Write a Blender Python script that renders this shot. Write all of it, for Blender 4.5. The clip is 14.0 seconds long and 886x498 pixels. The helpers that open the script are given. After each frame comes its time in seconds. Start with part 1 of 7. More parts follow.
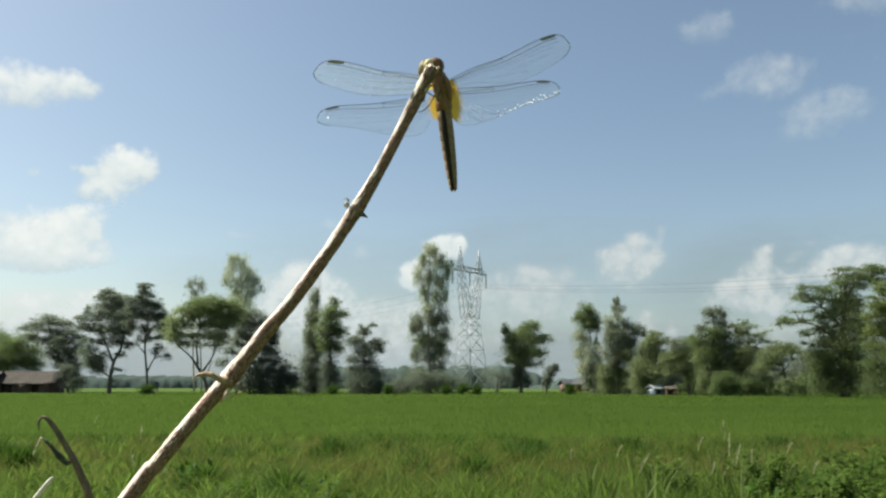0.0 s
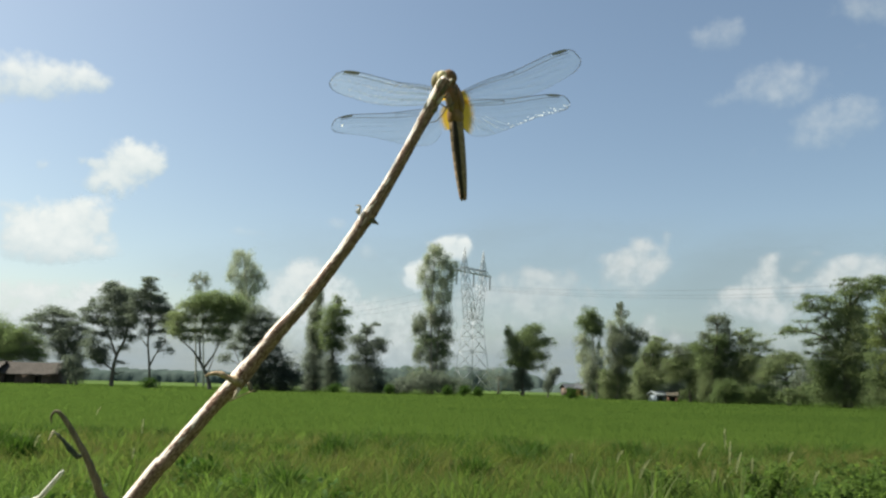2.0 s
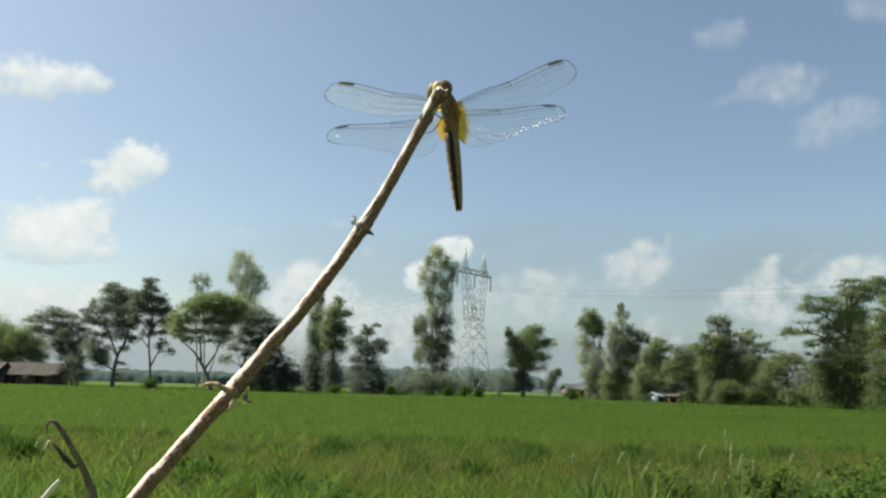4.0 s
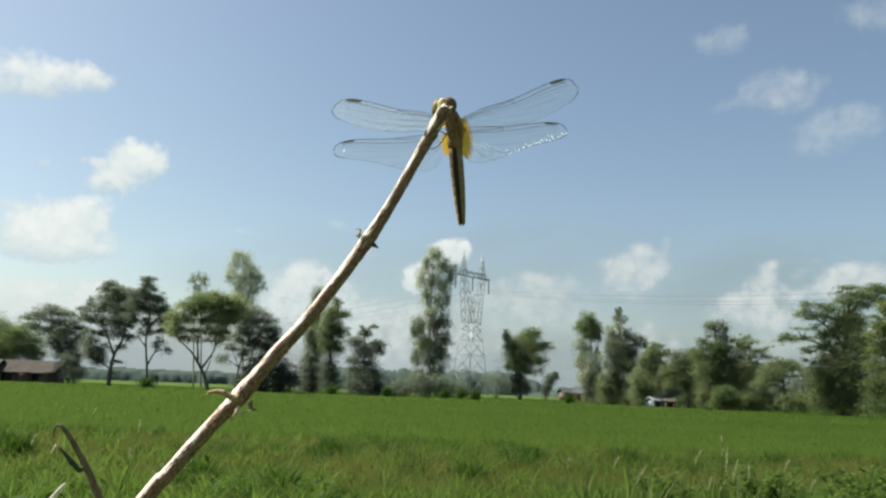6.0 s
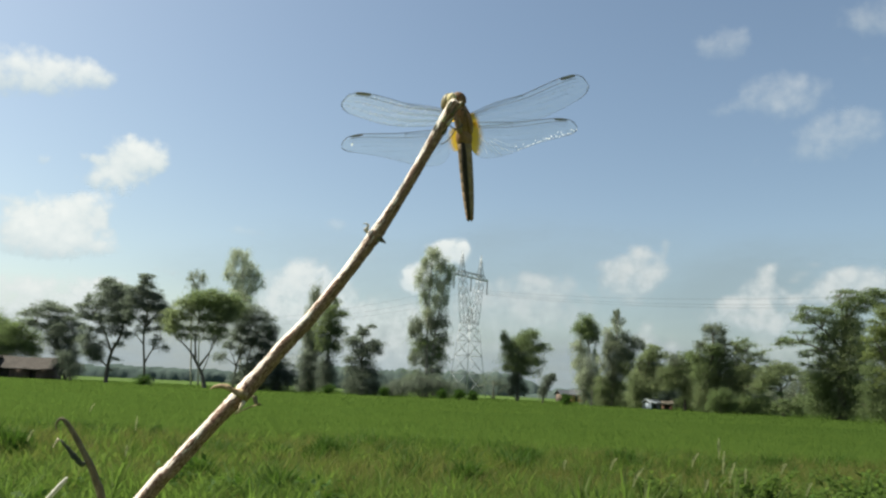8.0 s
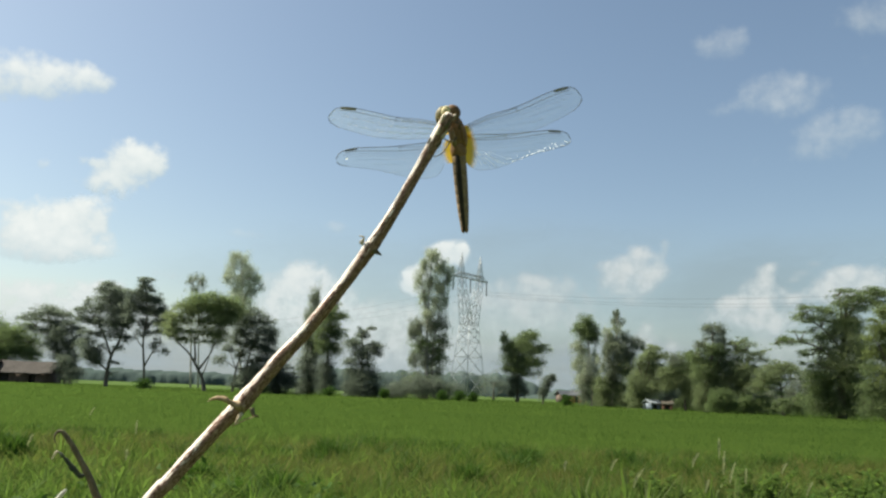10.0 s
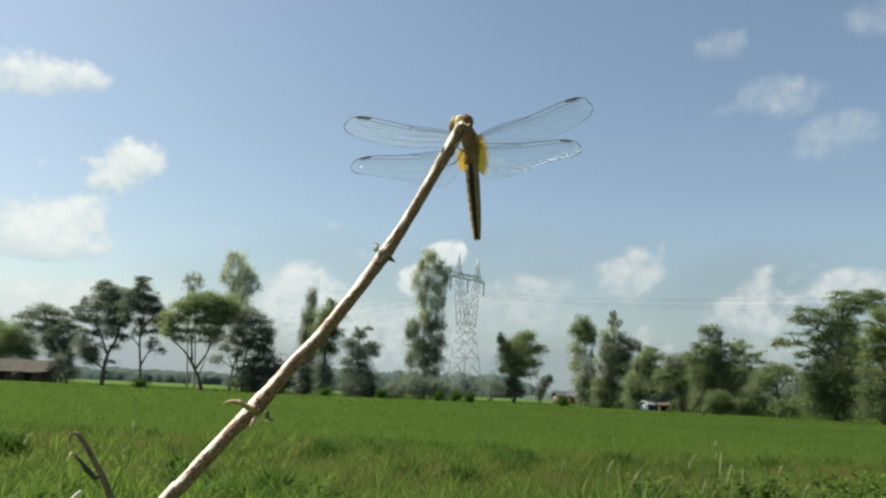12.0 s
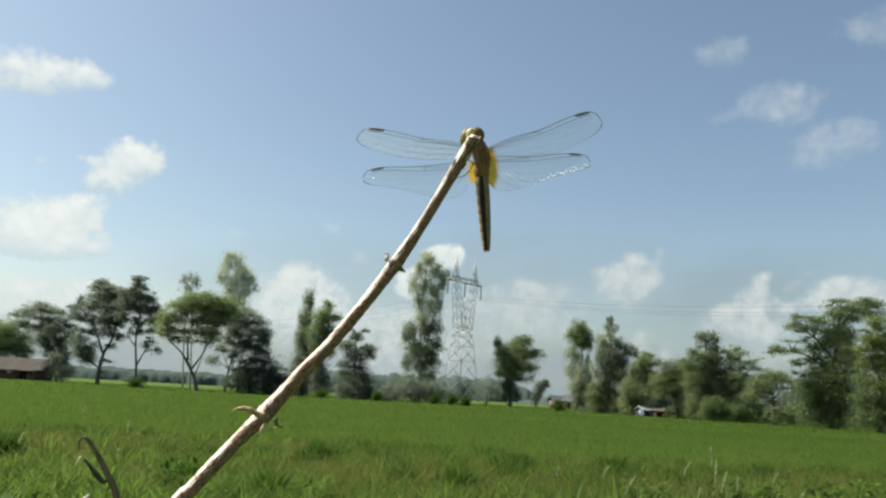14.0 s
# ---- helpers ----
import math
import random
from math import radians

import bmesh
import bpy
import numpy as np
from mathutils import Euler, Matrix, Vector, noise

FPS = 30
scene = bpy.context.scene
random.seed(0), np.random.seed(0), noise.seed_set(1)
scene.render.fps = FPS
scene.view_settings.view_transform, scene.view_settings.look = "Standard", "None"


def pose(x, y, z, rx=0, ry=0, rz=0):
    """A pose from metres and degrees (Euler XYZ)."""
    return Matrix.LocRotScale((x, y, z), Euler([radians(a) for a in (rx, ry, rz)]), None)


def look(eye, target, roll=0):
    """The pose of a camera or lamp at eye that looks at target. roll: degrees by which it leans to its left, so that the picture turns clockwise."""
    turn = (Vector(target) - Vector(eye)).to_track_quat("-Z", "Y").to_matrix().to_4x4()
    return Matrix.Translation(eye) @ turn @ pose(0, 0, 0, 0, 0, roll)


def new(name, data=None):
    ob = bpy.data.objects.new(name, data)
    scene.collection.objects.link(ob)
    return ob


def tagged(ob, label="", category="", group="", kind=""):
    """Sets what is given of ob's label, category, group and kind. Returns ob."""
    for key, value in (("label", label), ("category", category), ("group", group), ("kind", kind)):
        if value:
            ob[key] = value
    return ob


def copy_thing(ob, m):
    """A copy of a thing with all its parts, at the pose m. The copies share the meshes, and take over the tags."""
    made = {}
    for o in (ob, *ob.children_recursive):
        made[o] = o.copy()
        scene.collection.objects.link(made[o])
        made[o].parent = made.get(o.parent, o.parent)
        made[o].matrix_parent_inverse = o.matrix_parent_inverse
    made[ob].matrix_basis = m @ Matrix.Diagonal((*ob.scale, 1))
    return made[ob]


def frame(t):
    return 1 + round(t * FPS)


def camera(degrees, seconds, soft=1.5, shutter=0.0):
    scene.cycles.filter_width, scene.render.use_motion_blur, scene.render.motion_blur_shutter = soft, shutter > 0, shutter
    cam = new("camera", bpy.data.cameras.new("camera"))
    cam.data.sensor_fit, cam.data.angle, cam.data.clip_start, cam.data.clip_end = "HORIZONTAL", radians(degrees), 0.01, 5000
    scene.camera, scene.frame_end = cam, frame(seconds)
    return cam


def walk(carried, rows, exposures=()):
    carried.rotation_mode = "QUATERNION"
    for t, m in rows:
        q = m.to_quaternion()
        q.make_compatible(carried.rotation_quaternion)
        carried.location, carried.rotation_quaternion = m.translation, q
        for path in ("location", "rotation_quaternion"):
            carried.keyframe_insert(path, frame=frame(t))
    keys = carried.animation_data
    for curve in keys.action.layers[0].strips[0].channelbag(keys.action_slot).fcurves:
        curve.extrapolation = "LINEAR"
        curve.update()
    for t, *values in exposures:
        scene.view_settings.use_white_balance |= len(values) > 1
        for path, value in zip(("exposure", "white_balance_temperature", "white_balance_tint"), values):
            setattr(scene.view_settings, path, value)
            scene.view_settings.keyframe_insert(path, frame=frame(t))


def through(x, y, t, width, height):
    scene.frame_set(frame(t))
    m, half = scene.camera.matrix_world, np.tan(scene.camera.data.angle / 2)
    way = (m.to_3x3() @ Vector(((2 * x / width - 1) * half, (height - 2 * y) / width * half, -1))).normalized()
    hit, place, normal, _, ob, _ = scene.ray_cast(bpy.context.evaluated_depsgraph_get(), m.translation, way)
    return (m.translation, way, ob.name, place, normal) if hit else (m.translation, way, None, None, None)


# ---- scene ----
SECONDS = 14.0


def aim(x, y, z, yaw, pitch, roll):
    """A camera pose: yaw to the left of +y, pitch up, roll as in look()."""
    return pose(x, y, z, 90 + pitch, 0, yaw) @ pose(0, 0, 0, 0, 0, roll)


# ---- camera ----
cam = camera(60, SECONDS, soft=2.4)
PATH = [
    (0, aim(0.0000, 0.0000, 1.3000, 0.000, 10.146, -0.000)),
    (0.5, aim(-0.0004, -0.0014, 1.2984, 0.039, 10.190, 0.204)),
    (1, aim(0.0013, -0.0028, 1.3010, 0.214, 10.145, 0.676)),
    (1.5, aim(0.0006, -0.0041, 1.3008, 0.293, 10.201, 1.090)),
    (2, aim(-0.0011, -0.0047, 1.3011, 0.359, 10.201, 1.423)),
    (2.5, aim(-0.0007, -0.0050, 1.3031, 0.412, 10.173, 1.485)),
    (3, aim(-0.0001, -0.0046, 1.3034, 0.408, 10.198, 1.401)),
    (5.5, aim(0.0004, -0.0075, 1.3055, 0.366, 10.385, 1.833)),
    (6, aim(-0.0010, -0.0099, 1.3060, 0.307, 10.432, 2.094)),
    (6.5, aim(-0.0021, -0.0096, 1.3054, 0.320, 10.466, 2.359)),
    (7, aim(-0.0027, -0.0086, 1.3053, 0.325, 10.472, 2.520)),
    (7.5, aim(-0.0034, -0.0086, 1.3045, 0.258, 10.477, 2.576)),
    (8, aim(-0.0035, -0.0083, 1.3049, 0.212, 10.460, 2.651)),
    (10.5, aim(-0.0024, -0.0115, 1.3077, 0.065, 10.588, 2.144)),
    (11, aim(-0.0043, -0.0130, 1.3076, -0.028, 10.584, 2.074)),
    (11.5, aim(-0.0057, -0.0135, 1.3080, -0.029, 10.599, 2.283)),
    (12, aim(-0.0069, -0.0140, 1.3085, -0.041, 10.610, 2.511)),
    (12.5, aim(-0.0070, -0.0144, 1.3101, -0.046, 10.611, 2.516)),
    (13, aim(-0.0074, -0.0151, 1.3093, -0.143, 10.688, 2.573)),
    (13.5, aim(-0.0087, -0.0161, 1.3106, -0.202, 10.742, 2.887)),
    (14, aim(-0.0105, -0.0169, 1.3100, -0.204, 10.861, 3.177)),
]
walk(cam, PATH, exposures=[(0.0, 1.4, 6950, 3.0), (14.0, 1.4, 6950, 3.0)])

# ---- sky, sun ----
SUN_AZ, SUN_EL = -79.0, 50.0  # degrees right of +y, above the horizon


def heading(az, el, dist=1.0):
    a, e = radians(az), radians(el)
    return Vector((math.sin(a) * math.cos(e), math.cos(a) * math.cos(e), math.sin(e))) * dist


world = bpy.data.worlds.new("sky")
scene.world = world
world.use_nodes = True
wn = world.node_tree.nodes
sky = wn.new("ShaderNodeTexSky")
sky.sky_type = "NISHITA"
sky.sun_disc = False
sky.sun_elevation, sky.sun_rotation = radians(SUN_EL), radians(SUN_AZ)
sky.air_density, sky.dust_density, sky.ozone_density, sky.altitude = 1.0, 1.8, 0.8, 0
wn["Background"].inputs["Strength"].default_value = 0.0565
world.node_tree.links.new(sky.outputs["Color"], wn["Background"].inputs["Color"])

sun_data = bpy.data.lights.new("sun", "SUN")
sun_data.energy, sun_data.angle, sun_data.color = 4.0, radians(0.6), (1.0, 0.97, 0.92)
sun = new("sun", sun_data)
sun.matrix_world = look(heading(SUN_AZ, SUN_EL, 200), (0, 0, 0))


# ---- materials ----
def shader(name):
    m = bpy.data.materials.new(name)
    m.use_nodes = True
    nt = m.node_tree
    nt.nodes.clear()
    out = nt.nodes.new("ShaderNodeOutputMaterial")

    def node(kind, **sets):
        n = nt.nodes.new("ShaderNode" + kind)
        for key, value in sets.items():
            n.inputs[key.replace("_", " ")].default_value = value
        return n

    def link(a, b):
        nt.links.new(a, b)
    return m, node, link, out


def ramp(node, stops, mode="LINEAR"):
    r = node("ValToRGB")
    r.color_ramp.interpolation = mode
    e = r.color_ramp.elements
    e[0].position, e[0].color = stops[0][0], (*stops[0][1], 1)
    e[1].position, e[1].color = stops[-1][0], (*stops[-1][1], 1)
    for p, c in stops[1:-1]:
        e.new(p).color = (*c, 1)
    return r


def surface(name, dark, mid, light, scale, rough=0.7, metal=0.0, bump=0.3, stretch=(1, 1, 1), fine=6.0, spec=0.4, edges=(0.33, 0.5, 0.66)):
    """Two scales of noise through three tones, with relief."""
    m, node, link, out = shader(name)
    tc = node("TexCoord")
    mp = node("Mapping", Scale=stretch)
    link(tc.outputs["Object"], mp.inputs["Vector"])
    a = node("TexNoise", Scale=scale, Detail=6.0, Roughness=0.6)
    b = node("TexNoise", Scale=scale * fine, Detail=5.0, Roughness=0.65)
    link(mp.outputs["Vector"], a.inputs["Vector"])
    link(mp.outputs["Vector"], b.inputs["Vector"])
    mix = node("Math")
    mix.operation = "MULTIPLY_ADD"
    mix.inputs[1].default_value = 0.45
    link(b.outputs["Fac"], mix.inputs[0])
    half = node("Math")
    half.operation = "MULTIPLY"
    half.inputs[1].default_value = 0.55
    link(a.outputs["Fac"], half.inputs[0])
    link(half.outputs[0], mix.inputs[2])
    r = ramp(node, [(edges[0], dark), (edges[1], mid), (edges[2], light)])
    link(mix.outputs[0], r.inputs["Fac"])
    p = node("BsdfPrincipled", Roughness=rough, Metallic=metal)
    p.inputs["Specular IOR Level"].default_value = spec
    link(r.outputs["Color"], p.inputs["Base Color"])
    bp = node("Bump", Strength=bump, Distance=0.06 / scale)
    link(mix.outputs[0], bp.inputs["Height"])
    link(bp.outputs["Normal"], p.inputs["Normal"])
    link(p.outputs["BSDF"], out.inputs["Surface"])
    return m


def foliage(name, dark, mid, light, glow, rough=0.7, through=0.45, spec=0.12):
    """Leaves and blades: each one its own tone, light comes through."""
    m, node, link, out = shader(name)
    g = node("NewGeometry")
    r = ramp(node, [(0.0, dark), (0.5, mid), (1.0, light)])
    tc = node("TexCoord")
    big = node("TexNoise", Scale=0.35, Detail=3.0)
    link(tc.outputs["Object"], big.inputs["Vector"])
    add = node("Math")
    add.operation = "MULTIPLY_ADD"
    add.inputs[1].default_value = 0.24
    link(g.outputs["Random Per Island"], add.inputs[0])
    sub = node("Math")
    sub.operation = "MULTIPLY_ADD"
    sub.inputs[1].default_value = 1.1
    sub.inputs[2].default_value = -0.23
    link(big.outputs["Fac"], sub.inputs[0])
    link(sub.outputs[0], add.inputs[2])
    link(add.outputs[0], r.inputs["Fac"])
    p = node("BsdfPrincipled", Roughness=rough)
    p.inputs["Specular IOR Level"].default_value = spec
    link(r.outputs["Color"], p.inputs["Base Color"])
    t = node("BsdfTranslucent")
    tint = node("Mix")
    tint.data_type = "RGBA"
    tint.inputs["Factor"].default_value = 0.55
    link(r.outputs["Color"], tint.inputs["A"])
    tint.inputs["B"].default_value = (*glow, 1)
    link(tint.outputs["Result"], t.inputs["Color"])
    mx = node("MixShader", Fac=through)
    link(p.outputs["BSDF"], mx.inputs[1])
    link(t.outputs["BSDF"], mx.inputs[2])
    link(mx.outputs["Shader"], out.inputs["Surface"])
    return m


def clear(name, tint, veil, amount, rough, gloss):
    """A thin clear film: mostly see-through, a little veil, a little gloss."""
    m, node, link, out = shader(name)
    tc = node("TexCoord")
    n = node("TexNoise", Scale=900.0, Detail=3.0)
    link(tc.outputs["Object"], n.inputs["Vector"])
    bp = node("Bump", Strength=0.5, Distance=0.0004)
    link(n.outputs["Fac"], bp.inputs["Height"])
    tr = node("BsdfTransparent", Color=(*tint, 1))
    tl = node("BsdfTranslucent", Color=(*veil, 1))
    df = node("BsdfDiffuse", Color=(*veil, 1))
    half = node("MixShader", Fac=0.5)
    link(tl.outputs["BSDF"], half.inputs[1])
    link(df.outputs["BSDF"], half.inputs[2])
    a = node("MixShader", Fac=amount)
    link(tr.outputs["BSDF"], a.inputs[1])
    link(half.outputs["Shader"], a.inputs[2])
    gl = node("BsdfGlossy", Roughness=rough)
    link(bp.outputs["Normal"], gl.inputs["Normal"])
    fr = node("Fresnel", IOR=1.35)
    link(bp.outputs["Normal"], fr.inputs["Normal"])
    b = node("MixShader")
    less = node("Math")
    less.operation = "MULTIPLY"
    less.inputs[1].default_value = gloss
    link(fr.outputs["Fac"], less.inputs[0])
    link(less.outputs[0], b.inputs["Fac"])
    link(a.outputs["Shader"], b.inputs[1])
    link(gl.outputs["BSDF"], b.inputs[2])
    link(b.outputs["Shader"], out.inputs["Surface"])
    return m


def cloud_stuff(name):
    """Ragged, soft-edged far backdrop sheet that glows in a painted haze tone, paler upwards; opacity from the object's
    own colour.
    """
    m, node, link, out = shader(name)

    def math_node(op, a, b=None, c=None):
        n = node("Math")
        n.operation = op
        for i, v in enumerate((a, b, c)):
            if v is None:
                continue
            if isinstance(v, (int, float)):
                n.inputs[i].default_value = v
            else:
                link(v, n.inputs[i])
        return n.outputs[0]
    tc = node("TexCoord")
    info = node("ObjectInfo")
    sep = node("SeparateXYZ")
    link(tc.outputs["Object"], sep.inputs["Vector"])
    shift = node("Vector" + "Math")
    shift.operation = "ADD"
    link(tc.outputs["Object"], shift.inputs[0])
    off = math_node("MULTIPLY", info.outputs["Random"], 60.0)
    link(off, shift.inputs[1])
    big = node("TexNoise", Scale=2.1, Detail=8.0, Roughness=0.55, Distortion=0.15)
    link(shift.outputs[0], big.inputs["Vector"])
    puff = node("TexVoronoi", Scale=3.2)
    link(shift.outputs[0], puff.inputs["Vector"])
    x2 = math_node("MULTIPLY", sep.outputs["X"], sep.outputs["X"])
    y2 = math_node("MULTIPLY", sep.outputs["Y"], sep.outputs["Y"])
    inside = math_node("SUBTRACT", 1.0, math_node("ADD", x2, y2))
    rim = math_node("MAXIMUM", math_node("MINIMUM", math_node("MULTIPLY", inside, 1.9), 1.0), 0.0)
    d = math_node("MULTIPLY_ADD", big.outputs["Fac"], 1.2, -0.6)
    d = math_node("MULTIPLY_ADD", puff.outputs["Distance"], -0.1, d)
    d = math_node("ADD", d, math_node("MULTIPLY_ADD", inside, 1.5, -0.22))
    soft = node("MapRange")
    soft.interpolation_type = "SMOOTHSTEP"
    soft.inputs["From Min"].default_value = -0.05
    tint = node("SeparateColor")
    link(info.outputs["Color"], tint.inputs["Color"])
    link(math_node("MULTIPLY", tint.outputs["Red"], math_node("MULTIPLY_ADD", sep.outputs["Y"], -0.45, 1.0)), soft.inputs["From Max"])
    link(d, soft.inputs["Value"])
    alpha = math_node("MULTIPLY", math_node("MULTIPLY", soft.outputs["Result"], rim), info.outputs["Alpha"])
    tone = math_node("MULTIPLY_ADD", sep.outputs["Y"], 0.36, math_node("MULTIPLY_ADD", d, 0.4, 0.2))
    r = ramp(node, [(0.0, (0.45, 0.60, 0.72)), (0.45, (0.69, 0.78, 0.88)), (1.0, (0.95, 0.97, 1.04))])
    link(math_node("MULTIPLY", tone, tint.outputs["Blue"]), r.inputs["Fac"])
    # the haze is emitted by the sheet, nothing scatters light here
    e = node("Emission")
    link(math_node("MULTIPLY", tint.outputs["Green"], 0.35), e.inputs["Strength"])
    link(r.outputs["Color"], e.inputs["Color"])
    t = node("BsdfTransparent")
    mx = node("MixShader")
    link(alpha, mx.inputs["Fac"])
    link(t.outputs["BSDF"], mx.inputs[1])
    link(e.outputs["Emission"], mx.inputs[2])
    link(mx.outputs["Shader"], out.inputs["Surface"])
    return m


def cumulus_stuff(name):
    """Glowing cloud on a far backdrop sheet: body from the sheet's own shape values, torn by noise; relief paints lobe
    tops brighter than bases.
    """
    m, node, link, out = shader(name)

    def math_node(op, a, b=None, c=None):
        n = node("Math")
        n.operation = op
        for i, v in enumerate((a, b, c)):
            if v is None:
                continue
            if isinstance(v, (int, float)):
                n.inputs[i].default_value = v
            else:
                link(v, n.inputs[i])
        return n.outputs[0]
    tc = node("TexCoord")
    info = node("ObjectInfo")
    body = node("Attribute")
    body.attribute_name = "body"
    relief = node("Attribute")
    relief.attribute_name = "relief"
    shift = node("Vector" + "Math")
    shift.operation = "ADD"
    link(tc.outputs["Object"], shift.inputs[0])
    link(math_node("MULTIPLY", info.outputs["Random"], 60.0), shift.inputs[1])
    big = node("TexNoise", Scale=0.8, Detail=7.0, Roughness=0.5, Distortion=0.1)
    link(shift.outputs[0], big.inputs["Vector"])
    puff = node("TexVoronoi", Scale=1.5, Detail=2.0)
    link(shift.outputs[0], puff.inputs["Vector"])
    d = math_node("MULTIPLY_ADD", big.outputs["Fac"], 1.7, -0.85)
    d = math_node("MULTIPLY_ADD", puff.outputs["Distance"], -0.28, d)
    d = math_node("ADD", d, math_node("MULTIPLY_ADD", body.outputs["Fac"], 1.5, -0.32))
    tint = node("SeparateColor")
    link(info.outputs["Color"], tint.inputs["Color"])
    soft = node("MapRange")
    soft.interpolation_type = "SMOOTHSTEP"
    soft.inputs["From Min"].default_value = -0.08
    link(tint.outputs["Red"], soft.inputs["From Max"])
    link(d, soft.inputs["Value"])
    fade = math_node("MINIMUM", math_node("MULTIPLY", body.outputs["Fac"], 4.0), 1.0)
    alpha = math_node("MULTIPLY", math_node("MULTIPLY", soft.outputs["Result"], fade), info.outputs["Alpha"])
    # sunlit tops and grey bases are painted into the emitted tone
    tone = math_node("MULTIPLY_ADD", relief.outputs["Fac"], 0.30, math_node("MULTIPLY_ADD", d, 0.38, 0.38))
    r = ramp(node, [(0.0, (0.48, 0.60, 0.70)), (0.45, (0.67, 0.76, 0.85)), (1.0, (0.93, 0.96, 1.02))])
    link(math_node("MULTIPLY", tone, tint.outputs["Blue"]), r.inputs["Fac"])
    e = node("Emission")
    link(math_node("MULTIPLY", tint.outputs["Green"], 0.35), e.inputs["Strength"])
    link(r.outputs["Color"], e.inputs["Color"])
    t = node("BsdfTransparent")
    mx = node("MixShader")
    link(alpha, mx.inputs["Fac"])
    link(t.outputs["BSDF"], mx.inputs[1])
    link(e.outputs["Emission"], mx.inputs[2])
    link(mx.outputs["Shader"], out.inputs["Surface"])
    return m


def bark_stuff(name):
    """A weathered stem: brown fibrous bark, cracked, torn in patches down to pale wood; its sunlit side is painted
    paler.
    """
    m, node, link, out = shader(name)

    def math_node(op, a, b, c=0.0):
        n = node("Math")
        n.operation = op
        for i, v in enumerate((a, b, c)):
            if isinstance(v, (int, float)):
                n.inputs[i].default_value = v
            else:
                link(v, n.inputs[i])
        return n.outputs[0]

    def grain(stretch, scale, detail, rough):
        mp = node("Mapping", Scale=stretch)
        link(tc.outputs["UV"], mp.inputs["Vector"])
        n = node("TexNoise", Scale=scale, Detail=detail, Roughness=rough)
        link(mp.outputs["Vector"], n.inputs["Vector"])
        return n.outputs["Fac"]
    tc = node("TexCoord")
    sep = node("SeparateXYZ")
    link(tc.outputs["UV"], sep.inputs["Vector"])
    fibre = grain((1.0, 0.07, 1.0), 16.0, 5.0, 0.65)
    tears = grain((1.0, 0.22, 1.0), 2.8, 6.0, 0.62)
    spots = grain((1.0, 0.6, 1.0), 7.5, 4.0, 0.6)
    # cosine round the stem paints the sunward side paler, the far side browner
    side = math_node("COSINE", math_node("MULTIPLY_ADD", sep.outputs["X"], 2 * math.pi / 3.0, -2 * math.pi / 3.0 * 2.126), 0.0)
    bare_and_lit = math_node("ADD", math_node("MULTIPLY", side, 0.26), math_node("MULTIPLY_ADD", spots, 0.22, tears))
    mask = node("MapRange")
    mask.inputs["From Min"].default_value, mask.inputs["From Max"].default_value = 0.635, 0.70
    link(bare_and_lit, mask.inputs["Value"])
    wood = ramp(node, [(0.34, (0.3, 0.2, 0.155)), (0.46, (0.62, 0.52, 0.45)), (0.6, (0.86, 0.79, 0.72))])
    link(math_node("MULTIPLY_ADD", tears, 0.3, math_node("MULTIPLY", fibre, 0.7)), wood.inputs["Fac"])
    bark = ramp(node, [(0.37, (0.03, 0.015, 0.011)), (0.46, (0.15, 0.08, 0.06)), (0.55, (0.285, 0.175, 0.138)), (0.68, (0.44, 0.31, 0.255))])
    link(math_node("MULTIPLY_ADD", spots, 0.45, math_node("MULTIPLY", fibre, 0.55)), bark.inputs["Fac"])
    mix = node("Mix")
    mix.data_type = "RGBA"
    link(mask.outputs["Result"], mix.inputs["Factor"])
    link(bark.outputs["Color"], mix.inputs["A"])
    link(wood.outputs["Color"], mix.inputs["B"])
    p = node("BsdfPrincipled", Roughness=0.85)
    p.inputs["Specular IOR Level"].default_value = 0.12
    link(mix.outputs["Result"], p.inputs["Base Color"])
    high = math_node("MULTIPLY_ADD", mask.outputs["Result"], -0.5, math_node("ADD", fibre, math_node("MULTIPLY", spots, 0.8)))
    bp = node("Bump", Strength=1.0, Distance=0.00022)
    link(high, bp.inputs["Height"])
    link(bp.outputs["Normal"], p.inputs["Normal"])
    link(p.outputs["BSDF"], out.inputs["Surface"])
    return m


CLOUD = cloud_stuff("haze")
CUMULUS = cumulus_stuff("cumulus")
# tree leaf tones are raised and greyed, painting in the haze of distance
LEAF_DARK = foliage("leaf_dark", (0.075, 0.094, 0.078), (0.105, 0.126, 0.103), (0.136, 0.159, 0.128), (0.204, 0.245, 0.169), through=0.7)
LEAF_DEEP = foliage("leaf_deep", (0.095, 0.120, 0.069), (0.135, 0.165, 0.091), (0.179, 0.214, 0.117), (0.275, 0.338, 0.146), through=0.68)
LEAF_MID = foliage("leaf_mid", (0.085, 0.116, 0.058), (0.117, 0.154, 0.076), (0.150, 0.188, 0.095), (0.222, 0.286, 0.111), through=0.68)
LEAF_YOUNG = foliage("leaf_young", (0.084, 0.113, 0.044), (0.119, 0.150, 0.060), (0.154, 0.185, 0.077), (0.253, 0.306, 0.095), through=0.66)
LEAF_LIGHT = foliage("leaf_light", (0.074, 0.107, 0.047), (0.105, 0.146, 0.064), (0.138, 0.178, 0.083), (0.214, 0.285, 0.107), through=0.62)
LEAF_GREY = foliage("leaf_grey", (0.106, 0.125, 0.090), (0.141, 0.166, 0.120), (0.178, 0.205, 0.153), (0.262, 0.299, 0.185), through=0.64)
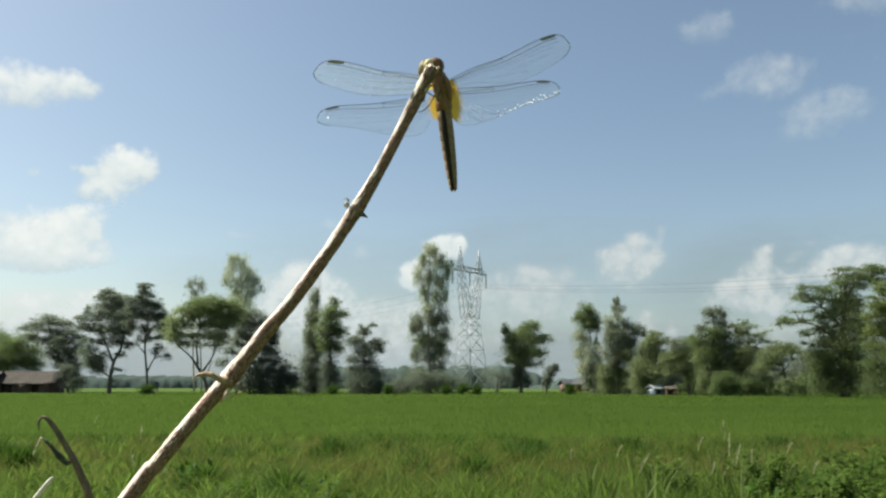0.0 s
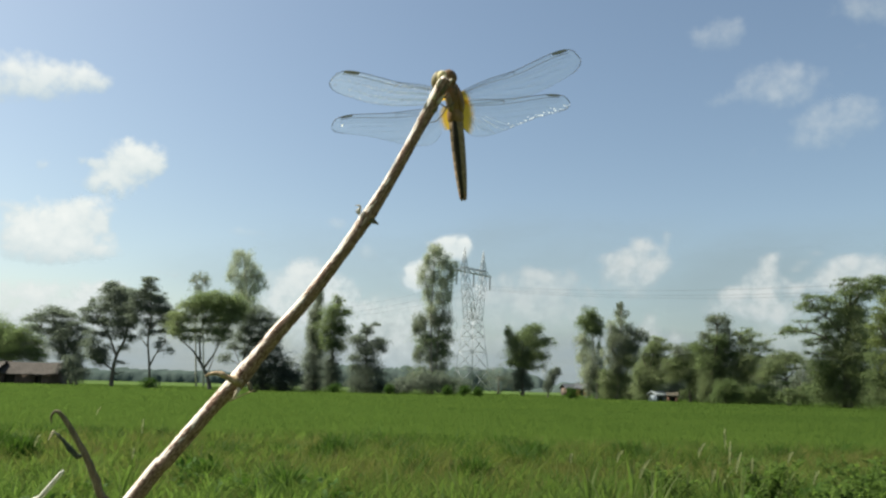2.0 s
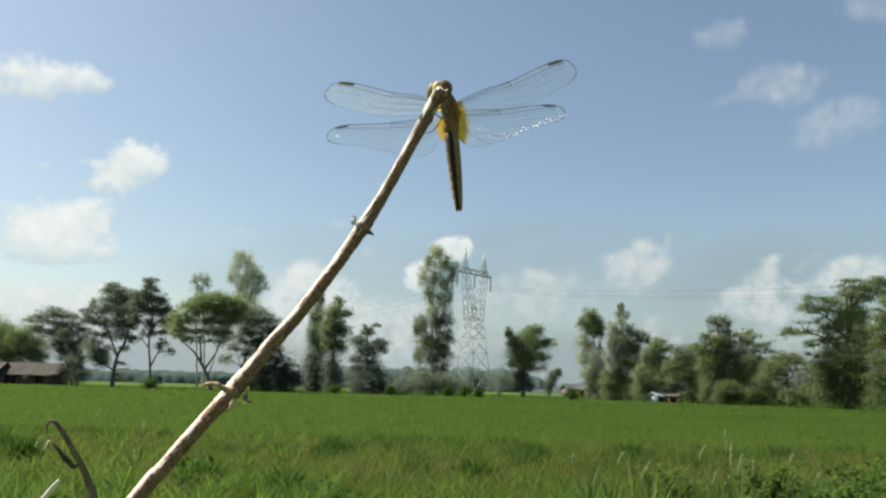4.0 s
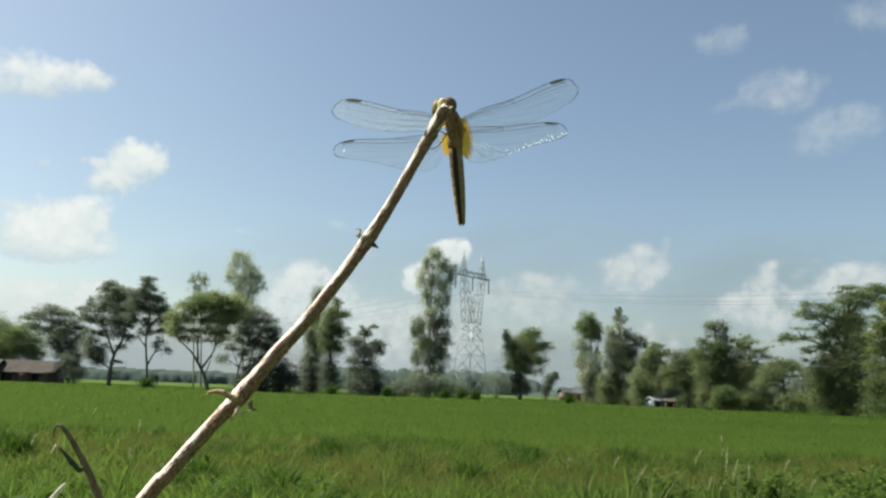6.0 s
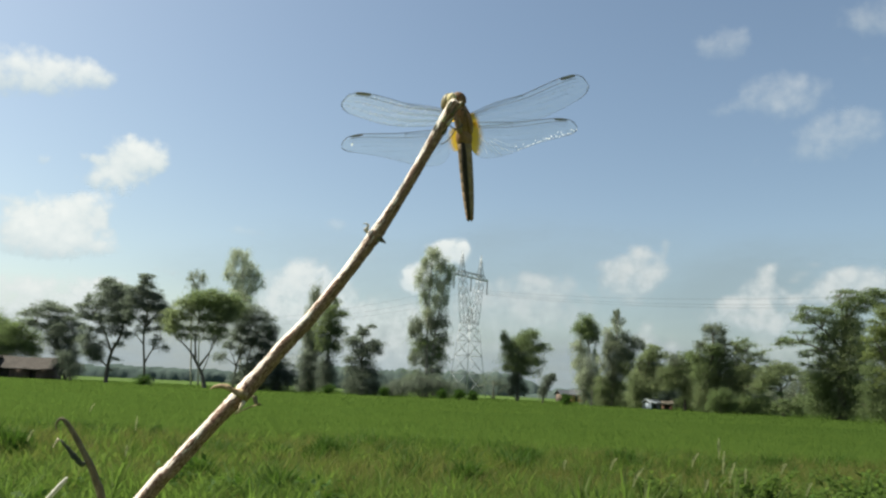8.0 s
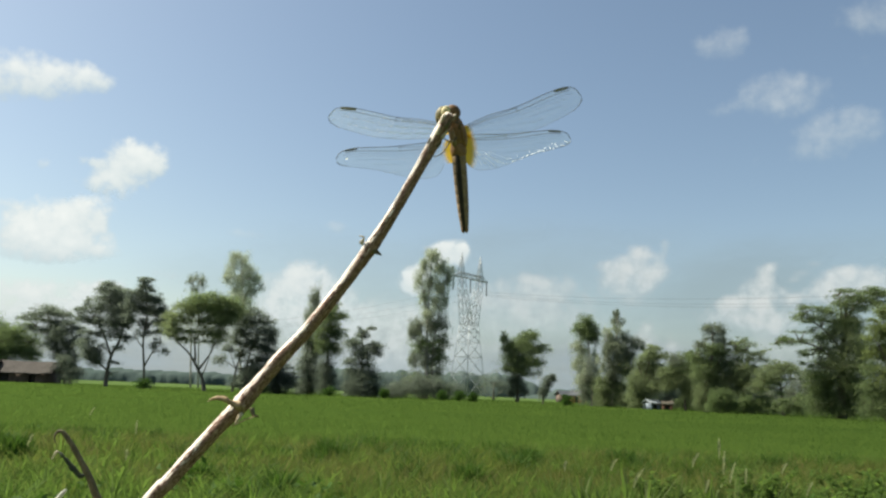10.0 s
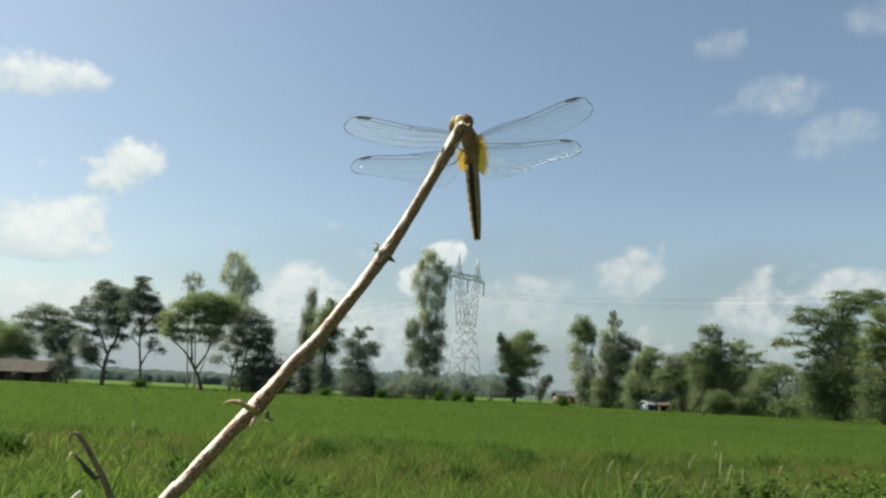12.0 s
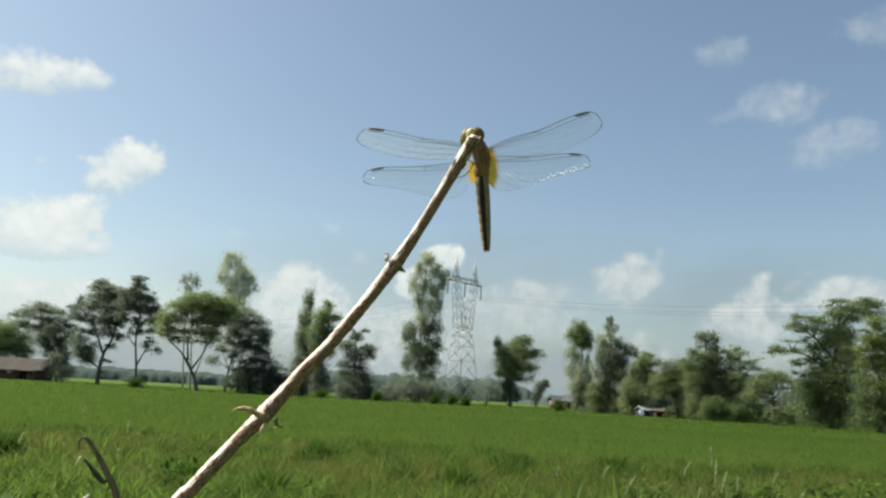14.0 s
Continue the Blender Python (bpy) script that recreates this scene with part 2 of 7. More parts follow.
LEAF_PALE = foliage("leaf_pale", (0.207, 0.228, 0.164), (0.289, 0.316, 0.234), (0.372, 0.400, 0.310), (0.455, 0.510, 0.323), through=0.64)
GRASS = foliage("meadow_grass", (0.046, 0.081, 0.018), (0.078, 0.125, 0.028), (0.117, 0.168, 0.047), (0.152, 0.249, 0.039), through=0.55, spec=0.05)
OLIVE = foliage("olive_grass", (0.062, 0.078, 0.019), (0.096, 0.112, 0.030), (0.139, 0.147, 0.054), (0.167, 0.206, 0.042), through=0.5, spec=0.05)
RICE = foliage("rice_blade", (0.061, 0.102, 0.022), (0.068, 0.113, 0.026), (0.077, 0.122, 0.031), (0.122, 0.203, 0.038), through=0.62, spec=0.03)
STRAW = foliage("dry_grass", (0.099, 0.094, 0.033), (0.154, 0.143, 0.061), (0.231, 0.209, 0.110), (0.220, 0.198, 0.077), through=0.4)
WEED = foliage("weed_leaf", (0.024, 0.057, 0.009), (0.041, 0.084, 0.014), (0.061, 0.111, 0.022), (0.081, 0.162, 0.020), through=0.35)
SOIL = surface("field_soil", (0.034, 0.057, 0.015), (0.057, 0.092, 0.023), (0.092, 0.127, 0.034), 0.4, rough=1.0, bump=0.2, fine=25, spec=0.03)
BARK_TREE = surface("tree_bark", (0.05, 0.04, 0.03), (0.1, 0.085, 0.065), (0.18, 0.16, 0.13), 3.0, rough=0.9, stretch=(1, 1, 0.3))
BARK_PALE = surface("pale_bark", (0.2, 0.18, 0.15), (0.34, 0.31, 0.27), (0.48, 0.45, 0.4), 2.0, rough=0.8, stretch=(1, 1, 0.3))
STEM = bark_stuff("dry_stem_bark")
PEEL = surface("peeled_wood", (0.24, 0.17, 0.1), (0.42, 0.34, 0.24), (0.6, 0.53, 0.42), 420.0, rough=0.65, bump=0.5, stretch=(1, 1, 0.25))
BLEACHED = surface("bleached_twig", (0.3, 0.28, 0.22), (0.46, 0.44, 0.37), (0.62, 0.6, 0.53), 420.0, rough=0.7, bump=0.4, stretch=(1, 1, 0.25))
DRYLEAF = surface("dry_leaf", (0.108, 0.061, 0.030), (0.270, 0.182, 0.095), (0.567, 0.446, 0.270), 500.0, rough=0.75, bump=0.4)
TWIG = surface("brown_twig", (0.038, 0.028, 0.014), (0.093, 0.071, 0.037), (0.187, 0.149, 0.085), 500.0, rough=0.8, bump=0.5, stretch=(1, 1, 0.3))
OLIVE_EYE = surface("olive_eye", (0.06, 0.048, 0.018), (0.125, 0.102, 0.04), (0.22, 0.19, 0.085), 900.0, rough=0.55, bump=0.05, spec=0.2)
STEEL = surface("galvanised_steel", (0.2, 0.22, 0.235), (0.25, 0.27, 0.285), (0.3, 0.32, 0.335), 0.8, rough=0.5, metal=0.35, bump=0.05)
WIRE = surface("aluminium_wire", (0.07, 0.075, 0.08), (0.09, 0.095, 0.1), (0.11, 0.115, 0.12), 1.0, rough=0.8, metal=0.0, bump=0.0)
GLASSY = surface("insulator_glaze", (0.1, 0.11, 0.12), (0.15, 0.16, 0.17), (0.2, 0.2, 0.21), 2.0, rough=0.3, bump=0.0)
THATCH = surface("old_thatch", (0.022, 0.018, 0.015), (0.046, 0.038, 0.032), (0.090, 0.075, 0.064), 2.2, rough=0.95, bump=0.8, stretch=(3, 3, 0.6))
MUD = surface("mud_wall", (0.06, 0.042, 0.034), (0.1, 0.07, 0.056), (0.15, 0.108, 0.086), 1.3, rough=0.95)
TIMBER = surface("weathered_post", (0.05, 0.04, 0.03), (0.1, 0.085, 0.065), (0.16, 0.14, 0.11), 6.0, rough=0.9, stretch=(1, 1, 0.2))
TIN = surface("grey_roof_sheet", (0.05, 0.053, 0.056), (0.07, 0.073, 0.076), (0.095, 0.098, 0.1), 1.5, rough=0.5, metal=0.1, bump=0.05)
PALE_TIN = surface("whitish_roof_sheet", (0.198, 0.220, 0.242), (0.253, 0.275, 0.297), (0.308, 0.330, 0.347), 1.5, rough=0.5, bump=0.05)
CLAY = surface("orange_clay_wall", (0.3, 0.17, 0.08), (0.4, 0.23, 0.11), (0.48, 0.29, 0.15), 2.0, rough=0.9)
BRICK = surface("brown_brick_wall", (0.080, 0.040, 0.025), (0.120, 0.060, 0.040), (0.150, 0.085, 0.055), 2.5, rough=0.9)
BLUE = surface("blue_sheet", (0.1, 0.13, 0.16), (0.13, 0.16, 0.19), (0.16, 0.19, 0.22), 1.5, rough=0.6)
# near-black boards: the dimness inside hut and shed is put into the colour
GLOOM = surface("interior_gloom", (0.02, 0.018, 0.015), (0.03, 0.026, 0.02), (0.045, 0.04, 0.03), 3.0, rough=0.9)
# both woods colours have the blue of the air's haze painted in
WOODS = surface("haze_toned_woods", (0.038, 0.054, 0.050), (0.055, 0.074, 0.067), (0.072, 0.090, 0.082), 0.12, rough=1.0, bump=0.0, spec=0.0)
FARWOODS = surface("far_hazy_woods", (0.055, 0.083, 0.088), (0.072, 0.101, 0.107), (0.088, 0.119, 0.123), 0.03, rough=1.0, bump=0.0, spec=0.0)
RICE_MASS = foliage("rice_leaf_mass", (0.058, 0.097, 0.019), (0.067, 0.109, 0.022), (0.078, 0.121, 0.028), (0.122, 0.191, 0.031), through=0.5, spec=0.0)
SHRIVEL = surface("shrivelled_dark_leaf", (0.012, 0.016, 0.008), (0.025, 0.032, 0.015), (0.06, 0.07, 0.035), 700.0, rough=0.8, bump=0.5)
PLUME = foliage("pale_seed_head", (0.195, 0.221, 0.104), (0.260, 0.286, 0.143), (0.338, 0.351, 0.195), (0.312, 0.338, 0.169), through=0.5, spec=0.05)
HAY = foliage("olive_straw", (0.094, 0.088, 0.029), (0.138, 0.123, 0.046), (0.187, 0.165, 0.072), (0.198, 0.182, 0.061), through=0.45, spec=0.05)
# the insect
CHITIN = surface("brown_chitin", (0.105, 0.053, 0.022), (0.182, 0.095, 0.042), (0.294, 0.165, 0.081), 600.0, rough=0.55, bump=0.15, spec=0.25)
SIDES = surface("tan_chitin", (0.125, 0.078, 0.04), (0.2, 0.133, 0.074), (0.3, 0.21, 0.125), 700.0, rough=0.6, bump=0.15, spec=0.2)
BLACK = surface("black_chitin", (0.012, 0.009, 0.006), (0.022, 0.016, 0.01), (0.04, 0.03, 0.018), 700.0, rough=0.65, bump=0.1, spec=0.15)
EYE = surface("brown_eye", (0.07, 0.035, 0.014), (0.12, 0.065, 0.025), (0.18, 0.1, 0.045), 900.0, rough=0.55, bump=0.05, spec=0.2)
FACE = surface("yellow_face", (0.36, 0.29, 0.13), (0.54, 0.46, 0.25), (0.68, 0.61, 0.38), 700.0, rough=0.6, bump=0.1, spec=0.2)
LEG = surface("dark_leg", (0.05, 0.034, 0.018), (0.1, 0.07, 0.036), (0.17, 0.12, 0.06), 900.0, rough=0.5, bump=0.1)
VEIN = surface("wing_vein", (0.05, 0.042, 0.03), (0.08, 0.07, 0.05), (0.12, 0.105, 0.08), 900.0, rough=0.85, bump=0.0, spec=0.1)
STIGMA = foliage("wing_stigma", (0.27, 0.25, 0.24), (0.32, 0.3, 0.285), (0.37, 0.345, 0.33), (0.32, 0.3, 0.285), through=0.4)
FILM = clear("wing_film", (0.95, 0.96, 0.95), (0.6, 0.66, 0.56), 0.075, 0.3, 0.3)


def stain(name, tint, veil):
    """A coloured stain in a clear film that thins out towards its ragged rim."""
    m, node, link, out = shader(name)
    uv = node("UVMap")
    sep = node("SeparateXYZ")
    link(uv.outputs["UV"], sep.inputs["Vector"])
    n = node("TexNoise", Scale=9.0, Detail=3.0)
    link(uv.outputs["UV"], n.inputs["Vector"])
    add = node("Math")
    add.operation = "MULTIPLY_ADD"
    add.inputs[1].default_value = 0.22
    link(n.outputs["Fac"], add.inputs[0])
    link(sep.outputs["X"], add.inputs[2])
    fade = node("MapRange")
    fade.interpolation_type = "SMOOTHSTEP"
    fade.inputs["From Min"].default_value = 0.72
    fade.inputs["From Max"].default_value = 1.08
    fade.inputs["To Min"].default_value = 1.0
    fade.inputs["To Max"].default_value = 0.0
    link(add.outputs[0], fade.inputs["Value"])
    clear_film = node("BsdfTransparent")
    tr = node("BsdfTransparent", Color=(*tint, 1))
    tl = node("BsdfTranslucent", Color=(*veil, 1))
    a = node("MixShader", Fac=0.62)
    link(tr.outputs["BSDF"], a.inputs[1])
    link(tl.outputs["BSDF"], a.inputs[2])
    mx = node("MixShader")
    link(fade.outputs["Result"], mx.inputs["Fac"])
    link(clear_film.outputs["BSDF"], mx.inputs[1])
    link(a.outputs["Shader"], mx.inputs[2])
    link(mx.outputs["Shader"], out.inputs["Surface"])
    return m


AMBER = stain("amber_wing_base", (0.92, 0.6, 0.08), (0.54, 0.32, 0.02))


# plain white for the glints painted onto the hindwings
GLINT = foliage("glint_white", (0.8, 0.8, 0.76), (0.85, 0.85, 0.8), (0.9, 0.9, 0.86), (0.9, 0.9, 0.86), through=0.6)


# ---- mesh helpers ----
def mesh_from(name, verts, faces, smooth=False):
    me = bpy.data.meshes.new(name)
    me.from_pydata([tuple(v) for v in verts], [], faces)
    if smooth:
        me.polygons.foreach_set("use_smooth", [True] * len(me.polygons))
    me.update()
    return me


def part(name, bm, material, parent=None, label=""):
    """Links a bmesh or a mesh as one mesh object under a thing or part."""
    if isinstance(bm, bmesh.types.BMesh):
        me = bpy.data.meshes.new(name)
        bmesh.ops.recalc_face_normals(bm, faces=bm.faces)
        bm.to_mesh(me)
        bm.free()
        me.polygons.foreach_set("use_smooth", [True] * len(me.polygons))
    else:
        me = bm
    me.materials.append(material)
    ob = new(name, me)
    if parent is not None:
        ob.parent = parent
    return tagged(ob, label)


def empty(name, m, label, category, group="", kind=""):
    ob = new(name)
    ob.empty_display_size = 0.02
    ob.matrix_basis = m
    return tagged(ob, label, category, group, kind)


def tube(bm, pts, radii, seg=8, rough=0.0, flat=1.0):
    """A tapered round bar along points, closed at both ends; flat squeezes it across."""
    pts = [Vector(p) for p in pts]
    rings, side = [], None
    for i, p in enumerate(pts):
        d = (pts[min(i + 1, len(pts) - 1)] - pts[max(i - 1, 0)]).normalized()
        if side is None:
            side = d.cross(Vector((0, 0, 1)) if abs(d.z) < 0.9 else Vector((0, 1, 0))).normalized()
        side = (side - d * side.dot(d)).normalized()
        other = d.cross(side)
        ring = []
        for k in range(seg):
            a = 2 * math.pi * k / seg
            r = radii[i]
            if rough:
                q = (p + side * math.cos(a) * r + other * math.sin(a) * r) / max(radii)
                r *= 1 + rough * (noise.noise(q * 0.9) + 0.6 * noise.noise(Vector((math.cos(a) * 2.5, math.sin(a) * 2.5, i * 0.12))))
            ring.append(bm.verts.new(p + side * (math.cos(a) * r) + other * (math.sin(a) * r * flat)))
        rings.append(ring)
    for a, b in zip(rings, rings[1:]):
        for k in range(seg):
            bm.faces.new((a[k], a[(k + 1) % seg], b[(k + 1) % seg], b[k]))
    bm.faces.new(rings[0][::-1])
    bm.faces.new(rings[-1])


def spline(pts, steps):
    """Catmull-Rom through rows of any width."""
    pts = [np.array(p, float) for p in pts]
    p = [2 * pts[0] - pts[1], *pts, 2 * pts[-1] - pts[-2]]
    out = []
    for i in range(1, len(p) - 2):
        for k in range(steps):
            t = k / steps
            a, b, c, d = p[i - 1:i + 3]
            out.append(0.5 * (2 * b + (c - a) * t + (2 * a - 5 * b + 4 * c - d) * t * t + (3 * b - a - 3 * c + d) * t ** 3))
    out.append(pts[-1])
    return out


def rod(name, rows, steps, seg, material, parent=None, rough=0.0, label=""):
    bm = bmesh.new()
    line = spline(rows, steps)
    tube(bm, [r[:3] for r in line], [max(r[3], 1e-5) for r in line], seg, rough)
    return part(name, bm, material, parent, label)


def ball(bm, centre, radii, turn=(0, 0, 0), u=16, v=12):
    m = pose(*centre, *turn) @ Matrix.Diagonal((*radii, 1))
    bmesh.ops.create_uvsphere(bm, u_segments=u, v_segments=v, radius=1, matrix=m)


def box(bm, x0, y0, z0, x1, y1, z1, bevel=0.0):
    m = Matrix.Translation(((x0 + x1) / 2, (y0 + y1) / 2, (z0 + z1) / 2)) @ Matrix.Diagonal((x1 - x0, y1 - y0, z1 - z0, 1))
    made = bmesh.ops.create_cube(bm, size=1, matrix=m)
    if bevel:
        edges = {e for v in made["verts"] for e in v.link_edges}
        bmesh.ops.bevel(bm, geom=list(edges), offset=bevel, segments=1, affect="EDGES")


# ---- ground ----
def ground():
    rings = [0.0] + [1.5 * 1.12 ** k for k in range(72)]
    rings = [r for r in rings if r < 4600] + [4700.0]
    seg, verts, faces = 96, [(0, 0, 0)], []
    for r in rings[1:]:
        for k in range(seg):
            a = 2 * math.pi * k / seg
            x, y = r * math.sin(a), r * math.cos(a)
            z = 0.05 * noise.noise(Vector((x * 0.25, y * 0.25, 0))) if r < 60 else 0.0
            verts.append((x, y, z))
    for k in range(seg):
        faces.append((0, 1 + (k + 1) % seg, 1 + k))
    for i in range(len(rings) - 2):
        a, b = 1 + i * seg, 1 + (i + 1) * seg
        for k in range(seg):
            faces.append((a + k, a + (k + 1) % seg, b + (k + 1) % seg, b + k))
    ob = part("ground", mesh_from("ground", verts, faces, True), SOIL)
    tagged(ob, "flat green farmland soil under the rice and grass", "ground", kind="structure")


ground()


def woods(name, dist, x0, x1, height, uneven, material, label, step, depth=60.0, seed=0.0):
    """A far ridge of tree tops with an uneven outline and real depth."""
    verts, faces, n = [], [], int((x1 - x0) / step)
    prof = [(0.0, 0.0), (0.04, 0.6), (0.15, 0.9), (0.5, 1.0), (1.0, 0.0)]
    for i in range(n + 1):
        x = x0 + (x1 - x0) * i / n
        h = height * (1 + uneven * (noise.noise(Vector((x / (step * 14), seed, 0))) + 0.7 * noise.noise(Vector((x / (step * 3.1), seed, 5))) + 0.35 * noise.noise(Vector((x / step * 0.9, seed, 9)))))
        end = min(1, 6 * i / n, 6 * (n - i) / n)
        for d, k in prof:
            verts.append((x, dist + d * depth + 4 * noise.noise(Vector((x / 7, k * 9, seed))), h * k * end))
    m = len(prof)
    for i in range(n):
        for j in range(m - 1):
            a = i * m + j
            faces.append((a, a + 1, a + m + 1, a + m))
    ob = part(name, mesh_from(name, verts, faces, True), material)
    return tagged(ob, label, "woods", kind="structure")


woods("backdrop_far_woods", 1500, -1500, 1500, 12, 0.4, FARWOODS, "line of far woods on the horizon, haze painted into its colour", 9, 200, 3.0)
woods("backdrop_woods", 420, -90, 70, 12.5, 0.3, WOODS, "distant wood behind the field trees, painted haze-blue", 1.6, 60, 7.0)
woods("backdrop_woods", 520, -420, -90, 8.0, 0.4, WOODS, "low hedge line far across the fields, painted haze-blue", 1.8, 60, 11.0)
woods("backdrop_woods", 380, 40, 330, 9.5, 0.4, WOODS, "distant wood behind the tree line, painted haze-blue", 1.6, 60, 15.0)

# ---- clouds ----
DRIFTS = []


def haze(label, az, el, half_w, half_h, opacity, drift, softness=0.8, glow=1.0, white=1.0, dist=3200.0):
    """A far glowing veil on a backdrop sheet, added to tone the low sky; sizes and drift in degrees of sky."""
    n, verts, faces = 8, [], []
    for j in range(n + 1):
        for i in range(n + 1):
            u, v = 2 * i / n - 1, 2 * j / n - 1
            verts.append((u, v, 0.0))
    for j in range(n):
        for i in range(n):
            a = j * (n + 1) + i
            faces.append((a, a + 1, a + n + 2, a + n + 1))
    ob = part("haze", mesh_from("haze", verts, faces, True), CLOUD)
    k = len(DRIFTS)
    d = dist + 22.0 * k
    ob.scale = (d * math.tan(radians(half_w)), d * math.tan(radians(half_h)), 1.0)
    ob.color = (softness, glow, white, opacity)
    tagged(ob, label, "cloud", "clouds in the sky", "structure")
    a = look(heading(az, el, d), (0, 0, 1.3)) @ pose(0, 0, 0, 0, 180, 0)
    b = look(heading(az + drift, el, d), (0, 0, 1.3)) @ pose(0, 0, 0, 0, 180, 0)
    DRIFTS.append((ob, a, b))


def cumulus(label, az, el, drift, opacity, softness, glow, white, lobes):
    """A far cloud on a backdrop sheet, heaped up from round lobes (across, up, half width, half height, weight); all in degrees of sky."""
    q = np.array([(*l, 1.0)[:5] for l in lobes])
    x0, x1 = (q[:, 0] - 1.6 * q[:, 2]).min(), (q[:, 0] + 1.6 * q[:, 2]).max()
    y0, y1 = (q[:, 1] - 1.6 * q[:, 3]).min(), (q[:, 1] + 1.6 * q[:, 3]).max()
    nx, ny = int((x1 - x0) / 0.24) + 2, int((y1 - y0) / 0.2) + 2
    gx, gy = np.meshgrid(np.linspace(x0, x1, nx + 1), np.linspace(y0, y1, ny + 1))
    gx, gy = gx.ravel(), gy.ravel()
    gap, lift, heavy = np.ones(len(gx)), np.zeros(len(gx)), np.full(len(gx), 1e-6)
    for lx, ly, rx, ry, w in q:
        r2 = ((gx - lx) / (1.12 * rx)) ** 2 + ((gy - ly) / (1.12 * ry)) ** 2
        g = w * np.exp(-r2)
        gap *= 1 - np.minimum(g, 0.999)
        lift += g * np.clip((gy - ly) / ry, -1, 1)
        heavy += g
    body, relief = 1 - gap, lift / heavy
    edge = np.minimum.reduce([gx - x0, x1 - gx, gy - y0, y1 - gy])
    body *= np.clip(edge / 0.25, 0, 1)
    faces = [(a, a + 1, a + nx + 2, a + nx + 1) for j in range(ny) for a in range(j * (nx + 1), j * (nx + 1) + nx)]
    me = mesh_from("cloud", np.stack([gx, gy, 0 * gx], 1), faces, True)
    for name, values in (("body", body), ("relief", relief)):
        me.attributes.new(name, "FLOAT", "POINT").data.foreach_set("value", values.astype(np.float32))
    ob = part("cloud", me, CUMULUS)
    d = 3200.0 + 22.0 * len(DRIFTS)
    ob.scale = (d * radians(1), d * radians(1), 1.0)
    ob.color = (softness, glow, white, opacity)
    tagged(ob, label, "cloud", "clouds in the sky", "structure")
    a = look(heading(az, el, d), (0, 0, 1.3)) @ pose(0, 0, 0, 0, 180, 0)
    b = look(heading(az + drift, el, d), (0, 0, 1.3)) @ pose(0, 0, 0, 0, 180, 0)
    DRIFTS.append((ob, a, b))


cumulus("soft white cloud drifting high", -30.38, 19.36, 0.36, 0.92, 1.04, 1.04, 1.00,
        [(-2.47, -0.31, 2.49, 1.25), (-0.78, -0.13, 2.08, 1.16), (0.97, 0.17, 1.99, 1.08), (2.51, 0.64, 1.49, 0.91), (3.88, 0.69, 1.00, 0.58)])
cumulus("puffy white cloud with a ragged edge", -25.34, 14.30, 0.35, 1.00, 0.84, 1.06, 1.00,
        [(2.26, 1.21, 1.33, 1.00), (3.22, 0.71, 1.00, 0.91), (1.56, 0.49, 1.41, 1.08), (1.06, -0.67, 1.49, 0.83), (0.07, -1.34, 1.08, 0.54, 0.80), (-0.44, 0.28, 1.41, 0.37, 0.60), (1.77, -1.71, 0.58, 0.50, 0.60), (-3.54, -0.35, 0.66, 0.50, 0.55)])
cumulus("large puffy white cumulus with a soft grey base", -27.18, 9.95, 0.17, 1.00, 0.84, 1.06, 1.00,
        [(1.35, 1.48, 1.16, 1.00), (0.50, 0.61, 1.58, 1.08), (2.01, 0.79, 0.83, 1.08), (-1.67, 0.05, 1.74, 1.16), (-2.27, -1.10, 1.41, 1.08), (-0.64, -0.92, 2.08, 1.25), (1.06, -0.93, 1.87, 1.08), (2.68, -1.35, 1.25, 0.50, 0.80), (-1.03, -1.98, 2.49, 0.50, 0.70), (-3.00, 1.14, 0.91, 0.58, 0.60)])
cumulus("low white cloud bank on the horizon", -26.35, 4.95, 0.07, 0.95, 1.12, 1.00, 0.90,
        [(-2.89, 0.39, 1.41, 0.83, 0.90), (-1.50, 0.64, 1.49, 0.75, 0.90), (-3.26, -0.67, 2.91, 1.00), (0.02, -0.34, 2.49, 1.00), (1.47, 0.72, 1.41, 0.91), (2.49, 1.10, 1.00, 0.58), (3.31, 0.07, 2.08, 1.08), (-0.53, -1.69, 6.23, 1.25), (-5.78, -0.57, 2.91, 1.66), (6.23, 2.43, 1.91, 0.50, 0.50), (5.37, -0.59, 3.32, 1.00, 0.80)])
cumulus("soft white cumulus behind the trees", -9.84, 5.84, 0.08, 0.89, 1.04, 0.99, 0.95,
        [(-0.58, 2.68, 1.08, 0.75), (-1.16, 1.90, 1.66, 0.91), (-2.13, 1.11, 1.49, 1.00), (0.12, 1.05, 2.08, 1.41), (-2.65, -0.24, 1.66, 1.25), (1.83, -0.05, 2.49, 1.66, 0.80), (0.27, -1.76, 3.74, 1.66, 0.80)])
cumulus("faint puff of cloud", -11.02, 10.78, 0.16, 0.32, 1.26, 0.98, 0.90,
        [(2.58, 1.10, 1.00, 0.50), (4.84, -0.93, 1.00, 0.66), (-4.19, -0.00, 1.66, 0.42, 0.80)])
cumulus("bright white cumulus head behind the tall tree", -0.82, 9.06, 0.08, 0.98, 0.70, 1.03, 1.00,
        [(0.90, 1.70, 1.00, 0.62), (2.04, 1.55, 0.66, 0.54), (0.19, 0.92, 0.91, 0.83), (-1.03, -0.46, 1.00, 0.91), (-1.55, -1.41, 1.16, 0.91, 0.90), (1.64, 0.78, 0.83, 0.58, 0.80)])
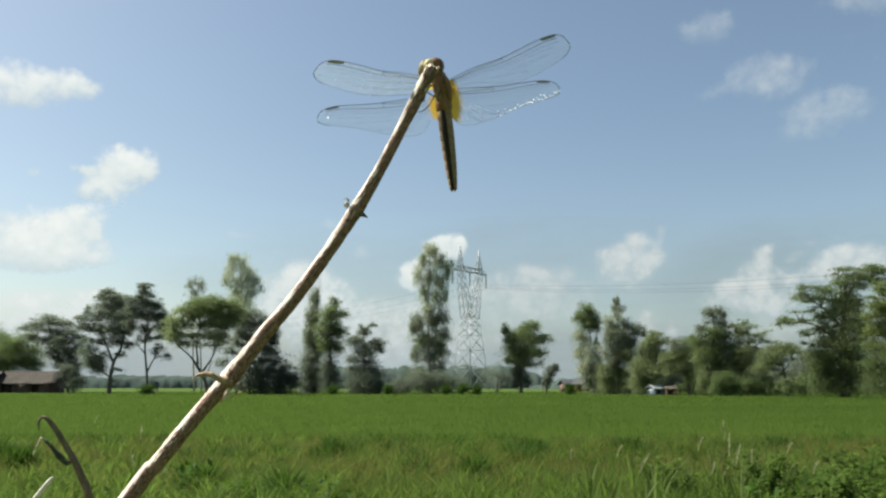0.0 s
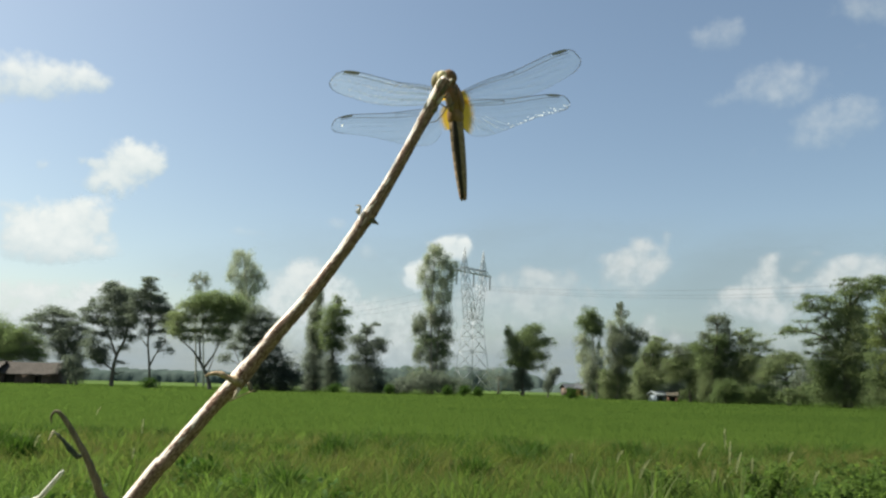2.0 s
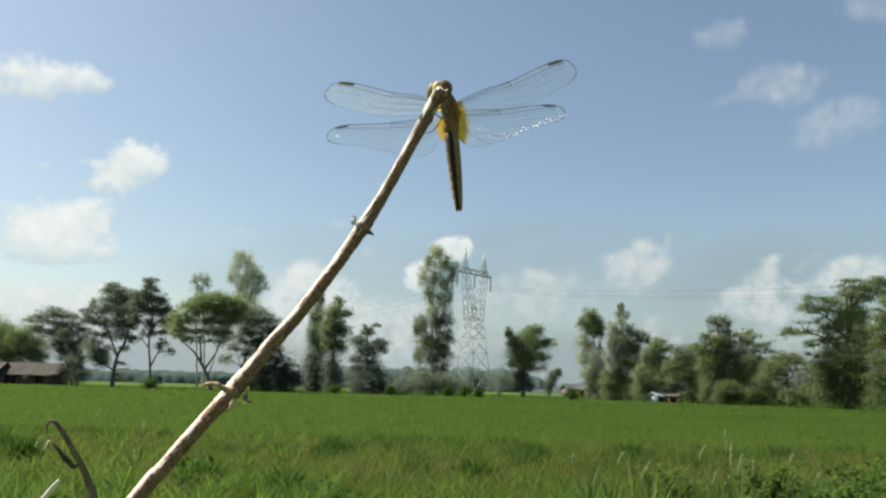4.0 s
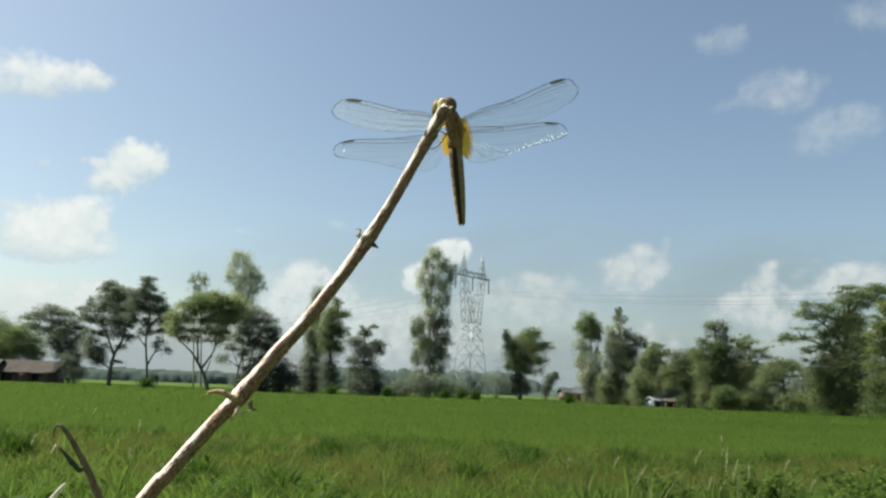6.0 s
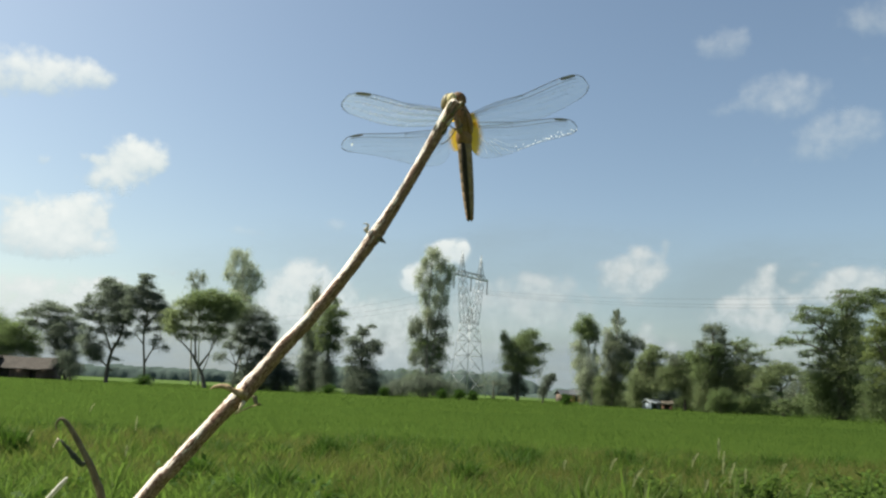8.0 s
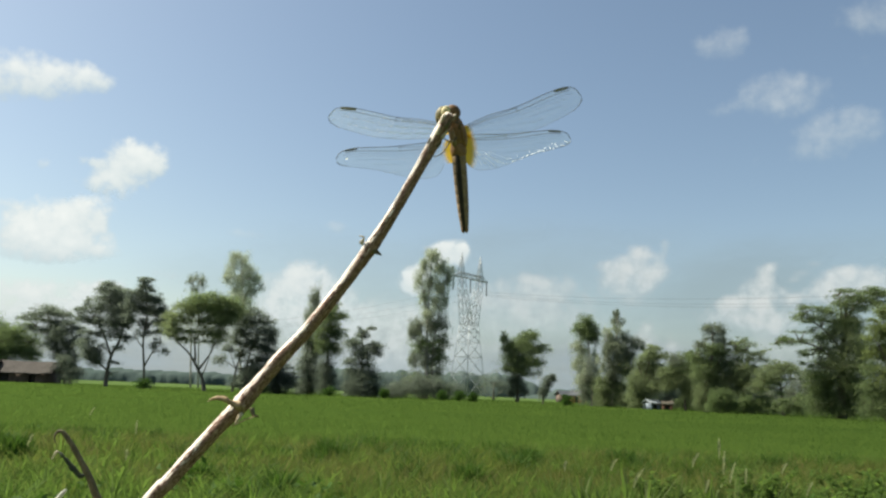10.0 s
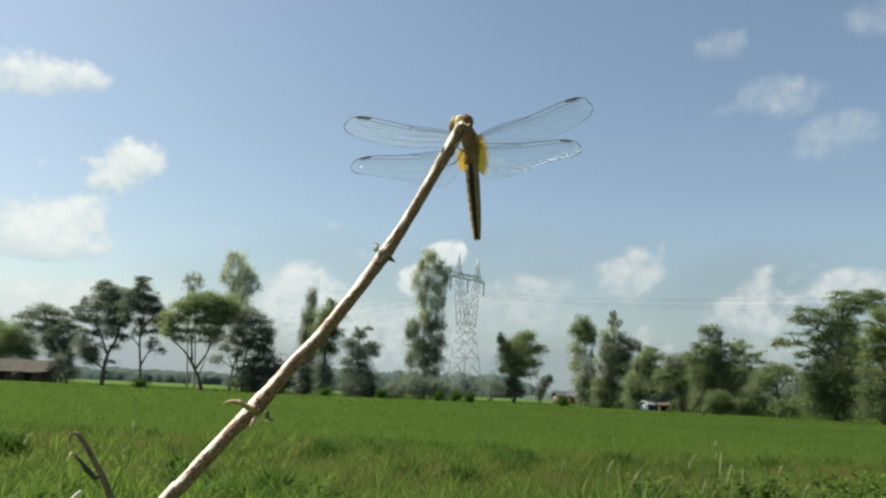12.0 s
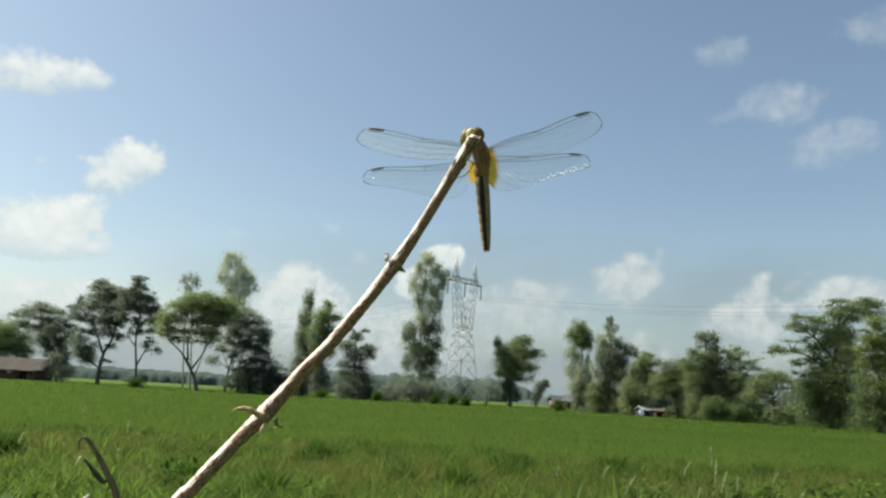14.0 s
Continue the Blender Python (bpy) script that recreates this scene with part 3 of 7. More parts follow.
cumulus("broad white cloud bank behind the pylon", 5.25, 6.33, 0.08, 0.66, 1.29, 0.85, 0.90,
        [(-1.47, 1.63, 1.08, 0.42, 0.70), (1.67, 2.00, 1.49, 0.75), (0.84, 0.99, 2.32, 1.08), (3.53, 1.30, 1.66, 1.08), (-1.45, 0.21, 2.91, 1.25, 0.80), (2.71, -0.57, 4.57, 1.66, 0.90), (-3.53, -1.09, 3.74, 1.66, 0.80)])
cumulus("broad white cloud bank behind the tall tree", -2.65, 3.84, 0.08, 0.74, 1.26, 0.94, 0.90,
        [(-4.50, 1.77, 1.25, 0.50, 0.70), (-1.57, 1.75, 2.49, 1.08, 0.80), (-2.77, 0.37, 4.15, 1.49, 0.80), (0.55, 1.31, 2.49, 1.66, 0.80), (2.29, -0.73, 6.23, 1.66, 0.80), (-3.53, -1.31, 4.98, 1.66, 0.70)])
cumulus("leaning white cumulus tower", 13.69, 9.04, 0.12, 0.84, 1.08, 0.87, 0.95,
        [(0.65, 1.31, 0.91, 0.75), (-0.28, 0.34, 1.41, 0.91), (2.45, 2.08, 0.42, 0.66, 0.70), (2.11, 0.99, 0.58, 0.66, 0.80), (1.81, -0.02, 0.91, 0.66), (0.81, -0.73, 1.25, 0.75, 0.90), (-1.37, -0.38, 1.25, 0.91, 0.80), (-2.05, 0.61, 0.66, 0.33, 0.50), (-0.40, -1.83, 2.49, 0.91, 0.60)])
cumulus("white cumulus tower on the horizon", 22.54, 7.09, 0.11, 0.90, 1.08, 0.87, 0.95,
        [(0.61, 2.18, 0.62, 0.50), (0.29, 1.42, 0.75, 0.66), (-0.31, 0.81, 1.16, 0.66), (-1.89, -0.17, 1.41, 0.50, 0.90), (-0.07, -0.20, 2.08, 0.83), (2.24, 0.12, 1.00, 0.37, 0.70), (0.74, -1.77, 0.50, 0.91, 0.70), (-2.30, -1.14, 1.83, 0.66, 0.70), (-0.49, -1.56, 3.32, 1.00, 0.60), (1.64, -1.40, 2.49, 1.08, 0.50)])
cumulus("rounded white cumulus behind the big tree", 28.39, 7.86, 0.10, 0.79, 1.05, 0.89, 0.95,
        [(-0.19, 0.86, 1.25, 0.66), (-1.29, 0.24, 1.16, 0.75), (0.76, 0.44, 1.16, 0.83), (-2.18, -0.47, 1.41, 0.50, 0.80), (-0.67, -0.53, 2.49, 1.00), (1.93, -0.13, 1.66, 1.25)])
cumulus("low white cloud behind the tree line", 18.22, 4.39, 0.08, 0.66, 1.29, 0.84, 0.90,
        [(-3.30, 0.51, 0.66, 0.75), (-3.71, -0.30, 1.08, 0.66), (-1.66, -0.69, 0.50, 0.83), (-2.25, -1.21, 1.66, 0.75, 0.80), (0.69, 1.46, 0.75, 0.50, 0.50), (2.30, -0.20, 2.49, 1.00, 0.50)])
cumulus("low white cloud behind the big tree", 23.62, 3.33, 0.07, 0.66, 1.29, 0.84, 0.90,
        [(-0.05, 0.46, 1.66, 0.75, 0.80), (0.72, -1.42, 1.25, 1.00), (-0.89, 1.42, 1.08, 1.00, 0.60)])
cumulus("soft torn fair-weather cloud high up", 20.15, 24.74, 0.55, 0.36, 1.58, 0.92, 0.90,
        [(-0.72, -0.01, 1.16, 0.83), (0.37, 0.00, 1.16, 1.08), (1.24, 0.25, 0.58, 0.75)])
cumulus("soft torn fair-weather cloud high up", 23.27, 20.86, 0.50, 0.43, 1.58, 0.94, 0.92,
        [(-0.49, 0.70, 1.25, 0.75, 0.80), (1.09, 0.67, 1.49, 1.00), (0.53, -0.19, 1.66, 1.00), (2.44, 0.21, 1.83, 1.08, 0.90), (1.52, -1.00, 2.08, 0.66, 0.60), (-3.14, -0.44, 1.08, 0.66, 0.60), (-1.60, -0.12, 1.25, 0.58, 0.45)])
cumulus("soft torn fair-weather cloud high up", 25.78, 17.94, 0.48, 0.43, 1.58, 0.93, 0.90,
        [(2.83, 1.03, 1.25, 0.91), (2.12, 0.25, 1.66, 1.00), (0.74, -0.60, 1.83, 1.08), (0.13, 0.60, 1.83, 0.66, 0.55), (3.57, 0.04, 1.16, 0.66, 0.80), (1.51, 1.15, 1.49, 0.58, 0.60), (-3.65, -1.20, 1.08, 0.75, 0.45)])
cumulus("soft torn fair-weather cloud high up", 31.57, 23.42, 0.49, 0.40, 1.58, 0.92, 0.90,
        [(-1.86, 1.77, 1.49, 0.58, 0.90), (-0.60, 1.70, 1.83, 0.91), (0.94, 1.81, 2.49, 1.49), (-1.09, -0.71, 1.66, 0.58, 0.50), (0.01, -2.48, 1.66, 0.83, 0.40)])
cumulus("thin faint wisp of cloud", 25.33, 9.00, 0.17, 0.29, 1.45, 0.87, 1.00,
        [(0.63, 0.52, 0.66, 0.29), (-0.09, -0.09, 0.75, 0.29), (-0.71, -0.56, 0.58, 0.25)])
haze("glowing sheet that paints pale haze low over the horizon", -24.74, 0.82, 16.24, 4.57, 1.30, 0.00, 2.00, 0.68, 0.42)
haze("glowing sheet that paints pale haze low over the horizon", -6.80, 0.90, 19.46, 5.47, 1.30, 0.00, 2.00, 0.72, 0.45)
haze("glowing sheet that paints pale haze low over the horizon", 12.14, 0.88, 18.85, 4.71, 1.40, 0.00, 1.90, 0.66, 0.36)
haze("glowing sheet that paints pale haze low over the horizon", 27.50, 0.80, 15.48, 3.87, 1.40, 0.00, 1.90, 0.61, 0.33)
haze("glowing blue-grey sheet added to tone the low sky", 25.50, 5.40, 17.74, 7.85, 0.85, 0.00, 2.40, 0.64, 0.10)
haze("glowing blue-grey sheet added to tone the low sky", 9.06, 5.90, 21.28, 9.00, 0.70, 0.00, 2.40, 0.69, 0.12)
haze("glowing blue-grey sheet added to tone the low sky", -7.74, 5.92, 18.96, 7.42, 0.50, 0.00, 2.40, 0.74, 0.14)

# ---- field ----
def blades(name, label, category, material, xy, height, width, lean, seed, steps=3, z=0.0):
    """Many bent, tapered blades in one mesh; xy rows of places, height and width per blade."""
    rng = np.random.default_rng(seed)
    n = len(xy)
    yaw = rng.uniform(0, 2 * np.pi, n)
    face = rng.uniform(0, np.pi, n)
    bend = lean * rng.uniform(0.3, 1.4, n) * height
    side = np.stack([np.cos(face), np.sin(face), np.zeros(n)], 1) * (width / 2)[:, None]
    verts = np.zeros((n, steps * 2 + 1, 3))
    for k in range(steps + 1):
        t = k / steps
        mid = np.stack([xy[:, 0] + np.cos(yaw) * bend * t ** 2, xy[:, 1] + np.sin(yaw) * bend * t ** 2,
                        z - 0.03 + (height + 0.03) * (t - 0.18 * lean * t ** 3)], 1)
        if k == steps:
            verts[:, -1] = mid
        else:
            w = 0.75 + 0.25 * math.sin(math.pi * min(1, t + 0.25)) if t < 0.6 else 0.7
            verts[:, 2 * k] = mid - side * w
            verts[:, 2 * k + 1] = mid + side * w
    m = steps * 2 + 1
    quads = [(2 * k, 2 * k + 1, 2 * k + 3, 2 * k + 2) for k in range(steps - 1)]
    tip = (2 * steps - 2, 2 * steps - 1, 2 * steps)
    base = (np.arange(n) * m)[:, None]
    nq = n * len(quads)
    loops = np.concatenate([np.concatenate([base + np.array(q)[None] for q in quads], 1).reshape(n, -1), base + np.array(tip)[None]], 1)
    sizes = np.tile(np.array([4] * len(quads) + [3]), n)
    me = bpy.data.meshes.new(name)
    me.vertices.add(n * m)
    me.vertices.foreach_set("co", verts.ravel())
    me.loops.add(loops.size)
    me.loops.foreach_set("vertex_index", loops.ravel().astype(np.int32))
    me.polygons.add(len(sizes))
    me.polygons.foreach_set("loop_start", np.concatenate([[0], np.cumsum(sizes)[:-1]]).astype(np.int32))
    me.update(calc_edges=True)
    ob = part(name, me, material)
    return tagged(ob, label, category, kind="stuff")


def strewn(y0, y1, count, seed, spread=0.66, power=1.0):
    """Places between two distances, in a wedge that widens away from the viewer."""
    rng = np.random.default_rng(seed)
    y = y0 + (y1 - y0) * rng.random(count) ** power
    return np.stack([rng.uniform(-1, 1, count) * (y * spread + 1.5), y], 1), rng


def patchy(xy, size, seed):
    """A smooth random value, 0 to 1, at each place."""
    return np.array([0.5 + 0.5 * noise.noise(Vector((x / size, y / size, seed))) for x, y in xy])


def tussocks(y0, y1, count, seed, per, lo, hi, width, name, label, material, cut=0.0, size=1.5):
    """Clumps of arching blades that lean outwards from their middle."""
    at, rng = strewn(y0, y1, count, seed, power=0.8)
    at = at[patchy(at, size, seed * 1.7) > cut]
    n = len(at)
    big = rng.uniform(0.7, 1.3, n)
    own = np.repeat(np.arange(n), per)
    xy = at[own] + rng.normal(size=(len(own), 2)) * (0.05 * big[own])[:, None]
    h = rng.uniform(lo, hi, len(own)) * big[own]
    blades(name, label, "grass", material, xy, h, rng.uniform(0.6, 1.4, len(own)) * width, 0.72, seed + 5, steps=3)


def leafy(y0, y1, count, seed, cut):
    """Low broad-leaved weed plants between two distances."""
    at, rng = strewn(y0, y1, count, seed, power=0.8)
    at = at[patchy(at, 1.3, seed * 2.3) > cut]
    own = np.repeat(np.arange(len(at)), 60)
    n = len(own)
    tall = rng.uniform(0.25, 0.5, len(at))
    p = np.concatenate([at[own] + rng.normal(size=(n, 2)) * 0.13, (tall[own] * rng.uniform(0.25, 1.0, n))[:, None]], 1)
    nrm = rng.normal(size=(n, 3)) * 0.7 + np.array([0, 0, 1.0])
    nrm /= np.linalg.norm(nrm, axis=1)[:, None]
    a = np.cross(nrm, rng.normal(size=(n, 3)))
    a /= np.linalg.norm(a, axis=1)[:, None]
    c = np.cross(nrm, a)
    s = rng.uniform(0.03, 0.07, (n, 1))
    v = np.stack([p - a * s, p - c * s * 0.45 + nrm * s * 0.12, p + a * s, p + c * s * 0.45 + nrm * s * 0.12], 1).reshape(-1, 3)
    me = bpy.data.meshes.new("leafy_weeds")
    me.vertices.add(4 * n)
    me.vertices.foreach_set("co", v.ravel())
    me.loops.add(4 * n)
    me.loops.foreach_set("vertex_index", np.arange(4 * n, dtype=np.int32))
    me.polygons.add(n)
    me.polygons.foreach_set("loop_start", np.arange(0, 4 * n, 4, dtype=np.int32))
    me.update(calc_edges=True)
    tagged(part("leafy_weeds", me, WEED), "low broad-leaved weeds growing through the grass", "weeds", kind="stuff")


def field():
    # short undergrowth everywhere in front
    xy, rng = strewn(4.0, 18.0, 42000, 1, power=0.8)
    p = patchy(xy, 1.6, 3.0)
    h = (0.12 + 0.22 * p) * rng.uniform(0.7, 1.25, len(xy))
    blades("meadow_grass", "short bright green grass in the foreground", "grass", GRASS, xy, h, rng.uniform(0.006, 0.013, len(xy)), 0.7, 11)
    tussocks(4.2, 9.5, 800, 21, 34, 0.26, 0.46, 0.011, "tussock_grass", "lush bright green tussocks of long grass", GRASS)
    tussocks(7.5, 16.0, 1500, 22, 24, 0.22, 0.40, 0.010, "olive_grass", "olive-green tussocks of older grass", OLIVE, 0.36)
    tussocks(9.0, 17.5, 900, 23, 26, 0.25, 0.44, 0.012, "tussock_grass", "lush bright green tussocks of long grass", GRASS, 0.5)
    tussocks(5.0, 16.0, 300, 24, 6, 0.32, 0.5, 0.004, "seeding_grass", "thin straw-coloured seeding stalks in the meadow", STRAW, 0.45)
    tussocks(8.0, 16.5, 1700, 26, 9, 0.32, 0.44, 0.0045, "seeding_grass", "olive-brown haze of ripening grass heads", HAY, 0.44, 2.4)
    # thin grass all round the stick and behind the viewer
    rng = np.random.default_rng(77)
    xy = rng.uniform(-6, 6, (9000, 2))
    xy = xy[(np.hypot(xy[:, 0], xy[:, 1]) > 0.25) & ((xy[:, 1] < 4.2) | (np.abs(xy[:, 0]) > xy[:, 1] * 0.66 + 1.5))]
    blades("meadow_grass", "short green grass round the foot of the stick", "grass", GRASS, xy, rng.uniform(0.1, 0.3, len(xy)), rng.uniform(0.008, 0.016, len(xy)), 0.6, 12)
    leafy(5.0, 9.0, 60, 31, 0.5)
    tussocks(11.0, 17.5, 700, 33, 30, 0.3, 0.46, 0.014, "dark_weeds", "darker green weedy tussocks along the paddy edge", WEED, 0.56, 1.9)
    tussocks(5.0, 11.0, 260, 34, 30, 0.26, 0.44, 0.016, "dark_weeds", "darker green weedy tussocks in the meadow", WEED, 0.58, 1.1)
    # rice: dense near, thinner and wider far away
    for i, (y0, y1, n, w, lo, hi) in enumerate(((16.0, 40.0, 90000, 0.018, 0.38, 0.45), (38.0, 75.0, 50000, 0.05, 0.38, 0.46), (73.0, 150.0, 26000, 0.2, 0.38, 0.46))):
        xy, rng = strewn(y0, y1, n, 40 + i, power=0.75)
        p = patchy(xy, 6.0, 50.0)
        h = lo + (hi - lo) * (0.6 * p + 0.4 * rng.random(len(xy)))
        blades("rice_crop", "even bright green young rice filling the flat paddy", "rice", RICE, xy, h, np.full(len(xy), w) * rng.uniform(0.7, 1.3, len(xy)), 0.35, 60 + i, steps=2)

    # the dense leaf mass under the blade tips
    me_v, me_f, rows_y = [], [], [16.6 * 1.035 ** k for k in range(64)]
    for y in rows_y:
        for i in range(41):
            x = (i / 20 - 1) * (y * 0.64 + 1.2)
            me_v.append((x, y + 0.35 * noise.noise(Vector((x * 0.9, y, 3))), 0.285 + 0.035 * noise.noise(Vector((x * 1.7, y * 1.7, 0))) - (0.34 if y == rows_y[0] else 0)))
    for j in range(len(rows_y) - 1):
        for i in range(40):
            a = j * 41 + i
            me_f.append((a, a + 1, a + 42, a + 41))
    tagged(part("rice_crop", mesh_from("rice_crop", me_v, me_f, True), RICE_MASS), "even bright green young rice filling the flat paddy", "rice", kind="stuff")


field()


def reed(x, y, h, n, seed, label):
    """A tuft of long arching blades."""
    rng = random.Random(seed)
    ob = empty("grass_tuft", pose(x, y, 0), label, "grass", "tall grass tufts")
    for k in range(n):
        a, lean, hh = rng.uniform(0, 6.28), rng.uniform(0.1, 0.45), h * rng.uniform(0.7, 1.05)
        w = rng.uniform(0.009, 0.02)
        verts, faces, steps = [], [], 8
        for i in range(steps + 1):
            t = i / steps
            c = Vector((math.cos(a) * lean * hh * t ** 1.8, math.sin(a) * lean * hh * t ** 1.8, hh * (t - 0.12 * t ** 4)))
            ww = w * (1 - t ** 3) * (0.6 + 0.4 * math.sin(math.pi * min(1, t + 0.3)))
            s = Vector((-math.sin(a + 0.6), math.cos(a + 0.6), 0))
            up = Vector((0, 0, 0.25 * ww))
            verts += [c - s * ww + up, c, c + s * ww + up]
        for i in range(steps):
            b = 3 * i
            faces += [(b, b + 1, b + 4, b + 3), (b + 1, b + 2, b + 5, b + 4)]
        part("blade", mesh_from("blade", verts, faces, True), PALEBLADE if k % 4 == 0 else GRASS, ob)
    return ob


PALEBLADE = foliage("pale_blade", (0.08, 0.11, 0.035), (0.12, 0.15, 0.055), (0.18, 0.2, 0.1), (0.2, 0.26, 0.09), through=0.4)
tuft_rng = random.Random(4)
for k in range(60):
    ty = tuft_rng.uniform(5.2, 8.8)
    tx = tuft_rng.uniform(0.14, 0.64) * ty
    reed(tx, ty, tuft_rng.uniform(0.58, 0.86), 8, k, "tuft of tall pale arching grass blades")
for k in range(16):
    ty = tuft_rng.uniform(6.5, 13.0)
    tx = tuft_rng.uniform(-0.62, 0.1) * ty
    reed(tx, ty, tuft_rng.uniform(0.46, 0.62), 7, 50 + k, "tuft of tall pale arching grass blades")
reed(2.45, 6.6, 0.9, 6, 91, "tuft of tall whitish grass blades standing above the rest")


def plume_grass(x, y, z, length, lean):
    """A thin stalk that carries one pale feathery seed head, its middle at height z."""
    ob = empty("seed_stalk", pose(x, y, 0), "thin grass stalk with a pale feathery seed head", "grass", "pale seed heads in the meadow")
    foot = z - length * 0.45
    rod("stalk", [(-0.12 * lean, 0, -0.03, 0.003), (-0.07 * lean, 0, foot * 0.6, 0.0026), (0, 0, foot, 0.002)], 5, 5, GRASS, ob)
    bm = bmesh.new()
    rng = random.Random(int(x * 100))
    for k in range(46):
        t = k / 45
        c = Vector((lean * length * 0.55 * t ** 1.3, 0, foot + length * t))
        r = 0.018 * math.sin(math.pi * min(1.0, 0.12 + 0.86 * t)) + 0.003
        a = rng.uniform(0, 6.28)
        out = Vector((math.cos(a) * r, math.sin(a) * r, r * 1.6))
        s = Vector((-math.sin(a), math.cos(a), 0)) * 0.006
        bm.faces.new([bm.verts.new(c - s), bm.verts.new(c + s), bm.verts.new(c + out + s * 0.4), bm.verts.new(c + out * 1.1)])
    part("seed_head", bm, PLUME, ob, "pale feathery seed head")


for x, y, z, length in ((2.64, 7.40, 0.88, 0.19), (2.53, 7.00, 0.78, 0.20), (2.44, 6.60, 0.73, 0.17), (2.32, 7.20, 0.78, 0.13), (2.10, 6.20, 0.66, 0.10), (1.59, 6.40, 0.68, 0.15), (2.96, 6.80, 0.77, 0.09), (2.89, 6.20, 0.67, 0.10), (2.53, 6.50, 0.72, 0.12), (1.54, 7.00, 0.73, 0.10), (1.13, 7.00, 0.70, 0.09), (-3.64, 9.50, 0.74, 0.17), (-5.32, 12.00, 0.80, 0.13), (-4.14, 8.00, 0.66, 0.11), (-2.94, 7.50, 0.60, 0.10)):
    plume_grass(x, y, z, length, 0.5 + 0.5 * math.sin(x * 9))


def broad_weed(x, y, w, h, n, seed):
    """A bushy broad-leaved weed: stems and many pointed leaves."""
    rng = random.Random(seed)
    ob = empty("weed_plant", pose(x, y, 0), "bushy bright green broad-leaved weed among the grass", "weed", "broad-leaved weeds")
    leaves = bmesh.new()
    for k in range(12):
        a, r = rng.uniform(0, 6.28), w * rng.uniform(0.3, 1.0)
        tip = Vector((math.cos(a) * r, math.sin(a) * r, h * rng.uniform(0.7, 1.0)))
        mid = Vector((tip.x * 0.4, tip.y * 0.4, tip.z * 0.6))
        stem = bmesh.new()
        tube(stem, [Vector((tip.x * 0.15, tip.y * 0.15, -0.03)), mid, tip], [0.006, 0.005, 0.003], 5)
        part("stem", stem, WEED, ob)
        for j in range(n // 12):
            t = rng.uniform(0.3, 1.0)
            c = mid.lerp(tip, (t - 0.5) * 2) if t > 0.5 else mid * (t * 2)
            b2 = rng.uniform(0, 6.28)
            along = Vector((math.cos(b2), math.sin(b2), rng.uniform(-0.1, 0.7))).normalized()
            wide = along.cross(Vector((0, 0, 1))).normalized()
            ln = rng.uniform(0.07, 0.13)
            dip = Vector((0, 0, -0.25 * ln))
            v = [leaves.verts.new(q) for q in (c, c + along * ln * 0.45 + wide * ln * 0.2, c + along * ln * 0.5 - Vector((0, 0, 0.02 * ln)), c + along * ln * 0.45 - wide * ln * 0.2, c + along * ln + dip)]
            leaves.faces.new((v[0], v[1], v[2]))
            leaves.faces.new((v[0], v[2], v[3]))
            leaves.faces.new((v[1], v[4], v[2]))
            leaves.faces.new((v[2], v[4], v[3]))
    tagged(part("leaves", leaves, GRASS, ob), kind="stuff")


for k, (x, y, w, h) in enumerate(((3.35, 6.2, 0.4, 0.82), (3.75, 6.6, 0.4, 0.84), (2.85, 5.9, 0.3, 0.7), (3.3, 5.5, 0.32, 0.74), (0.45, 5.6, 0.22, 0.5))):
    broad_weed(x, y, w, h, 420, 300 + k)
for k, (x, y, w, h) in enumerate(((3.0, 7.4, 0.42, 0.72), (4.0, 7.6, 0.45, 0.74), (2.3, 8.2, 0.4, 0.6), (3.6, 9.0, 0.5, 0.62), (4.9, 9.2, 0.5, 0.66))):
    broad_weed(x, y, w, h, 420, 330 + k)


def weed_clump(x, y, w, h, seed):
    """One dense dark clump of weeds."""
    rng = np.random.default_rng(seed)
    n = 420
    xy = np.stack([x + rng.normal(size=n) * w * 0.42, y + rng.normal(size=n) * w * 0.5], 1)
    r = np.hypot((xy[:, 0] - x) / w, (xy[:, 1] - y) / w)
    hh = h * np.clip(1.1 - 0.5 * r, 0.4, 1.0) * rng.uniform(0.75, 1.1, n)
    ob = blades("weed_clump", "dense dark green clump of weeds in the meadow", "weeds", WEED, xy, hh, rng.uniform(0.012, 0.022, n), 0.5, seed, steps=4)
    return ob


for k, (x, y, w, h) in enumerate(((-1.8, 13.4, 0.42, 0.56), (-2.86, 9.4, 0.28, 0.52), (0.42, 10.3, 0.3, 0.52), (-7.1, 12.6, 0.4, 0.58), (0.5, 5.9, 0.2, 0.52), (-1.65, 8.4, 0.22, 0.5), (-6.4, 12.0, 0.3, 0.54), (3.4, 14.5, 0.5, 0.5), (1.6, 14.0, 0.4, 0.5), (6.2, 14.6, 0.5, 0.5))):
    weed_clump(x, y, w, h, 200 + k)


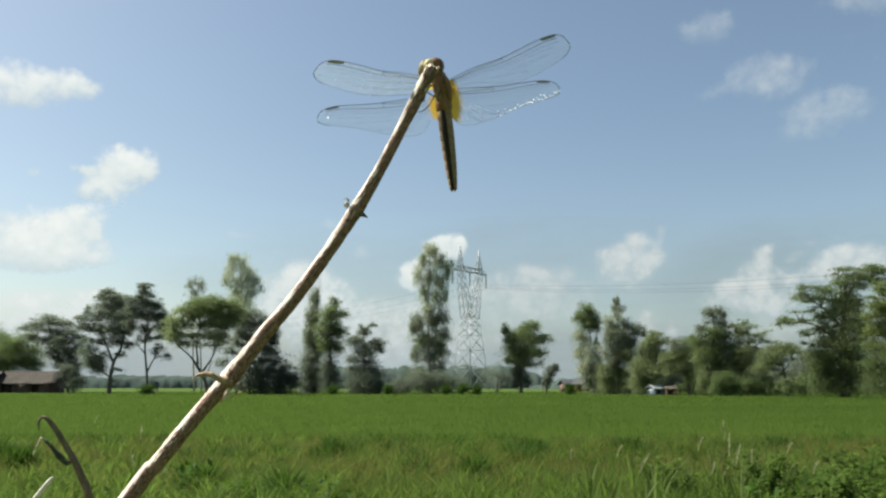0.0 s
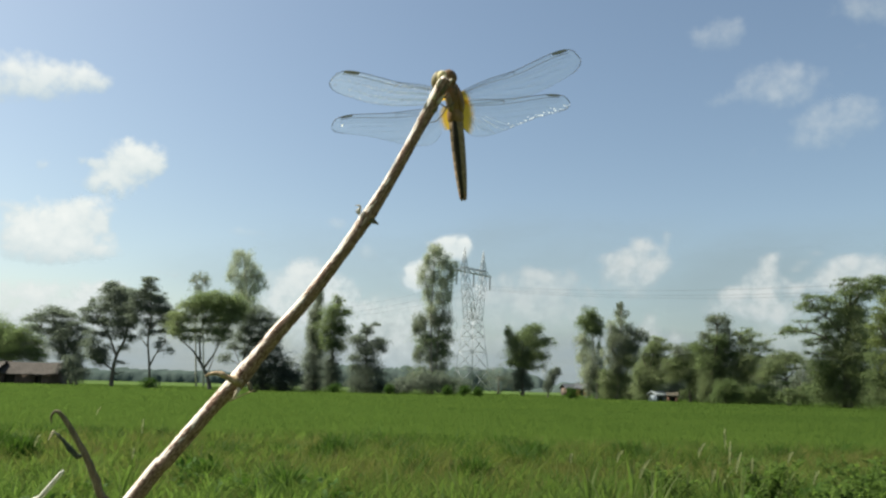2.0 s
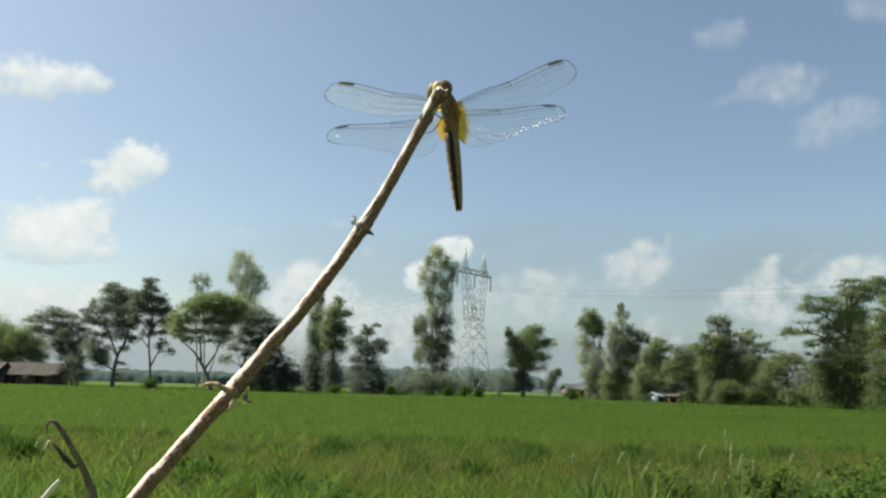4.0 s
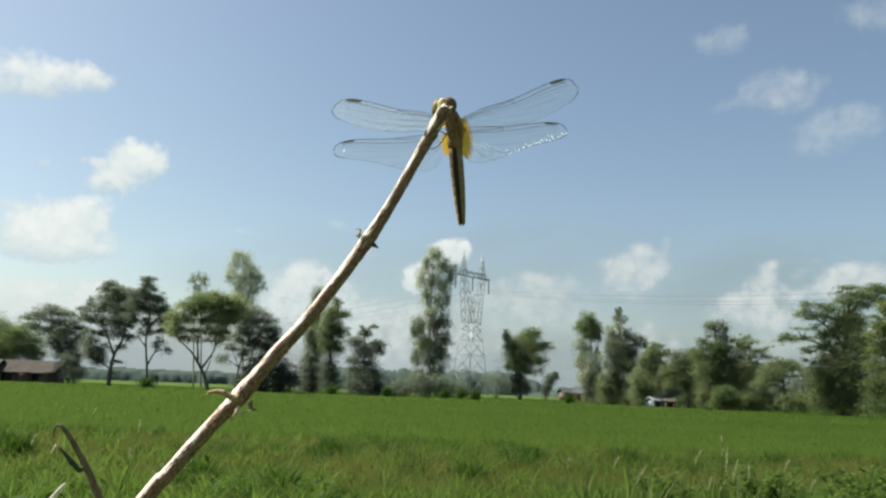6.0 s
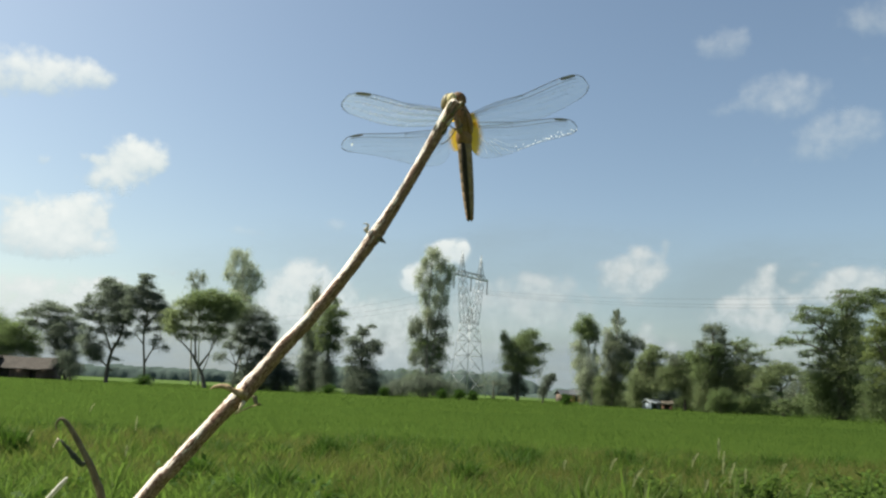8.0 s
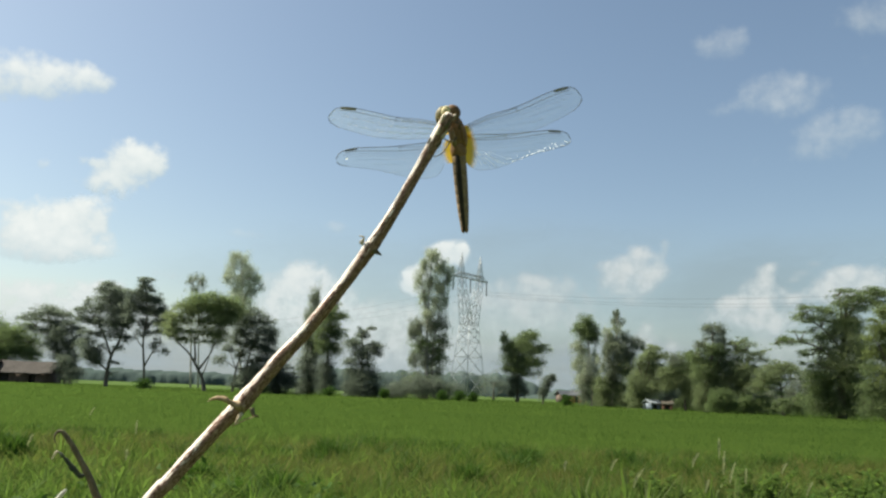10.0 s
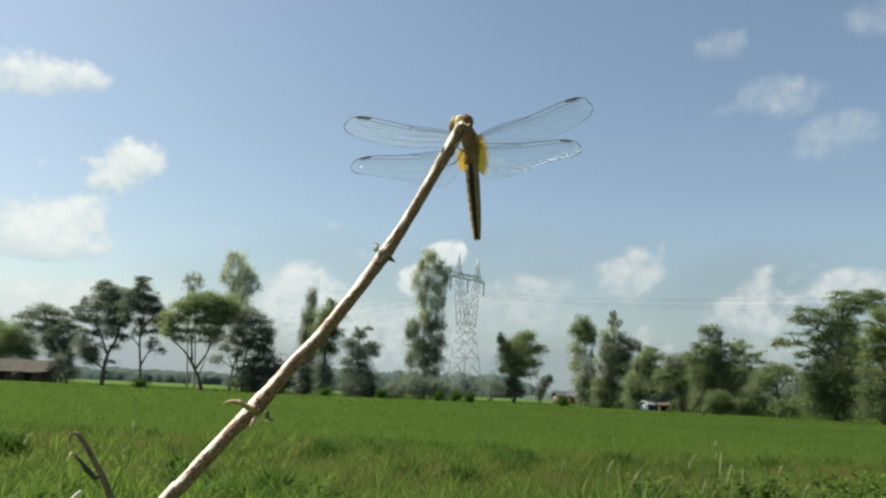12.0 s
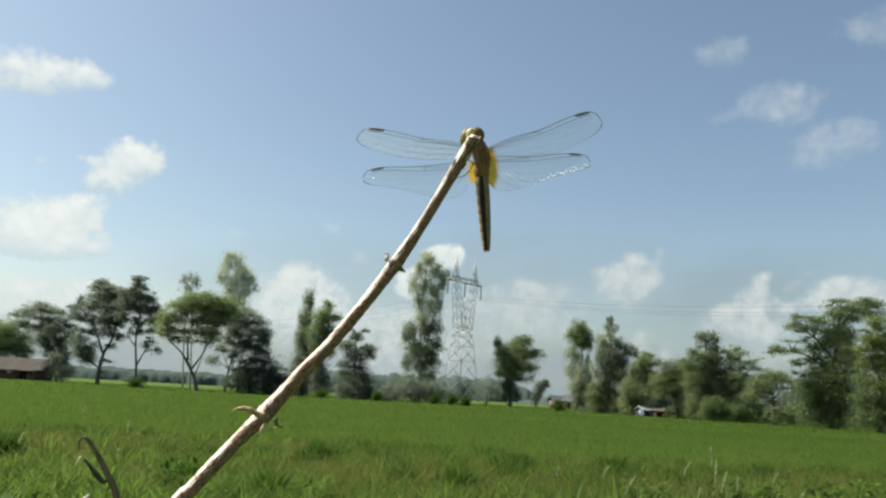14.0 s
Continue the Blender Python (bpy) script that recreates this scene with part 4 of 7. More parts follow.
# ---- trees ----
def tree(label, x, y, leaf, size, trunks, clumps):
    """Tapered trunks and limbs, and a ragged crown: flat leafy pads, or hanging strands on eucalyptus, with gaps."""
    rng = np.random.default_rng(int(abs(x) * 131 + y * 17))
    tall = max(c[1] + c[3] for c in clumps)
    low = tall < 5.0
    ob = empty("bush" if low else "tree", pose(x, y, 0), label, "bush" if low else "tree", "trees across the field")
    bark = BARK_PALE if leaf in (LEAF_PALE, LEAF_GREY) else BARK_TREE
    fork = []
    for i, (line, r) in enumerate(trunks):
        depth = 0.0 if i == 0 else rng.uniform(-1, 1) * r * 6
        rows = []
        for k, (px, pz) in enumerate(line):
            t = k / max(1, len(line) - 1)
            rows.append((px, depth * t, pz, r * (1.15 - 0.75 * t)))
            fork.append(Vector((px, depth * t, pz)))
        rows[0] = (rows[0][0], rows[0][1], rows[0][2] - (0.15 if rows[0][2] < 0.2 else 0), rows[0][3] * 1.25)
        rod("trunk" if line[0][1] < 0.3 else "limb", rows, 5, 9, bark, ob, rough=0.12)
    twigs = bmesh.new()
    sprays = {}
    for cx, cz, rx, rz, n, *own_leaf in clumps:
        # a clump can bring its own leaf tone, darker low in some crowns
        kind = own_leaf[0] if own_leaf else leaf
        hanging = kind in (LEAF_PALE, LEAF_GREY)
        n = int(n * (7.0 if y < 135 else 4.5))
        k = max(5, int(n / 55))
        ry = min(rx, 2.0 * rz + 0.5) * 0.85
        off = rng.uniform(-0.5, 0.5) * rx
        u = rng.normal(size=(k, 3))
        u /= np.linalg.norm(u, axis=1)[:, None]
        rad = rng.uniform(0.02, 1.0, k) ** 0.4 * rng.uniform(0.7, 1.16, k)
        rad *= np.array([1.0 + 0.6 * noise.noise(Vector((p[0] * 1.9 + cx, p[1] * 1.9 + y, p[2] * 1.9 + cz))) for p in u])
        c = np.stack([cx + u[:, 0] * rx * rad, off + u[:, 1] * ry * rad, cz + u[:, 2] * rz * rad], 1)
        c[:, 2] = np.maximum(c[:, 2], 0.25)
        wide, high = min(0.6, 0.24 * rx + 0.08), min(0.2, 0.15 * rz + 0.05)
        if hanging:
            wide, high = min(0.3, 0.16 * rx + 0.06), min(0.55, 0.25 * rz + 0.1)
        spread = np.tile(np.array([wide, wide, high]), (k, 1)) * rng.uniform(0.5, 1.5, (k, 1))
        count = np.maximum(5, rng.poisson(n / k * rng.uniform(0.4, 1.6, k)))
        sprays.setdefault(kind, []).append((c, count, spread))
        hub = Vector((cx, off, cz))
        near = min(fork, key=lambda f: (f - hub).length + max(0, f.z - hub.z) * 2)
        tube(twigs, [near, near.lerp(hub, 0.5) + Vector((0, 0, 0.1)), hub], [0.08, 0.05, 0.025], 5)
        for j in range(0, k, 3):
            tube(twigs, [hub, hub.lerp(Vector(c[j]), 0.5) - Vector((0, 0, 0.08)), Vector(c[j])], [0.03, 0.02, 0.01], 4)
    tagged(part("branchwork", twigs, bark, ob), kind="stuff")
    for kind, made in sprays.items():
        centres, counts, spreads = (np.concatenate(q) for q in zip(*made))
        own = np.repeat(np.arange(len(centres)), counts)
        n = len(own)
        shift = np.clip(rng.normal(size=(n, 3)), -1.8, 1.8) * spreads[own]
        # pads sag towards their rim
        shift[:, 2] -= 0.35 * np.hypot(shift[:, 0], shift[:, 1]) ** 2
        p = centres[own] + shift
        p[:, 2] = np.maximum(p[:, 2], 0.12)
        hanging = kind in (LEAF_PALE, LEAF_GREY)
        nrm = rng.normal(size=(n, 3)) * np.array([1, 1, 0.35 if hanging else 1.0]) + np.array([0, 0, 0.0 if hanging else 0.35])
        nrm /= np.linalg.norm(nrm, axis=1)[:, None]
        a = np.cross(nrm, rng.normal(size=(n, 3)) + (np.array([2.0, 0, 0]) if hanging else 0.0))
        a /= np.linalg.norm(a, axis=1)[:, None]
        b = np.cross(nrm, a)
        s = size * rng.uniform(0.5, 1.1, (n, 1)) * 0.65
        v = np.stack([p - a * s * 0.5 - b * s * 0.28, p - a * s * 0.5 + b * s * 0.28, p + a * s * 0.8], 1).reshape(-1, 3)
        me = bpy.data.meshes.new("crown")
        me.vertices.add(3 * n)
        me.vertices.foreach_set("co", v.ravel())
        me.loops.add(3 * n)
        me.loops.foreach_set("vertex_index", np.arange(3 * n, dtype=np.int32))
        me.polygons.add(n)
        me.polygons.foreach_set("loop_start", np.arange(0, 3 * n, 3, dtype=np.int32))
        me.update(calc_edges=True)
        tagged(part("crown", me, kind, ob), kind="stuff")
    return ob


tree("slender dark eucalyptus beside the stick line of trees", -18.7, 112.0, LEAF_GREY, 0.25,
     trunks=[(((0.0, 0.0), (-0.1, 4.5), (-0.2, 9.4), (-0.3, 14.4)), 0.16)],
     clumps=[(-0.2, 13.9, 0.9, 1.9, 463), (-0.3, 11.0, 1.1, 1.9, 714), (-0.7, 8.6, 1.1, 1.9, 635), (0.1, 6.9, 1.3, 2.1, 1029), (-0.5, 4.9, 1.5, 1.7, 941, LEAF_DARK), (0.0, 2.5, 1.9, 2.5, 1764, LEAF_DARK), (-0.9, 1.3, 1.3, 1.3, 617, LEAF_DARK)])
tree("narrow green tree in the tree line", -15.9, 110.0, LEAF_MID, 0.25,
     trunks=[(((0.0, 0.0), (-0.1, 4.5), (-0.0, 9.3), (0.2, 13.4)), 0.16)],
     clumps=[(0.3, 13.2, 0.7, 1.2, 238), (-0.3, 11.6, 1.5, 1.4, 794), (1.5, 11.5, 1.2, 0.6, 221), (-1.0, 9.3, 1.5, 1.6, 907), (0.6, 9.2, 1.4, 1.4, 744), (-0.3, 7.2, 1.5, 1.4, 794), (1.1, 6.8, 0.9, 1.2, 297), (-0.5, 4.5, 1.2, 1.4, 645, LEAF_DARK), (-0.0, 2.3, 1.5, 2.0, 1134, LEAF_DARK)])
tree("dark ragged tree in the tree line", -10.3, 104.0, LEAF_DARK, 0.25,
     trunks=[(((0.0, 0.0), (-0.2, 4.4), (-0.4, 8.6)), 0.19), (((-0.2, 4.4), (-1.6, 6.7)), 0.09), (((-0.2, 5.2), (1.4, 7.3)), 0.09)],
     clumps=[(-0.4, 8.8, 0.9, 0.9, 285), (0.7, 9.5, 0.7, 0.4, 81), (-1.5, 7.4, 1.5, 0.8, 431), (1.4, 7.1, 1.2, 0.8, 354), (-0.1, 6.1, 1.7, 1.0, 633), (1.7, 6.1, 0.8, 0.6, 136), (-1.9, 4.9, 1.1, 0.6, 247), (0.2, 4.5, 1.4, 0.8, 283), (-1.0, 3.5, 1.7, 0.8, 507), (0.9, 3.3, 1.9, 0.9, 627), (-1.7, 1.7, 1.2, 1.2, 532), (0.1, 1.5, 2.1, 1.3, 988), (1.6, 1.2, 1.2, 1.0, 443)])
tree("very tall sparse grey eucalyptus with a thin trunk", -1.9, 120.0, LEAF_PALE, 0.25,
     trunks=[(((0.0, 0.0), (-0.3, 6.9), (-0.4, 13.9), (-0.1, 22.5)), 0.20), (((0.9, 0.5), (0.6, 6.9), (1.4, 14.0), (2.4, 19.8)), 0.15), (((-0.3, 12.2), (-1.3, 16.6), (-1.6, 19.3)), 0.09)],
     clumps=[(0.0, 22.6, 1.4, 1.0, 425), (-1.2, 20.9, 1.0, 1.3, 354), (1.2, 20.6, 1.5, 1.3, 531), (2.6, 19.0, 0.9, 1.3, 250), (3.2, 20.3, 0.6, 0.6, 50), (-2.0, 18.4, 1.0, 1.3, 278), (-0.1, 18.1, 1.4, 1.5, 496), (1.7, 17.3, 1.2, 1.5, 389), (-1.1, 15.7, 1.1, 1.5, 389), (0.8, 14.9, 1.3, 1.5, 422), (2.2, 15.1, 0.7, 1.5, 186), (-0.5, 13.2, 1.2, 1.1, 303), (-2.1, 11.1, 1.5, 1.7, 569, LEAF_GREY), (0.1, 11.5, 1.8, 1.8, 668, LEAF_GREY), (1.7, 11.7, 1.2, 1.5, 389, LEAF_GREY), (-2.8, 10.2, 0.9, 0.9, 182, LEAF_GREY), (2.0, 9.4, 1.2, 1.8, 486, LEAF_MID), (-1.3, 8.4, 1.8, 1.8, 729, LEAF_MID), (0.8, 8.0, 1.8, 2.0, 751, LEAF_MID), (-2.1, 6.3, 1.2, 1.1, 303, LEAF_GREY), (-0.5, 5.7, 1.8, 1.4, 691, LEAF_GREY), (1.6, 6.1, 1.4, 1.3, 389, LEAF_MID), (1.1, 4.3, 1.4, 0.9, 236, LEAF_GREY), (-1.7, 2.5, 1.6, 1.9, 1147, LEAF_LIGHT), (0.7, 2.3, 2.2, 1.7, 1392, LEAF_LIGHT), (-3.2, 1.6, 1.0, 1.1, 421, LEAF_LIGHT), (2.7, 1.8, 1.2, 1.1, 506, LEAF_LIGHT)])
tree("yellow-green round tree standing in the field edge", 11.8, 118.0, LEAF_MID, 0.25,
     trunks=[(((0.0, 0.0), (-0.0, 4.2), (-0.1, 6.7), (0.6, 9.3)), 0.17), (((-0.0, 4.6), (2.1, 7.6)), 0.10), (((-0.0, 5.0), (-1.7, 8.4)), 0.10)],
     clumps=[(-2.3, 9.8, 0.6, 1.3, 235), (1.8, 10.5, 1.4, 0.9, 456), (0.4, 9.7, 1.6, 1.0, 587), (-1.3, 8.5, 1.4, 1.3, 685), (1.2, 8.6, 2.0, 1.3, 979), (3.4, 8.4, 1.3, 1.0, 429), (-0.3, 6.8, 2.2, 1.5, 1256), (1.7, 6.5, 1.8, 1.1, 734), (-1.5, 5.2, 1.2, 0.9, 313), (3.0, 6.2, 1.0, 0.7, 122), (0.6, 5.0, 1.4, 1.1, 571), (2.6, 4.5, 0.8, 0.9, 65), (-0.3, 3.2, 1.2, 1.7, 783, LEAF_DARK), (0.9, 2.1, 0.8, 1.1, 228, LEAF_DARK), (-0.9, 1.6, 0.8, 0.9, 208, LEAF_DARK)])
tree("small dark leaning shrub at the field edge", 13.2, 100.0, LEAF_DARK, 0.22,
     trunks=[(((0.0, 0.0), (0.2, 1.7), (0.6, 2.6)), 0.08)],
     clumps=[(0.7, 3.2, 0.7, 0.7, 272), (1.2, 3.7, 0.5, 0.5, 102), (0.3, 2.2, 0.7, 0.8, 272), (-0.1, 1.5, 0.5, 0.7, 158), (1.5, 3.5, 0.3, 0.3, 27)])
tree("pale eucalyptus with a green head and a thin pale trunk", 20.5, 105.0, LEAF_GREY, 0.25,
     trunks=[(((0.0, 0.0), (-0.0, 3.7), (-0.5, 8.3), (-0.9, 11.3)), 0.13), (((-0.2, 6.0), (-1.6, 8.2)), 0.06)],
     clumps=[(-0.9, 11.6, 1.1, 0.9, 348, LEAF_MID), (-1.7, 10.5, 1.1, 1.0, 348, LEAF_MID), (-0.1, 10.4, 1.1, 1.4, 587, LEAF_MID), (-0.8, 9.8, 1.2, 1.0, 407, LEAF_MID), (0.4, 9.1, 0.5, 0.8, 93), (-2.3, 8.0, 0.7, 1.0, 103, LEAF_PALE), (-1.3, 7.7, 1.1, 1.2, 232, LEAF_PALE), (-1.9, 5.9, 1.1, 1.4, 271, LEAF_PALE), (-0.7, 5.7, 1.1, 1.6, 341, LEAF_PALE), (0.4, 6.4, 0.7, 1.4, 144, LEAF_PALE), (-1.5, 3.7, 1.2, 1.3, 352, LEAF_PALE), (-0.3, 3.6, 1.1, 1.4, 379), (-0.9, 1.7, 1.1, 1.2, 325), (0.6, 3.4, 0.8, 2.2, 575, LEAF_DEEP), (0.8, 1.5, 0.7, 1.4, 361, LEAF_DEEP)])
tree("tall grey-green tree with a ragged top in the tree line", 22.3, 101.0, LEAF_GREY, 0.25,
     trunks=[(((0.0, 0.0), (0.2, 4.4), (0.6, 8.1), (0.8, 11.6)), 0.15), (((0.2, 4.4), (2.0, 7.2)), 0.09), (((0.1, 5.1), (-0.9, 8.1)), 0.07)],
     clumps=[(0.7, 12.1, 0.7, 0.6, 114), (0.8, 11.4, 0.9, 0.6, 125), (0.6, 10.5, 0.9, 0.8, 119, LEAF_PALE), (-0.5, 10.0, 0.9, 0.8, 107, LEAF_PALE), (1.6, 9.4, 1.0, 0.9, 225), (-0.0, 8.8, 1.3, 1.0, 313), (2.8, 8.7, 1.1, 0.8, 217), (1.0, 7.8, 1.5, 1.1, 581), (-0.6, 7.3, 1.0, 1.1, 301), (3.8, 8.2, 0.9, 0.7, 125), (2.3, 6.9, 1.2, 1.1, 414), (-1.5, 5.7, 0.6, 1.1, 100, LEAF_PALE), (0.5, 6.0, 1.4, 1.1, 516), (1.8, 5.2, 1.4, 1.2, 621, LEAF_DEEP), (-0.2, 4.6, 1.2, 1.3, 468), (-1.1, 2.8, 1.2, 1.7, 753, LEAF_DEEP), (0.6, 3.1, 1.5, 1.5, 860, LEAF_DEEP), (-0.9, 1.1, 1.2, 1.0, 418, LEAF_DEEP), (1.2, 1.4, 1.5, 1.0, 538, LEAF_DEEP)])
tree("dark broadleaf tree in the tree line", 25.2, 96.0, LEAF_DEEP, 0.25,
     trunks=[(((0.0, 0.0), (0.1, 3.7), (0.8, 6.5)), 0.17), (((0.1, 3.3), (-0.7, 5.7)), 0.10)],
     clumps=[(1.1, 7.7, 1.0, 0.6, 194), (0.7, 6.9, 1.2, 0.8, 364), (2.0, 6.8, 1.0, 0.6, 181), (-0.4, 5.9, 0.8, 0.9, 189), (1.2, 5.6, 1.5, 1.1, 583), (0.1, 4.4, 1.6, 1.3, 756), (2.2, 5.0, 1.2, 0.9, 302), (-1.1, 3.1, 1.2, 1.3, 567), (0.5, 2.9, 1.5, 1.5, 777), (-0.8, 1.5, 1.5, 1.1, 583), (2.5, 3.7, 1.0, 1.1, 388)])
tree("low dark hedge tree above the small huts", 29.3, 93.0, LEAF_DEEP, 0.21,
     trunks=[(((0.0, 0.0), (-0.1, 3.0), (-0.3, 5.0)), 0.15)],
     clumps=[(-1.5, 6.2, 1.1, 0.7, 241, LEAF_GREY), (0.1, 6.9, 1.1, 0.6, 211, LEAF_LIGHT), (-0.9, 5.3, 1.4, 1.1, 775, LEAF_MID), (0.7, 5.6, 1.3, 1.3, 804, LEAF_MID), (-2.0, 4.7, 1.1, 0.9, 502), (-0.4, 4.0, 1.8, 1.3, 1106), (1.2, 4.0, 1.3, 1.4, 919), (-1.8, 3.4, 1.1, 0.8, 452), (0.3, 2.7, 1.3, 1.3, 804), (1.2, 1.7, 1.0, 1.1, 517)])
tree("large rounded green tree in the tree line", 30.0, 88.0, LEAF_MID, 0.21,
     trunks=[(((0.0, 0.0), (0.2, 3.3), (0.9, 6.8), (1.0, 9.1)), 0.24), (((0.4, 4.3), (2.4, 6.9)), 0.14), (((0.4, 4.0), (-0.9, 6.5)), 0.12)],
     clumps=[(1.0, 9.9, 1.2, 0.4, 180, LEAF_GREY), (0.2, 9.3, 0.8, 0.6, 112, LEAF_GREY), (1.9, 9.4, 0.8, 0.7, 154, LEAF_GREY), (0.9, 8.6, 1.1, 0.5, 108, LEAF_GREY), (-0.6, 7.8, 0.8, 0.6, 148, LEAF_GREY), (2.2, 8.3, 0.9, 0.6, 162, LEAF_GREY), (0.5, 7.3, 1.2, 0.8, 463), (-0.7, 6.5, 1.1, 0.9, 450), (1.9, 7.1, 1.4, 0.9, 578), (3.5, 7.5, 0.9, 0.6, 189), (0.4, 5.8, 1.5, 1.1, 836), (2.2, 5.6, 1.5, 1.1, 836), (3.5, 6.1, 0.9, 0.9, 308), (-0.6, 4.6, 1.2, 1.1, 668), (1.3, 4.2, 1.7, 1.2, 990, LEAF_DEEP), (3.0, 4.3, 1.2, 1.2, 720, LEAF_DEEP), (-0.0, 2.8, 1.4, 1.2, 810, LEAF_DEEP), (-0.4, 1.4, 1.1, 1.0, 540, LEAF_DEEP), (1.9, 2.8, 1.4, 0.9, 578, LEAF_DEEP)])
tree("ragged green bush in front of the trees", 30.2, 84.0, LEAF_LIGHT, 0.20,
     trunks=[(((0.0, 0.0), (0.0, 1.5)), 0.07)],
     clumps=[(-0.3, 1.8, 0.9, 1.0, 465), (0.7, 2.0, 0.8, 1.0, 426), (0.1, 1.1, 1.2, 0.7, 465), (1.2, 1.2, 0.7, 0.7, 290), (-1.0, 0.9, 0.7, 0.6, 203)])
tree("thin dark spreading tree with open layered sprays", 33.9, 87.0, LEAF_DEEP, 0.21,
     trunks=[(((0.0, 0.0), (0.1, 3.1), (0.6, 5.3), (0.5, 7.2)), 0.10), (((0.4, 5.0), (2.1, 6.4)), 0.06), (((0.6, 5.9), (-0.6, 7.5)), 0.05)],
     clumps=[(-0.7, 8.1, 0.9, 0.3, 105), (0.3, 8.4, 0.8, 0.4, 94), (0.8, 7.9, 0.7, 0.3, 56), (-0.2, 7.3, 0.9, 0.5, 135), (1.6, 7.0, 1.0, 0.4, 122), (2.6, 7.4, 0.7, 0.3, 50), (0.8, 6.4, 0.9, 0.6, 158), (2.5, 6.4, 0.9, 0.3, 69), (-0.2, 5.3, 1.1, 0.8, 316), (1.3, 5.3, 1.1, 0.8, 316), (0.0, 4.2, 1.4, 0.9, 622), (1.7, 3.9, 1.4, 0.9, 565), (-0.2, 2.8, 1.2, 0.7, 321)])
tree("small umbrella-shaped dark tree", 36.0, 82.0, LEAF_DEEP, 0.21,
     trunks=[(((0.0, 0.0), (-0.0, 1.9), (-0.1, 3.4), (-0.3, 4.6)), 0.09), (((-0.0, 3.0), (1.0, 4.0)), 0.05)],
     clumps=[(-1.0, 5.4, 1.2, 0.4, 201), (0.2, 5.5, 1.3, 0.5, 301), (1.2, 5.3, 1.0, 0.4, 145), (-0.4, 4.8, 1.6, 0.5, 368), (-1.7, 4.6, 1.0, 0.5, 234), (1.1, 4.9, 0.9, 0.2, 70), (-0.8, 4.1, 1.5, 0.4, 223), (-2.0, 3.9, 0.9, 0.5, 201), (1.3, 4.2, 0.7, 0.2, 27), (0.0, 3.6, 0.7, 0.2, 41), (-2.7, 3.1, 1.0, 0.6, 246), (-0.2, 2.7, 0.6, 0.3, 44)])
tree("light green scrub at the field edge", 34.1, 86.0, LEAF_LIGHT, 0.20,
     trunks=[(((0.0, 0.0), (0.0, 1.1)), 0.07)],
     clumps=[(-0.8, 1.7, 1.1, 0.8, 426), (0.4, 1.5, 1.2, 0.9, 541), (1.7, 1.8, 0.9, 0.8, 365), (2.5, 1.2, 0.9, 0.7, 325), (-1.5, 1.1, 0.9, 0.7, 325), (0.9, 0.9, 1.4, 0.5, 365)])
tree("low palm-like shrub at the field edge", 34.9, 79.0, LEAF_MID, 0.20,
     trunks=[(((0.0, 0.0), (0.0, 1.0)), 0.07)],
     clumps=[(0.1, 1.8, 0.7, 0.4, 142), (0.7, 1.5, 0.6, 0.3, 82), (-0.6, 1.4, 0.6, 0.3, 73), (0.0, 1.1, 0.7, 0.6, 200), (1.3, 2.0, 0.7, 0.4, 85), (1.5, 1.3, 0.7, 0.6, 228)])
